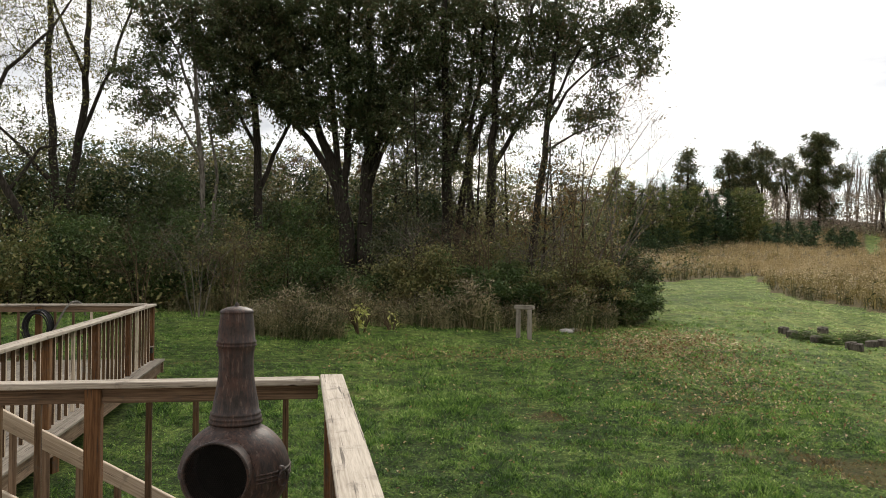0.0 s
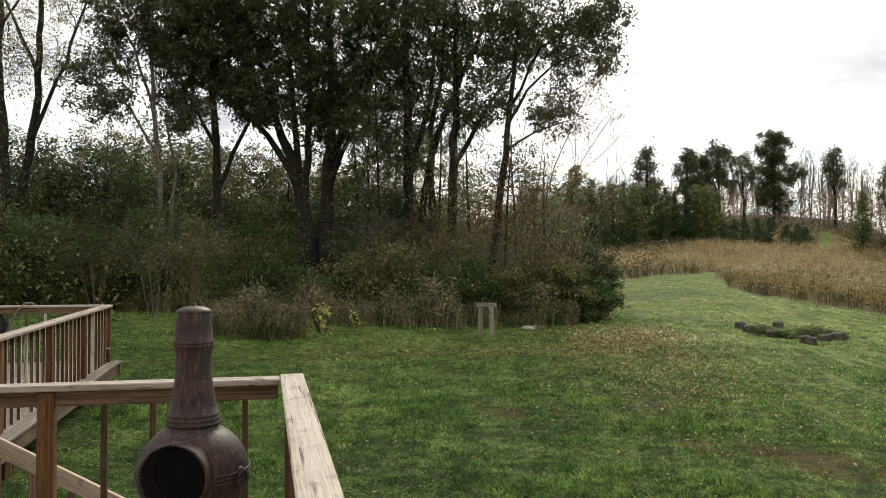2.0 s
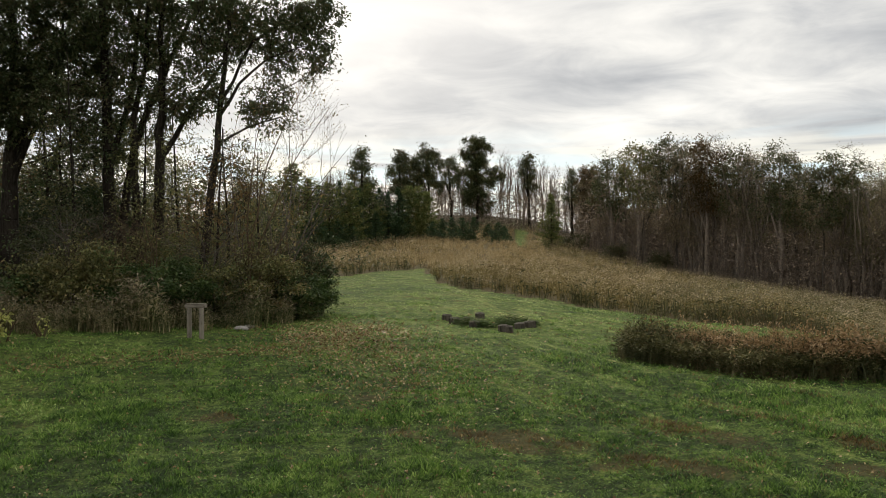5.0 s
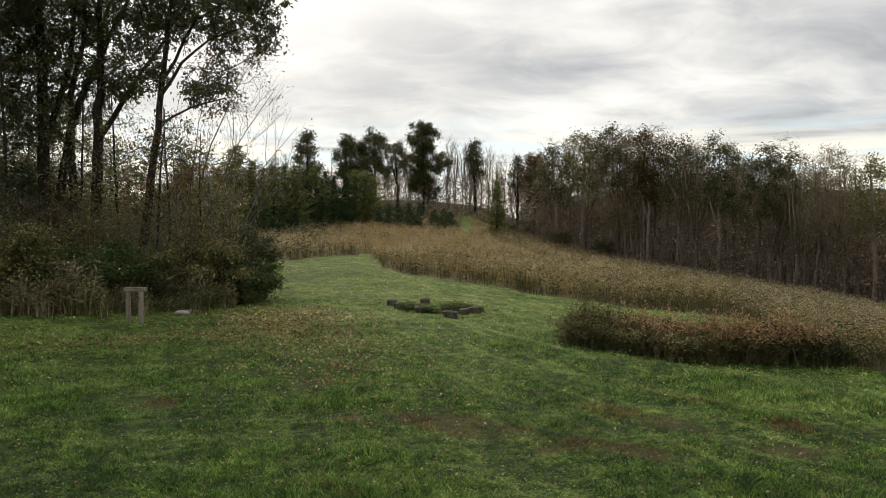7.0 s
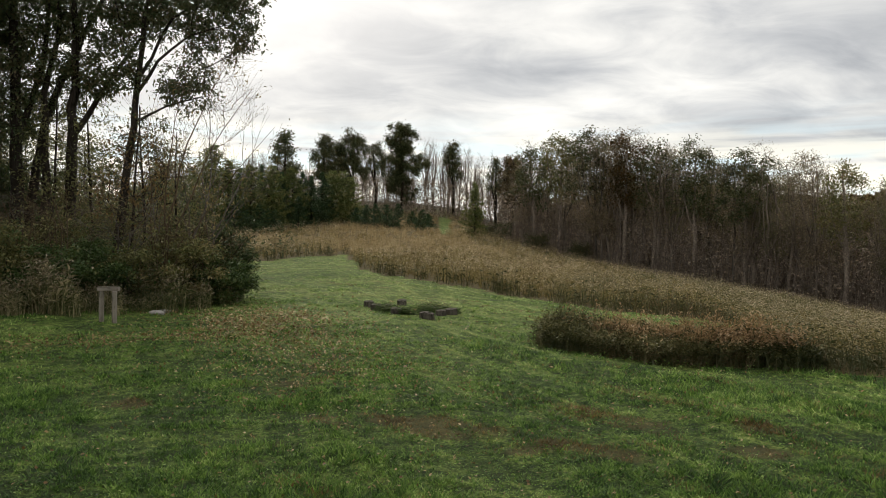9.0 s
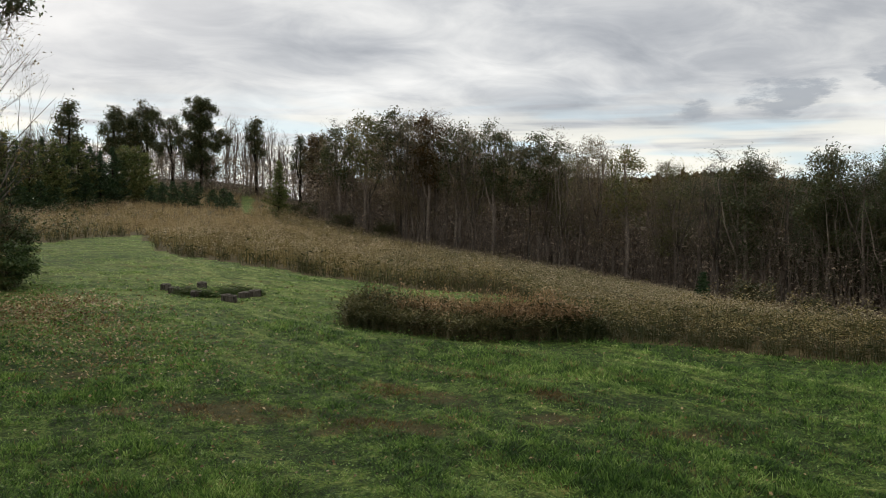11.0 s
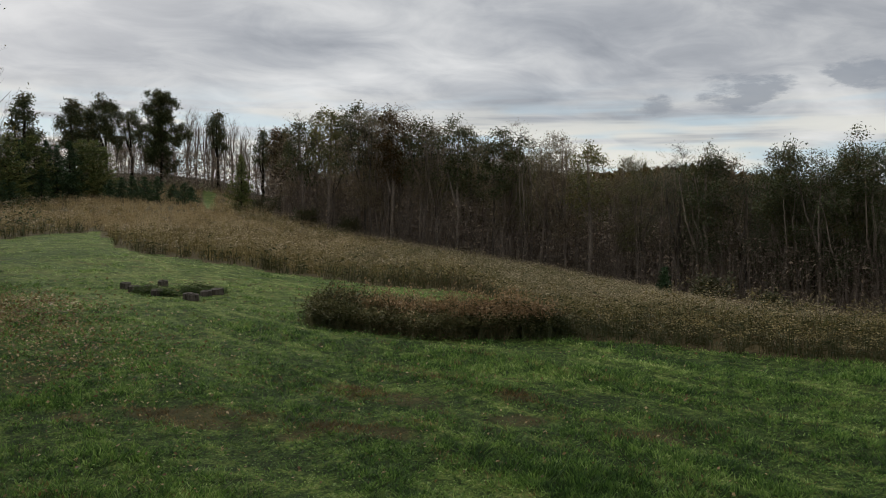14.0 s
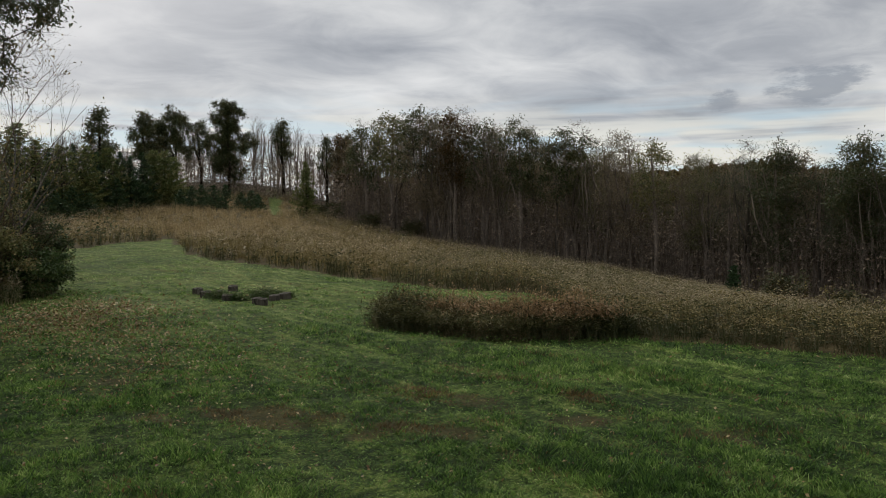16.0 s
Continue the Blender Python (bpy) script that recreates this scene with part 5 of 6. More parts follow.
for k, (az, r, stems) in enumerate([(-9.8, 27, [(0.22, -0.1, 3.2, 0.035, 0, 0), (0.05, 0.1, 4.0, 0.03, 0, 0.2)]), (-12.6, 27.5, [(0.22, 0, 3.6, 0.035, 0, 0), (0.4, 0.1, 3.0, 0.03, 0, 0.2)]), (-8.9, 26.5, [(0.3, 0, 2.2, 0.024, 0, 0)])]):
    tree_at("sapling", spot(az, r), stems, M_BARK_PALE, M_LEAF_YOUNGTAN, 140 + k, "thin sapling with few autumn leaves fanning over the lawn edge", per=1, spread=0.08, size=0.1, levels=2, group="bare saplings", split=(2, 3), angle=0.4, bare=0.2, shrink=0.5, pieces=5, leaf_limit=110)


tree_at("sapling", spot(-10.6, 27.2), [(0.06, 0, 5.2, 0.05, 0, 0), (0.18, 0.1, 4.6, 0.04, 0.1, 0.1)], M_BARK_PALE, M_LEAF_YOUNGTAN, 149, "tall leafless sapling fanning out beside the thicket", per=1, spread=0.06, size=0.09, levels=2, group="bare saplings", split=(2, 3), angle=0.36, bare=0.25, shrink=0.42, pieces=6, leaf_limit=60)


crown_tree(spot(-12.2, 26.8), -12.2, [
    [(0, 0, -0.2, 0.0360), (0.3, 0, 2.4, 0.0270), (0.9, 0.1, 5.0, 0.0180), (2.0, 0.1, 7.4, 0.0072), (2.9, 0.1, 8.4, 0.0036)],
    [(0.1, 0, -0.2, 0.0300), (0.6, -0.1, 2.4, 0.0240), (1.6, -0.2, 4.8, 0.0150), (2.9, -0.2, 6.8, 0.0048)],
    [(0.2, 0, -0.2, 0.0300), (0.2, 0.2, 2.8, 0.0210), (0.5, 0.4, 5.6, 0.0120), (1.1, 0.4, 8.2, 0.0048)],
    [(0.2, 0, -0.2, 0.0270), (1.1, 0, 2.2, 0.0180), (2.3, 0.1, 4.0, 0.0120), (3.6, 0.1, 5.6, 0.0048)],
    [(0, 0, -0.2, 0.0240), (-0.2, 0, 2.6, 0.0180), (-0.3, 0.2, 5.2, 0.0090), (0.1, 0.2, 7.0, 0.0036)],
], [(1.5, 0, 5.6, 1.6, 0.8, 2.2, 90, 190), (2.3, 0, 7.0, 0.9, 0.6, 1.2, 30, 30), (0.6, 0, 4.0, 1.2, 0.8, 1.4, 50, 260)], M_DRYSTEM, M_LEAF_YOUNGTAN, 151, "tall clump of thin bare shoots fanning out over the lawn edge", 0.09, "bare saplings", thin=0.0042, spray=0.75, droop=-0.5, balance=0.45)


def bare_shrub(base, turn, high, reach, seed, label, bark):
    """Arching leafless shoots from one root."""
    rng = random.Random(seed)
    stems = []
    for k in range(5):
        a, o = rng.uniform(0, 2 * math.pi), reach * rng.uniform(0.3, 1.0)
        x, y = math.cos(a) * o, math.sin(a) * o * 0.6
        stems.append([(x * 0.08, y * 0.08, -0.1, 0.018), (x * 0.3, y * 0.3, high * rng.uniform(0.4, 0.7), 0.012), (x, y, high * rng.uniform(0.7, 1.0), 0.005)])
    wood, _ = crown_arrays(stems, [(0, 0, high * 0.66, reach, reach * 0.6, high * 0.36, 130, 0)], seed, 0.1, thin=0.0055, spray=0.6, twigs=2, droop=0.3, balance=0.35)
    top = thing("bare_shrub", label, "bush", Matrix.Translation(base) @ pose(0, 0, 0, 0, 0, -turn), "bare shrubs")
    hang("crown", mesh_np("crown", *wood, bark, True), top)


for k, (az, r, high, reach) in enumerate([(-37.6, 25.6, 3.4, 2.0), (-35.4, 25.2, 2.8, 1.6), (-41.2, 26.4, 3.0, 1.8), (-22.6, 25.4, 3.6, 1.6), (-20.2, 25.2, 3.2, 1.5), (-17.6, 25.0, 3.8, 1.6), (-14.4, 25.0, 3.4, 1.4), (-11.6, 25.4, 3.0, 1.6), (-9.6, 26.2, 2.6, 1.6)]):
    bare_shrub(spot(az, r), az, high, reach, 170 + k, "tangled leafless shrub with thin grey-brown branches at the thicket edge", M_DRYSTEM if k % 3 else M_BARK_PALE)


def wood_proto(seed, leafy, limbs=90, leaf=0.014, spread=0.2, first=0.4, broom=0.9):
    """A woodland tree one metre high: a drawn-up stem that forks, boughs and a rounded crown; leafy 0 gives a bare broom of twigs."""
    rng = random.Random(seed)
    fork = first + rng.uniform(-0.05, 0.08)
    lx = [rng.gauss(0, 0.02) for _ in range(6)]
    stems = [[(0, 0, -0.03, 0.0108), (lx[0], lx[1], fork, 0.0085), (lx[2], lx[3], 0.7, 0.006), (lx[4], lx[5], 0.9, 0.002)]]
    for k in range(2):
        a = rng.uniform(0, 2 * math.pi)
        stems.append([(lx[0], lx[1], fork, 0.007), (math.cos(a) * spread * 0.45, math.sin(a) * spread * 0.45, fork + 0.22, 0.0045), (math.cos(a) * spread * 0.75, math.sin(a) * spread * 0.75, 0.86, 0.0018)])
    masses, lumps = [], 5
    for j in range(lumps):
        t = (j + 0.5) / lumps
        a = rng.uniform(0, 2 * math.pi)
        fat = spread * (0.5 + 0.5 * math.sin(math.pi * (0.15 + 0.72 * t)))
        off = fat * rng.uniform(0.2, 0.55)
        masses.append((math.cos(a) * off, math.sin(a) * off, first + (0.96 - first) * t * 0.98, fat * 0.72, fat * 0.72, (1 - first) * 0.17, limbs // lumps, leafy // lumps))
    return crown_arrays(stems, masses, seed, leaf, thin=0.0013, spray=0.075 if leafy else 0.11, twigs=3 if leafy else 5, droop=0.1 if leafy else -broom, balance=0.3, piece=0.12, jitter=0.006, loose=0.14)


M_WOOD_BARK = bark_material("woodland_bark", (0.093, 0.073, 0.059), (0.385, 0.317, 0.255))


def thicket_depth():
    """The close mass of small trees and scrub behind the thicket's edge."""
    nrng = np.random.default_rng(19)
    protos = [wood_proto(760 + k, (1100, 1300, 800)[k], 60, 0.024, 0.26, 0.2) for k in range(3)]
    n = 90
    az = nrng.uniform(-60, -9, n)
    r = nrng.uniform(42, 64, n)
    x, y = r * np.sin(np.radians(az)), r * np.cos(np.radians(az))
    pos = np.stack([x, y, land(x, y) - 0.1], 1)
    high = np.interp(az, [-60, -40, -30, -20, -9], [8.0, 8.2, 7.4, 6.2, 5.0]) * nrng.uniform(0.75, 1.2, n)
    pick, yaw = nrng.integers(0, 3, n), nrng.uniform(0, 6.28, n)
    top = thing("thicket_scrub", "dense olive and brown scrub woodland behind the thicket", "woodland", Matrix(), kind="stuff")
    hang("trunks", mesh_np("trunks", *join([scatter(protos[k][0], pos[pick == k], yaw[pick == k], high[pick == k]) for k in range(3)]), M_WOOD_BARK, True), top)["kind"] = "stuff"
    wide = high * 1.25
    hang("leaves", mesh_np("leaves", *join([scatter(protos[k][1], pos[pick == k], yaw[pick == k], wide[pick == k], None, high[pick == k]) for k in range(3)]), M_LEAF_OLIVE), top)["kind"] = "stuff"
    for name, m, r0, r1, top_h, size, leaf in (("near_scrub", 14000, 28, 40, 2.4, 0.17, M_LEAF_OLIVE), ("far_scrub", 60000, 36, 56, 6.3, 0.2, M_LEAF_DARK)):
        az = nrng.uniform(-60, -9.0, m)
        r = nrng.uniform(r0, r1, m)
        x, y = r * np.sin(np.radians(az)), r * np.cos(np.radians(az))
        lump = 0.7 + 0.3 * np.clip(wobble(x, y, 0.35), -1, 1)
        h = nrng.uniform(0, 1, m) ** 1.1 * top_h * lump * np.interp(az, [-60, -35, -24, -9], [1.3, 1.3, 0.85, 0.7])
        hang(name, mesh_np(name, *leaves(np.stack([x, y, land(x, y) + h], 1), size, nrng, 0.2, 0.65), leaf), top)["kind"] = "stuff"


thicket_depth()

# ---- shrubs ----
BUSHES = [
    # heading, distance, width, height, leaf, leaves
    (-8.0, 25.6, 2.6, 1.9, M_LEAF_GREEN, 3600), (-10.2, 25.8, 3.0, 2.2, M_LEAF_OLIVE, 3600), (-12.5, 25.5, 2.8, 2.5, M_LEAF_OLIVE, 3600), (-15.8, 24.6, 2.6, 2.0, M_LEAF_GREEN, 3600),
    (-18.3, 24.2, 2.6, 2.1, M_LEAF_GREEN, 3400), (-21.0, 25.0, 2.8, 2.0, M_LEAF_OLIVE, 4600), (-24.5, 26.0, 3.0, 2.2, M_LEAF_OLIVE, 4600), (-27.8, 26.0, 3.0, 2.6, M_LEAF_GREEN, 3600),
    (-31.5, 27.0, 3.6, 4.0, M_LEAF_GREEN, 5200), (-34.8, 29.0, 3.6, 3.6, M_LEAF_OLIVE, 4200), (-38.0, 30.0, 3.6, 3.4, M_LEAF_GREEN, 4200), (-41.5, 31.0, 4.0, 3.8, M_LEAF_GREEN, 4600),
    (-45.0, 31.0, 4.0, 3.6, M_LEAF_GREEN, 4600), (-48.5, 31.0, 4.0, 3.4, M_LEAF_OLIVE, 4200), (-52.0, 31.0, 4.0, 3.6, M_LEAF_GREEN, 3600),
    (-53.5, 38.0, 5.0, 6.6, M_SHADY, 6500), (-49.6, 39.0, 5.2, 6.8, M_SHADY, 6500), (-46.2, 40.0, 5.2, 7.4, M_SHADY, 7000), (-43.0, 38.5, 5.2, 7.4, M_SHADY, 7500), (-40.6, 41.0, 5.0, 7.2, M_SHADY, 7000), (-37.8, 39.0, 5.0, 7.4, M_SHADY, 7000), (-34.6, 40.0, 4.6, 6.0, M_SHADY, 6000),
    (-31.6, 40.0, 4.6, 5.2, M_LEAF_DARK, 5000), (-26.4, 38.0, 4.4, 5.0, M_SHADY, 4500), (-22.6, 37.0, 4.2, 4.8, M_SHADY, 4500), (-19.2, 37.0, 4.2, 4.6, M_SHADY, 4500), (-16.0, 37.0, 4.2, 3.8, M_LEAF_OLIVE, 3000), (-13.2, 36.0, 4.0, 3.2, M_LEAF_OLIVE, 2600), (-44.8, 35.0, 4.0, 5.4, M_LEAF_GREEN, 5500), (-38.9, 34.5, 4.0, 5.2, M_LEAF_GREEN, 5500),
    (-36.5, 35.0, 4.5, 5.4, M_LEAF_OLIVE, 4600), (-40.0, 36.0, 4.8, 6.2, M_LEAF_DARK, 4600), (-43.5, 37.0, 4.8, 5.8, M_LEAF_DARK, 4600), (-47.5, 37.0, 4.8, 6.2, M_LEAF_OLIVE, 4600),
    (-51.5, 36.0, 4.5, 5.0, M_LEAF_DARK, 3600), (-29.5, 37.0, 4.0, 4.6, M_LEAF_OLIVE, 4200), (-23.0, 31.0, 4.0, 3.8, M_LEAF_DARK, 3600), (-19.5, 30.0, 3.6, 3.6, M_LEAF_OLIVE, 3600),
    (-16.0, 29.0, 3.4, 3.0, M_LEAF_OLIVE, 2600), (-13.0, 30.0, 3.4, 2.8, M_LEAF_OLIVE, 2200), (-10.5, 30.0, 3.4, 2.6, M_LEAF_OLIVE, 2600), (-25.5, 40.0, 5.0, 4.6, M_LEAF_OLIVE, 3600),
    (-9.3, 29.0, 3.0, 2.6, M_LEAF_OLIVE, 3400), (-8.0, 28.4, 2.4, 2.7, M_SHADY, 3000), (-10.8, 33.0, 3.6, 2.6, M_LEAF_OLIVE, 3600), (-30.6, 42.0, 4.6, 6.8, M_SHADY, 5200), (-28.0, 43.0, 4.6, 6.4, M_LEAF_DARK, 5200), (-24.6, 43.0, 4.6, 6.6, M_SHADY, 5200), (-21.4, 44.0, 4.6, 6.0, M_LEAF_DARK, 4200), (-18.0, 44.0, 4.6, 5.6, M_SHADY, 4200),
    (-20.0, 42.0, 5.0, 4.8, M_LEAF_RUST, 3600), (-15.5, 42.0, 5.0, 4.0, M_LEAF_OLIVE, 3000), (-11.5, 44.0, 5.0, 3.4, M_LEAF_OLIVE, 3000), (-33.0, 42.0, 5.0, 5.4, M_LEAF_OLIVE, 3600),
]
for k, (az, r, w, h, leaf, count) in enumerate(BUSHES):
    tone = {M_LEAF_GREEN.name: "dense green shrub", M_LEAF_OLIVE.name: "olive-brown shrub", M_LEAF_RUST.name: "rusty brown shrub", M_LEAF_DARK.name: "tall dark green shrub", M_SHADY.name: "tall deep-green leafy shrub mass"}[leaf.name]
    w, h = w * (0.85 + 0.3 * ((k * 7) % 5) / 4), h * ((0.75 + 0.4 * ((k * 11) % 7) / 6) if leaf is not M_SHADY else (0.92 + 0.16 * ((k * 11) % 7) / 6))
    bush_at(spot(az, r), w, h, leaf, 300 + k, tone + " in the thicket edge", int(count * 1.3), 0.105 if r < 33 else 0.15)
bush_at(spot(-26.6, 20.6), 0.36, 1.0, M_LEAF_YELLOW, 401, "small bright yellow-leaved shrub at the lawn edge", 75, 0.14, "sapling_shrub", M_DRYSTEM, "yellow shrubs", 0)
bush_at(spot(-24.3, 21.6), 0.4, 0.55, M_LEAF_YELLOW, 402, "small yellowing shrub at the lawn edge", 36, 0.10, "sapling_shrub", M_DRYSTEM, "yellow shrubs", 0)


# ---- young trees, spruces and the crest ----
def conifer_at(base, high, wide, leaf, seed, label, name="spruce_tree", group="young evergreens", taper=0.85):
    """A young tree with whorls of boughs that sweep out and up, thick with needles."""
    rng, nrng = random.Random(seed), np.random.default_rng(seed)
    boughs, pts = [], []
    tiers = max(7, int(high * 3.2))
    for k in range(tiers):
        t = (k + 0.4) / tiers
        reach = wide * 0.6 * (1 - t) ** taper * (1.0 if t > 0.12 else 0.8)
        for j in range(9):
            a = rng.uniform(0, 2 * math.pi)
            n = reach * rng.uniform(0.55, 1.15) + 0.05
            p = np.array([0, 0, t * high])
            q = p + np.array([math.cos(a) * n, math.sin(a) * n, n * rng.uniform(-0.05, 0.5)])
            boughs.append((*p, *q, 0.012 * high ** 0.5, 0.004))
            m = max(8, int(80 * n / wide))
            f = nrng.uniform(0.15, 1.05, (m, 1))
            pts.append(p + (q - p) * f + nrng.normal(0, 0.035 * high ** 0.5 + 0.03, (m, 3)) * (1.2 - f))
    pts.append(np.array([0, 0, high]) - np.array([0, 0, 0.16 * high]) * nrng.uniform(0, 1, (14, 1)) + nrng.normal(0, 0.04, (14, 3)))
    top = thing(name, label, "tree", Matrix.Translation(base), group)
    hang("trunk", mesh_np("trunk", *join([tubes([(0, 0, -0.2, 0, 0, high * 0.97, high * 0.02, 0.01)], 6), slivers(boughs)]), M_BARK, True), top)
    hang("crown", mesh_np("crown", *leaves(np.concatenate(pts), 0.045 * high ** 0.5 + 0.12, nrng, 0.1, 0.42), leaf), top)


YOUNG = [
    # heading, distance, height, width, needles or leaves
    (-10.9, 88, 5.4, 4.4, 0), (-9.9, 90, 6.8, 4.2, 0), (-8.75, 90, 9.3, 4.2, 0), (-7.7, 88, 7.6, 4.4, 0), (-6.9, 92, 7.0, 3.8, 1), (-6.2, 88, 7.0, 4.0, 0), (-5.5, 92, 7.2, 3.6, 1), (-4.8, 90, 7.0, 4.0, 0),
    (-4.1, 94, 6.4, 3.4, 1), (-3.4, 95, 6.8, 3.8, 0), (-2.7, 97, 6.4, 4.0, 1), (-2.1, 96, 5.8, 3.6, 1), (-1.4, 98, 6.3, 4.2, 1), (-0.7, 100, 6.4, 3.6, 0), (0.0, 101, 6.2, 4.0, 0), (0.6, 103, 5.6, 3.4, 0), (-7.3, 86, 4.4, 3.6, 1), (-3.0, 92, 3.6, 3.0, 1),
    (-12.2, 84, 5.0, 4.4, 0), (-13.6, 82, 4.8, 4.2, 0)]
for k, (az, r, h, w, needles) in enumerate(YOUNG):
    if needles:
        conifer_at(spot(az, r), h, w, M_NEEDLE, 500 + k, "dark green young spruce at the field edge", group="young trees at the field edge")
    else:
        conifer_at(spot(az, r), h, w, M_YOUNG, 500 + k, "feathery olive-green young tree at the field edge", "young_tree", group="young trees at the field edge", taper=0.42)
for k, (az, r, h, w) in enumerate([(-5.6, 86, 3.0, 3.8), (-4.6, 87, 2.4, 3.2), (-6.5, 85, 2.4, 3.0)]):
    conifer_at(spot(az, r), h, w, M_NEEDLE, 540 + k, "low dark spreading spruce at the field edge", group="young trees at the field edge")
for k, (az, h) in enumerate([(1.0, 1.9), (1.7, 2.1), (2.3, 2.2), (3.1, 2.3), (3.9, 2.3), (4.9, 1.6), (5.6, 2.0), (6.05, 1.6)]):
    conifer_at(spot(az, 93 + (k % 3) * 2), h * 1.2, h * 1.3, M_NEEDLE, 560 + k, "small dark fir in a row across the field", "fir_tree", group="row of small firs")
conifer_at(spot(9.3, 98), 6.5, 3.6, M_YOUNG, 580, "olive-green young tree beside the mown ride", "young_tree", group="young trees at the field edge")

CREST = [
    # heading, distance, height, crown width, leaves, first leaf height, boughs
    (-4.05, 98, 12.2, 3.4, 2300, 0.42, 60), (-1.2, 126, 12.4, 4.2, 4200, 0.40, 80), (0.75, 127, 12.9, 5.2, 5200, 0.45, 90), (4.15, 126, 14.4, 6.8, 13500, 0.20, 170), (2.3, 130, 11.4, 3.6, 1500, 0.5, 50),
    (7.75, 128, 12.6, 2.8, 1700, 0.5, 44), (11.9, 122, 12.9, 4.6, 5200, 0.38, 80), (10.7, 124, 12.0, 2.4, 1100, 0.5, 36), (-0.2, 129, 11.6, 3.0, 1500, 0.5, 40),
]


def lobed_tree(az, r, h, w, count, low, boughs, bark, leaf, seed, label, size=0.3, group="crest trees", loose=0.6):
    """A tall far tree: a straight stem that forks and a crown of many rounded lobes with gaps between."""
    rng = random.Random(seed)
    sx = rng.uniform(-0.25, 0.25)
    stems = [[(0, 0, -0.2, 0.24), (0.1, 0, h * 0.3, 0.2), (sx, 0, h * 0.62, 0.13), (sx * 1.5, 0, h * 0.93, 0.04)], [(0.08, 0, h * 0.32, 0.12), (-w * 0.2, 0.2, h * 0.58, 0.08), (-w * 0.3, 0.2, h * 0.8, 0.03)]]
    masses, many = [], 16 if w > 4 else 9
    for j in range(many):
        t = (j + 0.5) / many
        fat = 0.55 + 0.45 * math.sin(math.pi * min(1.0, t * 0.85 + 0.12))
        a = j * 2.4 + rng.uniform(-0.5, 0.5)
        off = w * 0.34 * fat * (1 if t < 0.9 else 0.35) * rng.uniform(0.55, 1.1)
        big = w * 0.26 * rng.uniform(0.75, 1.2)
        masses.append((math.cos(a) * off, math.sin(a) * off, h * (low + (0.93 - low) * t), big, big, big * 0.8, max(6, boughs // many), int(count / many)))
    crown_tree(spot(az, r), az, stems, masses, bark, leaf, seed, label, size, group, thin=0.014, spray=0.5, droop=0.2, loose=loose)


for k, (az, r, h, w, count, low, boughs) in enumerate(CREST):
    lobed_tree(az, r, h * 0.97, w, int(count * 1.5), low, boughs, M_BARK, M_CREST if k != 6 else M_LEAF_RUST, 600 + k, "tall leafy tree standing dark on the field crest")


# ---- woodland ----
M_LEAF_WOOD = leaf_material("brown_woodland_leaves", [(0.15, (0.152, 0.149, 0.077)), (0.45, (0.283, 0.234, 0.139)), (0.7, (0.420, 0.298, 0.185)), (0.9, (0.550, 0.402, 0.240))])
M_BRUSH = leaf_material("dark_brown_brush", [(0.15, (0.148, 0.122, 0.093)), (0.5, (0.292, 0.231, 0.171)), (0.85, (0.484, 0.373, 0.261))], 0.2)


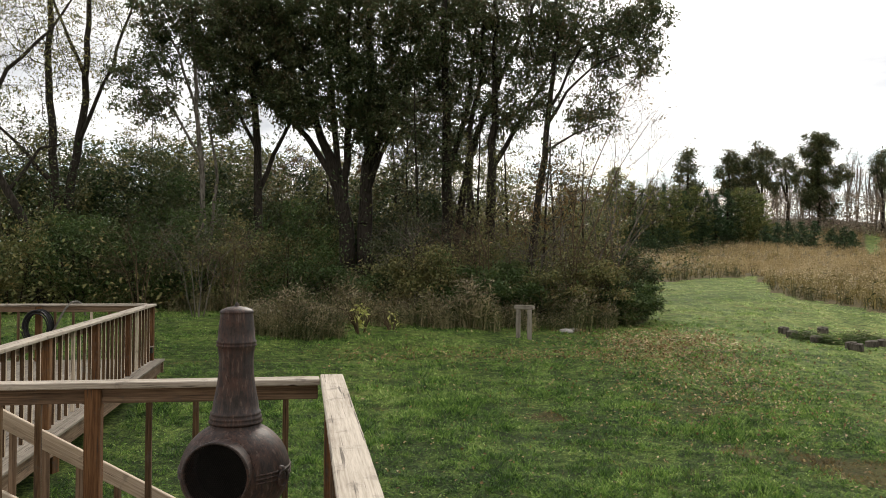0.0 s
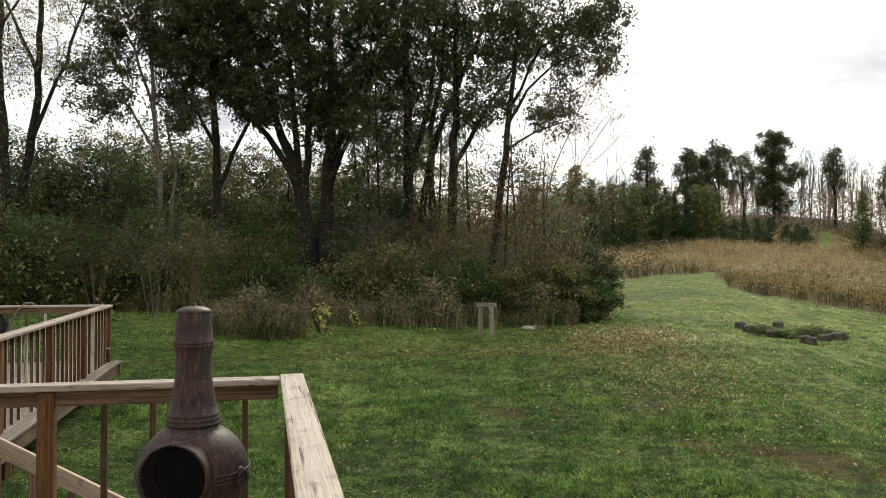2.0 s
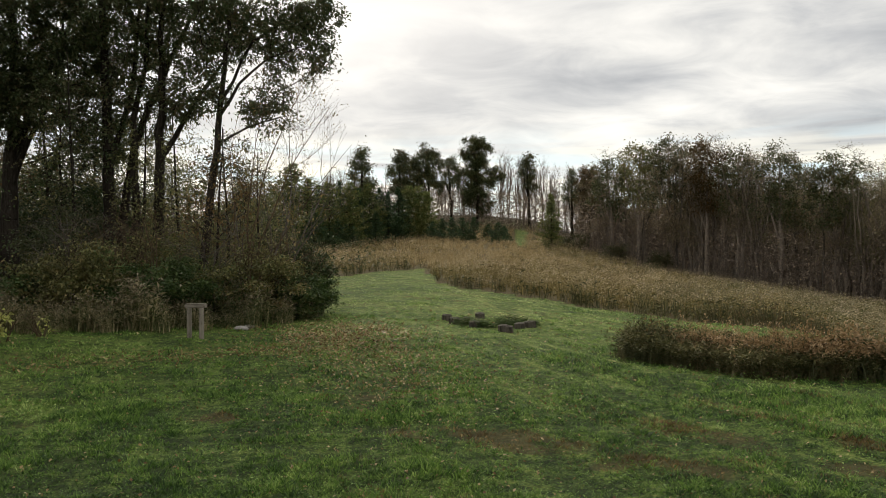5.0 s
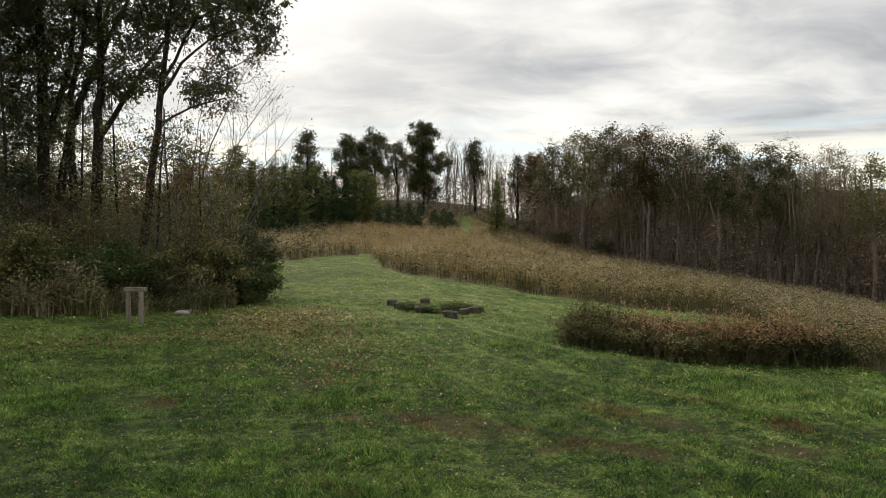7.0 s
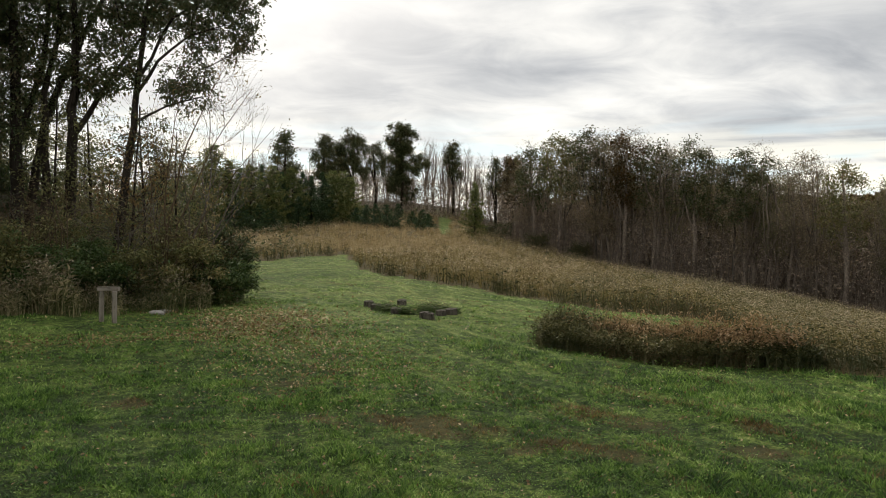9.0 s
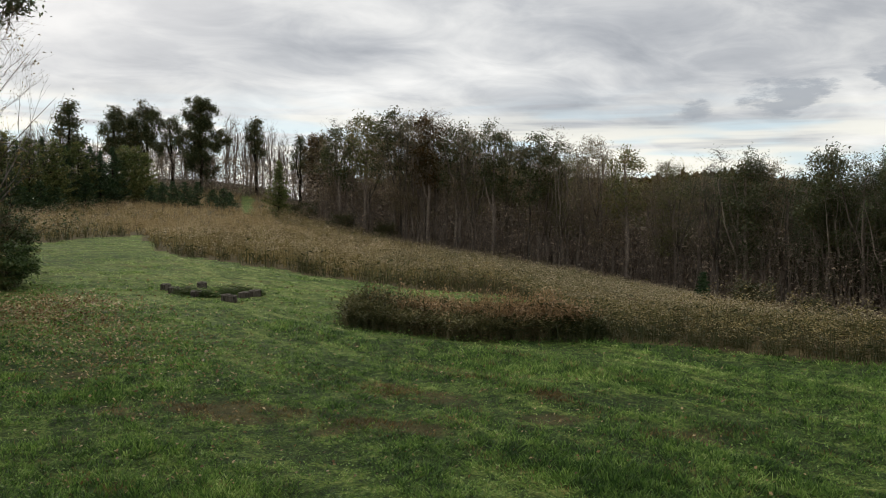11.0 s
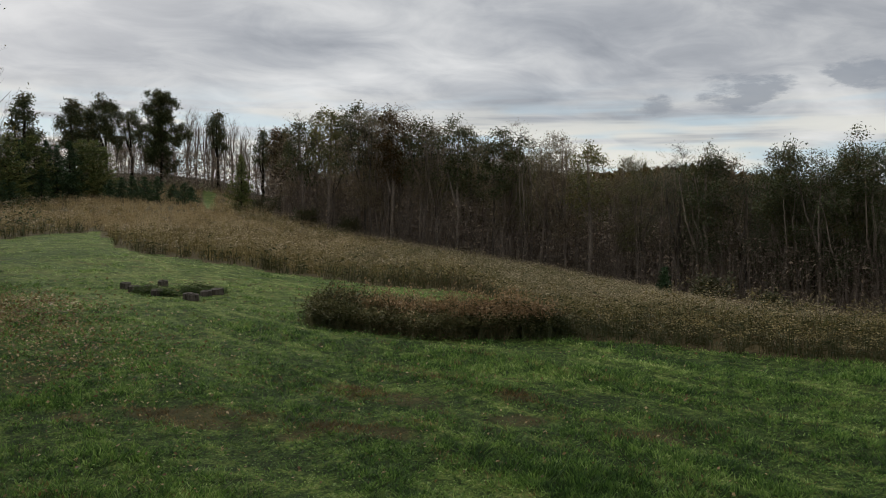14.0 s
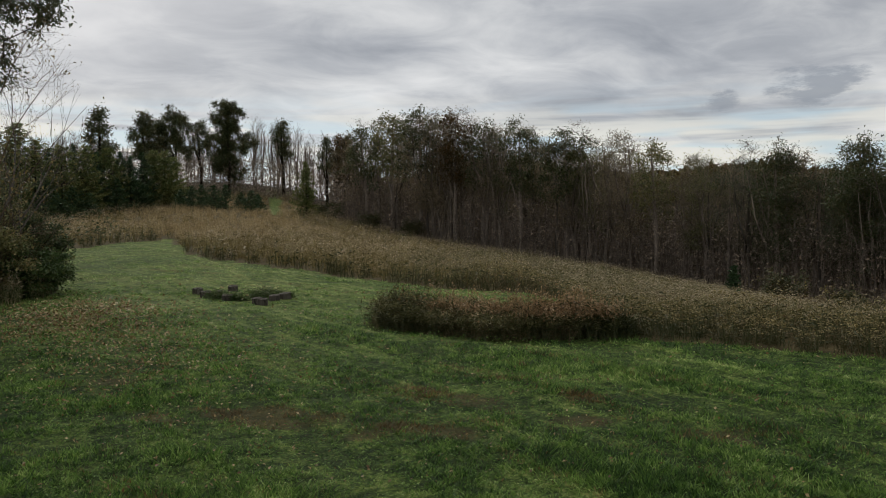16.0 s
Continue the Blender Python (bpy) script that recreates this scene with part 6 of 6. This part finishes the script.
def woodland():
    nrng = np.random.default_rng(9)
    protos = [wood_proto(700 + k, (3800, 4800, 5800, 700, 2400)[k], (110, 120, 130, 120, 110)[k], 0.0100, (0.21, 0.23, 0.25, 0.16, 0.18)[k], (0.32, 0.28, 0.24, 0.32, 0.36)[k]) for k in range(5)]
    n = 180
    az = nrng.uniform(12.5, 60, n)
    deep = nrng.uniform(0, 1, n) ** 1.6 * 26
    r = np.interp(az, WOOD_AZ, WOOD_R) + 1.5 + deep
    x, y = r * np.sin(np.radians(az)), r * np.cos(np.radians(az))
    pos = np.stack([x, y, land(x, y) - 0.1], 1)
    high = np.interp(az, [12, 17, 24, 28, 31, 34, 36, 40, 46, 52, 66], [13.8, 16.2, 15.8, 14.8, 13.4, 12.8, 12.0, 12.8, 13.2, 13.6, 13.6]) * nrng.uniform(0.80, 1.04, n) + deep * 0.02
    pick = np.where(nrng.uniform(0, 1, n) < np.interp(az, [22, 30, 37, 44], [0.2, 0.65, 0.6, 0.3]), 3 + nrng.integers(0, 2, n), nrng.integers(0, 3, n))
    yaw = nrng.uniform(0, 6.28, n)
    warm = az + nrng.normal(0, 9, n) < 33
    trunks = [[mesh_np("trunk", *q[0], bark, True) for q in protos] for bark in (M_WOOD_BARK, M_BARK_PALE)]
    crowns = [[mesh_np("crown", *q[1], leaf) for q in protos] for leaf in (M_LEAF_OLIVE, M_LEAF_WOOD, M_LEAF_DARK)]
    for k in range(n):
        label = "tall brown-leaved autumn tree at the woodland edge" if warm[k] else "tall dark olive-leaved tree in the woodland"
        one = thing("tree", label, "tree", Matrix.LocRotScale(Vector(pos[k]), Matrix.Rotation(yaw[k], 3, "Z"), Vector((high[k],) * 3)), "woodland trees")
        hang("trunk", trunks[int(k % 6 == 0)][pick[k]], one)
        hang("crown", crowns[1 if warm[k] else 2 if az[k] > 37 else 0][pick[k]], one)
    for k, (a, d, h, w, count, leaf, label) in enumerate([
            (13.4, 106, 13.4, 5.0, 3600, M_CREST, "olive-leaved tree at the corner of the wood"), (15.2, 102, 15.6, 5.6, 4200, M_LEAF_OLIVE, "tall olive-leaved tree at the woodland edge"), (17.2, 98, 16.4, 5.6, 4600, M_CREST, "tall dark green tree at the woodland edge"),
            (19.6, 93, 15.8, 5.2, 3600, M_LEAF_RUST, "rusty autumn tree at the woodland edge"), (21.6, 91, 14.8, 4.6, 3000, M_CREST, "dark green tree at the woodland edge"), (24.2, 88, 14.8, 5.4, 4400, M_CREST, "dark green tree at the woodland edge"),
            (27.4, 85, 14.2, 5.6, 5200, M_CREST, "leafy dark green tree at the woodland edge"), (33.4, 77, 13.0, 5.0, 2600, M_LEAF_OLIVE, "thin-crowned olive tree at the woodland edge"), (41.0, 69, 12.6, 5.0, 3200, M_CREST, "olive-crowned tree at the woodland edge"), (46.0, 65, 13.4, 5.6, 5200, M_CREST, "dark leafy tree at the woodland edge"), (50.0, 62, 13.6, 5.6, 5200, M_CREST, "dark leafy tree at the woodland edge")]):
        lobed_tree(a, d, h, w, int(count * (90 / d) ** 2), 0.45, 100, M_WOOD_BARK, leaf, 660 + k, label, 0.003 * d, "woodland trees")
    top = thing("woodland", "brown undergrowth and saplings between the woodland trees", "undergrowth", Matrix(), kind="stuff")
    # undergrowth along the wood's edge and in its depth
    m = 46000
    az = nrng.uniform(11, 66, m)
    r = np.interp(az, WOOD_AZ, WOOD_R) + nrng.uniform(0, 1, m) ** 1.5 * 30
    x, y = r * np.sin(np.radians(az)), r * np.cos(np.radians(az))
    h = nrng.uniform(0, 1, m) ** 1.2 * 6.0
    pts = np.stack([x, y, land(x, y) + h], 1)
    hang("undergrowth", mesh_np("undergrowth", *leaves(pts, 0.25, nrng, 0.1, 0.7), M_BRUSH), top)["kind"] = "stuff"
    m = 26000
    az = nrng.uniform(11, 66, m)
    r = np.interp(az, WOOD_AZ, WOOD_R) + nrng.uniform(9, 40, m)
    x, y = r * np.sin(np.radians(az)), r * np.cos(np.radians(az))
    pts = np.stack([x, y, land(x, y) + nrng.uniform(0, 1, m) ** 1.35 * np.interp(az, [11, 30, 45], [7.0, 7.0, 8.5])], 1)
    hang("deep_brush", mesh_np("deep_brush", *leaves(pts, 0.75, nrng, 0.1, 0.7), M_BRUSH), top)["kind"] = "stuff"
    m = 5200
    az = nrng.uniform(11.5, 60, m)
    r = np.interp(az, WOOD_AZ, WOOD_R) + nrng.uniform(0, 1, m) ** 1.4 * 26
    x, y = r * np.sin(np.radians(az)), r * np.cos(np.radians(az))
    z = land(x, y)
    h = nrng.uniform(2.5, 9.5, m)
    rows = np.stack([x, y, z, x + nrng.normal(0, 0.8, m), y + nrng.normal(0, 0.8, m), z + h, 0.0034 * h, 0 * h], 1)
    hang("saplings", mesh_np("saplings", *slivers(rows), M_WOOD_BARK), top)["kind"] = "stuff"


woodland()


def bare_row():
    """Leafless trees along the crest between the leafy ones."""
    nrng = np.random.default_rng(15)
    protos = [wood_proto(740 + k, 0, 60, 0.02, 0.13, 0.34)[0] for k in range(3)]
    n = 140
    az = nrng.uniform(-13, 13, n)
    r = nrng.uniform(128, 146, n)
    x, y = r * np.sin(np.radians(az)), r * np.cos(np.radians(az))
    pos = np.stack([x, y, land(x, y) - 0.1], 1)
    pick = nrng.integers(0, 3, n)
    high = nrng.uniform(6.5, 11.0, n) * np.where(az > 5.5, 1.12, 0.9)
    got = [scatter(protos[k], pos[pick == k], nrng.uniform(0, 6.28, (pick == k).sum()), high[pick == k]) for k in range(3)]
    top = thing("bare_trees", "thin row of leafless trees along the crest", "woodland", Matrix(), kind="stuff")
    hang("trunks", mesh_np("trunks", *join(got), M_WOOD_BARK, True), top)["kind"] = "stuff"
    m = 44000
    az = nrng.uniform(-16, 13, m)
    r = nrng.uniform(122, 138, m)
    x, y = r * np.sin(np.radians(az)), r * np.cos(np.radians(az))
    pts = np.stack([x, y, land(x, y) + nrng.uniform(0, 1, m) ** 1.5 * 5.2], 1)
    hang("undergrowth", mesh_np("undergrowth", *leaves(pts, 0.27, nrng, 0.1, 0.7), M_BRUSH), top)["kind"] = "stuff"


bare_row()


def far_ridge():
    nrng = np.random.default_rng(21)
    m = 9000
    az = nrng.uniform(14, 75, m)
    r = nrng.uniform(420, 760, m)
    x, y = r * np.sin(np.radians(az)), r * np.cos(np.radians(az))
    pts = np.stack([x, y, land(x, y) + nrng.uniform(0, 5, m)], 1)
    ob = tagged(new("ridge_trees", mesh_np("ridge_trees", *leaves(pts, 6.0, nrng, -0.6, 0.8), M_LEAF_RUST)), "distant wooded ridge in autumn brown", "woodland", kind="stuff")


far_ridge()

sap = spot(38.4, 50)
conifer_at(sap, 1.9, 0.8, M_NEEDLE, 590, "lone slim evergreen sapling in the rough field", "spruce_tree", group="field saplings")
for k, (az, r, w, h) in enumerate([(41.5, 57, 3.2, 2.0), (45.0, 54, 2.6, 1.7), (46.3, 53, 2.2, 1.5), (13.6, 102, 3.5, 2.2), (16.5, 96, 3.0, 2.0), (10.8, 108, 4.0, 2.4)]):
    bush_at(spot(az, r), w, h, M_HEDGE, 620 + k, "grey-olive shrub at the edge of the wood", 1500, 0.2, group="wood edge shrubs")


# ---- grass, weeds and field ----
def blade_proto(bend, wide=0.05):
    w = wide
    v = np.array([[-w, 0, 0], [w, 0, 0], [-w * 0.75, bend * 0.25, 0.5], [w * 0.75, bend * 0.25, 0.5], [0, bend, 0.95]])
    return v, np.array([[0, 1, 3], [0, 3, 2], [2, 3, 4]])


def lawn_grass():
    nrng = np.random.default_rng(31)
    x, y, az, r = (np.concatenate(q) for q in zip(polar(nrng, 34000, -62, 60, 4.4, 13), polar(nrng, 56000, -62, 60, 10, 64)))
    b = (x + 2.39) * -0.864 + (y - 4.33) * -0.503
    a = (x + 2.39) * 0.503 + (y - 4.33) * -0.864
    under = ((b > -0.06) & (a > -0.12)) | ((b > 2.45) & (a > -8.85))
    keep = ~in_field(x, y, az, r) & ~in_hedge(x, y, az, r) & ~in_thicket(x, y - 0.8) & ~under & ~((az < -8) & (r > 34))
    x, y, r = x[keep], y[keep], r[keep]
    lush = tussock(x, y)
    dry = nrng.uniform(0.1, 1, len(x)) < worn_amount(x, y)
    near = r < 8
    tri = (np.array([[-0.06, 0, 0], [0.06, 0, 0], [0, 0.3, 1.0]]), np.array([[0, 1, 2]]))
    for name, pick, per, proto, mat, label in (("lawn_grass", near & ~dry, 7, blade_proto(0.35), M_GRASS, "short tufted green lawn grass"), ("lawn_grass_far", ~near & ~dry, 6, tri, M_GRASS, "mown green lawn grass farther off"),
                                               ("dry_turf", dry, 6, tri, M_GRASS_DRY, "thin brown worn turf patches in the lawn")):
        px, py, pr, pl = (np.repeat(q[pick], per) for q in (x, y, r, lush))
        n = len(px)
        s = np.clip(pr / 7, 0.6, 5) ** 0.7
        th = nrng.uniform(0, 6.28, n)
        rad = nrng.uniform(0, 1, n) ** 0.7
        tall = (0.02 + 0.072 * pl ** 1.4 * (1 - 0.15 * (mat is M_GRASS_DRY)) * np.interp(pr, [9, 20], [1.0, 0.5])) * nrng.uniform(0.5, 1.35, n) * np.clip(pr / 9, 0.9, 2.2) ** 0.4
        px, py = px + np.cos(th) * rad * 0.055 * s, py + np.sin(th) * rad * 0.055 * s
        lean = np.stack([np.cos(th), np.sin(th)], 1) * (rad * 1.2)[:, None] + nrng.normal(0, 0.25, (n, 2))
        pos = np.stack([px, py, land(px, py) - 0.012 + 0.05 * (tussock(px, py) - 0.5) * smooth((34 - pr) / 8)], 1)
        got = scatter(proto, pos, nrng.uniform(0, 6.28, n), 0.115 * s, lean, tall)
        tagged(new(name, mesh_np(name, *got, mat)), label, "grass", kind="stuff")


lawn_grass()


def lawn_herbs():
    """Clover, plantain and bent blades lying between the grass."""
    nrng = np.random.default_rng(33)
    x, y, az, r = polar(nrng, 60000, -60, 58, 4.2, 20)
    b = (x + 2.39) * -0.864 + (y - 4.33) * -0.503
    a = (x + 2.39) * 0.503 + (y - 4.33) * -0.864
    ok = ~in_field(x, y, az, r) & ~in_hedge(x, y, az, r) & ~in_thicket(x, y - 0.8) & ~(((b > -0.06) & (a > -0.12)) | ((b > 2.45) & (a > -8.85))) & ~((az < -8) & (r > 34))
    ok &= nrng.uniform(0, 1, len(x)) > worn_amount(x, y) * 0.7
    x, y, r = x[ok], y[ok], r[ok]
    pts = np.stack([x, y, land(x, y) + nrng.uniform(0.02, 0.085, len(x))], 1)
    size = 0.028 * np.clip(r / 7, 0.7, 2.2) ** 0.6
    tagged(new("lawn_herbs", mesh_np("lawn_herbs", *leaves(pts, size, nrng, -0.1, 0.5, 0.08), M_GRASS)), "small clover and herb leaves in the lawn", "grass", kind="stuff")


lawn_herbs()


def weed_proto(seed, stalks, leafy, head, head_size=0.07):
    """A clump of dry stalks one metre high with narrow leaves and drooping heads."""
    rng, nrng = random.Random(seed), np.random.default_rng(seed)
    body, tops = [], []
    for _ in range(stalks):
        a, o = rng.uniform(0, 6.28), rng.uniform(0, 0.16)
        p = np.array([o * math.cos(a), o * math.sin(a), 0])
        h = rng.uniform(0.65, 1.05)
        q = p + np.array([rng.gauss(0, 0.10), rng.gauss(0, 0.10), h])
        side = np.array([math.cos(a + 1.3), math.sin(a + 1.3), 0]) * 0.011
        body.append((np.array([p - side, p + side, q]), np.array([[0, 1, 2]])))
        k = np.repeat(nrng.uniform(0.15, 0.85, leafy)[:, None], 3, 1)
        body.append(leaves(p + (q - p) * k, 0.18, nrng, -0.2, 0.16))
        if head:
            hp = q + nrng.normal(0, 1, (head, 3)) * np.array([0.05, 0.05, 0.06])
            tops.append(leaves(hp, head_size, nrng, -0.3, 0.5))
    return join(body), join(tops) if tops else None


def lay(name, protos, x, y, size, seed, mats, label, category="weeds", tall=None):
    nrng = np.random.default_rng(seed)
    n = len(x)
    tall = size if tall is None else tall
    pos = np.stack([x, y, land(x, y) - 0.03], 1)
    pick, yaw = nrng.integers(0, len(protos), n), nrng.uniform(0, 6.28, n)
    lean = nrng.normal(0.03, 0.12, (n, 2))
    top = thing(name, label, category, Matrix(), kind="stuff")
    for which, part_name in ((0, "stalks"), (1, "seed_heads")):
        got = [scatter(protos[k][which], pos[pick == k], yaw[pick == k], size[pick == k], lean[pick == k], tall[pick == k]) for k in range(len(protos)) if protos[k][which] is not None]
        if got:
            hang(part_name, mesh_np(part_name, *join(got), mats[which]), top)["kind"] = "stuff"


def rough_field():
    nrng = np.random.default_rng(41)
    n = 25000
    x, y, az, r = polar(nrng, n, -9.5, 64, 12, 125)
    ok = in_field(x, y, az, r)
    x, y, az, r = x[ok], y[ok], az[ok], r[ok]
    n = len(x)
    mottle = wobble(x, y, 0.15) + 0.6 * wobble(y, x, 0.45)
    gold = np.exp(-((az - 3.5) / 6.5) ** 2) * smooth((r - 48) / 16) + 0.3 * mottle * (az < 12) > 0.5
    olive = ~gold & (smooth((az - 8) / 22) * 1.15 + 0.3 * mottle + nrng.normal(0, 0.12, n) > 0.5)
    wide = np.clip((r / 24) ** 0.55, 0.8, 2.2) * nrng.uniform(0.8, 1.25, n)
    front = r - np.interp(az, FIELD_AZ, FIELD_R)
    tall = np.where(gold, 0.85, np.interp(az, [12, 24, 31, 40, 50], [0.95, 0.78, 0.55, 0.44, 0.38]) + 0.16 * (r < 17.5) * (az > 31) + 0.04 * smooth((r - 30) / 25) * (az > 24)) * nrng.uniform(0.45, 1.3, n) * (1 + 0.18 * wobble(x, y, 0.3)) * (1 + 0.25 * (front < 1.2) * (az < 24))
    weeds = [weed_proto(800 + k, 4, 1, 3) for k in range(3)]
    straw = [weed_proto(820 + k, 8, 1, 0) for k in range(3)]
    # front rows take the dark weed colour in place of the stalks' self-shadow
    dark = (front < np.where(az > 22, 3.2, 1.6) + nrng.normal(0, 0.5, n))
    tan, olive, gold = ~gold & ~olive & ~dark, olive & ~dark, gold & ~dark
    lay("field_edge_weeds", weeds, x[dark], y[dark], wide[dark], 45, (M_HEDGE, M_WEED), "weed stalks along the mown edge of the field, coloured dark for their self-shadow", tall=tall[dark])
    lay("field_weeds", weeds, x[tan], y[tan], wide[tan], 42, (M_WEED, M_FLUFF), "tall dry goldenrod weeds covering the rough field", tall=tall[tan])
    lay("field_weeds_olive", weeds, x[olive], y[olive], wide[olive], 44, (M_WEED_OLIVE, M_FLUFF_OLIVE), "olive-brown withered weeds in the lower field", tall=tall[olive])
    lay("field_grass", straw, x[gold], y[gold], wide[gold], 43, (M_STRAW, M_STRAW), "golden straw-coloured tall field grass", "grass", tall=tall[gold])


M_WEED_OLIVE = leaf_material("olive_dry_weeds", [(0.12, (0.057, 0.062, 0.022)), (0.4, (0.124, 0.124, 0.047)), (0.65, (0.204, 0.186, 0.077)), (0.9, (0.322, 0.278, 0.130))], 0.25)
M_FLUFF_OLIVE = leaf_material("olive_seed_heads", [(0.15, (0.147, 0.121, 0.062)), (0.5, (0.298, 0.244, 0.134)), (0.85, (0.537, 0.439, 0.274))], 0.3)
rough_field()


def weed_strips():
    nrng = np.random.default_rng(51)
    n = 60000
    x, y, az, r = polar(nrng, n, 12.6, 32, 13.8, 20.5)
    jx, jy = nrng.normal(0, 0.16, n), nrng.normal(0, 0.16, n)
    ok = in_hedge(x + jx, y + jy, np.degrees(np.arctan2(x + jx, y + jy)), np.hypot(x + jx, y + jy))
    hx, hy, haz = x[ok][:5400], y[ok][:5400], az[ok][:5400]
    n = len(hx)
    end = np.interp(haz, [13, 15.5, 18, 31], [1.08, 1.05, 0.92, 0.9])
    size = nrng.uniform(0.42, 0.72, n)
    tall = (0.45 + 0.06 * wobble(hx, hy, 0.8)) * end * nrng.uniform(0.5, 1.25, n) ** 0.6 * np.where(nrng.uniform(0, 1, n) > 0.93, 1.5, 1.0)
    protos = [weed_proto(840 + k, 4, 2, 3, 0.10) for k in range(3)]
    pink = (smooth((haz - 15.5) / 5) + 0.4 * wobble(hx, hy, 0.9) + nrng.normal(0, 0.2, n) > 0.66) & (tall > 0.45)
    lay("weed_bank", protos, hx[~pink], hy[~pink], size[~pink], 52, (M_HEDGE, M_WEED_OLIVE), "dense bank of dark olive and brown weed stalks", tall=tall[~pink])
    lay("weed_bank_tops", protos, hx[pink], hy[pink], size[pink], 57, (M_HEDGE, M_FLUFF_RED), "weeds with pinkish-tan seed heads in the dark bank", tall=tall[pink] * 1.08)
    # thin grass stalks between the bank and the field
    deep = r - np.interp(az, HEDGE_AZ, HEDGE_R)
    ok = (deep > 1.3) & (deep < 5.0) & (az > 15.5) & (az < 30) & (wobble(x, y, 0.5) > -0.5)
    sx, sy = x[ok][:1500], y[ok][:1500]
    size = nrng.uniform(0.3, 0.6, len(sx))
    lay("grass_stalks", [weed_proto(850 + k, 4, 1, 0) for k in range(3)], sx, sy, size, 56, (M_WEED_GREEN, M_WEED_GREEN), "loose tall green-tan grass stalks behind the weed bank", "grass", tall=size * nrng.uniform(0.6, 1.2, len(sx)))
    # the foot of the thicket
    n = 20000
    x, y, az, r = polar(nrng, n, -56, -6.5, 20, 34)
    edge = np.interp(x, THICKET_X, THICKET_Y) + 0.5 * wobble(x, y)
    ok = (y > edge - 1.7) & (y < edge + 1.6) & (x < -3.2)
    x, y = x[ok][:1900], y[ok][:1900]
    size = nrng.uniform(0.6, 1.45, len(x)) * np.clip(0.75 + 0.35 * wobble(x, y, 0.8), 0.35, 1.3)
    protos = [weed_proto(860 + k, 6, 2, 2) for k in range(3)]
    lay("thicket_weeds", protos, x, y, size, 53, (M_WEED_GREEN, M_FLUFF_DULL), "rank grey-green and brown weeds at the thicket foot", tall=size * 0.85)
    # a clump of tall stalks standing out into the lawn
    a = nrng.uniform(0, 6.28, 420)
    d = nrng.uniform(0, 1, 420) ** 0.5
    c = spot(-31.3, 19.5)
    x, y = c.x + d * np.cos(a) * 1.25, c.y + d * np.sin(a) * 0.9
    size = nrng.uniform(0.55, 1.2, 420) * (1.1 - 0.55 * d)
    lay("weed_clump", protos, x, y, size, 54, (M_WEED_GREEN, M_FLUFF_DULL), "clump of tall dry weeds standing in the lawn", tall=size * 1.0)
    # the planted middle of the garden bed
    c = spot(5.6, 23.4)
    a, d = nrng.uniform(0, 6.28, 260), nrng.uniform(0, 1, 260) ** 0.5
    x, y = c.x + d * np.cos(a) * 1.35, c.y + d * np.sin(a) * 0.75
    size = nrng.uniform(0.25, 0.75, 260) * np.clip(0.7 + 0.6 * wobble(x, y, 2.0), 0.1, 1.2)
    lay("bed_weeds", [weed_proto(870 + k, 4, 7, 1) for k in range(2)], x, y, size, 55, (M_LEAF_GREEN, M_FLUFF_DULL), "low dark green and withered plants in the garden bed", tall=size * 0.4)


M_FLUFF_RED = leaf_material("reddish_seed_heads", [(0.15, (0.160, 0.099, 0.045)), (0.5, (0.337, 0.223, 0.110)), (0.85, (0.524, 0.377, 0.213))], 0.3)
M_FLUFF_DULL = leaf_material("dull_seed_heads", [(0.15, (0.11, 0.09, 0.05)), (0.5, (0.21, 0.17, 0.10)), (0.85, (0.36, 0.31, 0.21))], 0.3)
M_WEED_GREEN = leaf_material("grey_green_weeds", [(0.2, (0.048, 0.064, 0.022)), (0.42, (0.112, 0.128, 0.048)), (0.57, (0.216, 0.200, 0.092)), (0.76, (0.432, 0.360, 0.216))], 0.25)
weed_strips()


def fallen_leaves():
    nrng = np.random.default_rng(61)
    s = nrng.uniform(0, 1, 5200) ** 1.9
    x1, y1 = -2.2 + s * 2.6 + nrng.normal(0, 1.1, 5200), 21.8 - s * 11.5 + nrng.normal(0, 1.5, 5200)
    s = nrng.uniform(0, 1, 900)
    x1, y1 = np.concatenate([x1, -7.5 + s * 5.5 + nrng.normal(0, 0.5, 900)]), np.concatenate([y1, 14.2 + s * 4.2 + nrng.normal(0, 0.7, 900)])
    x2, y2, _, _ = polar(nrng, 2400, -50, 45, 6.5, 28)
    x, y = np.concatenate([x1, x2]), np.concatenate([y1, y2])
    az, r = np.degrees(np.arctan2(x, y)), np.hypot(x, y)
    b = (x + 2.39) * -0.864 + (y - 4.33) * -0.503
    ok = ~in_thicket(x, y) & ~in_field(x, y, az, r) & ~in_hedge(x, y, az, r) & (b < -0.1) & (r > 4.5)
    x, y = x[ok], y[ok]
    pts = np.stack([x, y, land(x, y) + nrng.uniform(0.03, 0.08, len(x))], 1)
    tagged(new("fallen_leaves", mesh_np("fallen_leaves", *leaves(pts, 0.018 + 0.0023 * np.hypot(x, y), nrng, 0.0, 0.7, 0.1), M_FALLEN)), "scattered pale brown fallen leaves on the lawn", "leaves", kind="stuff")


fallen_leaves()
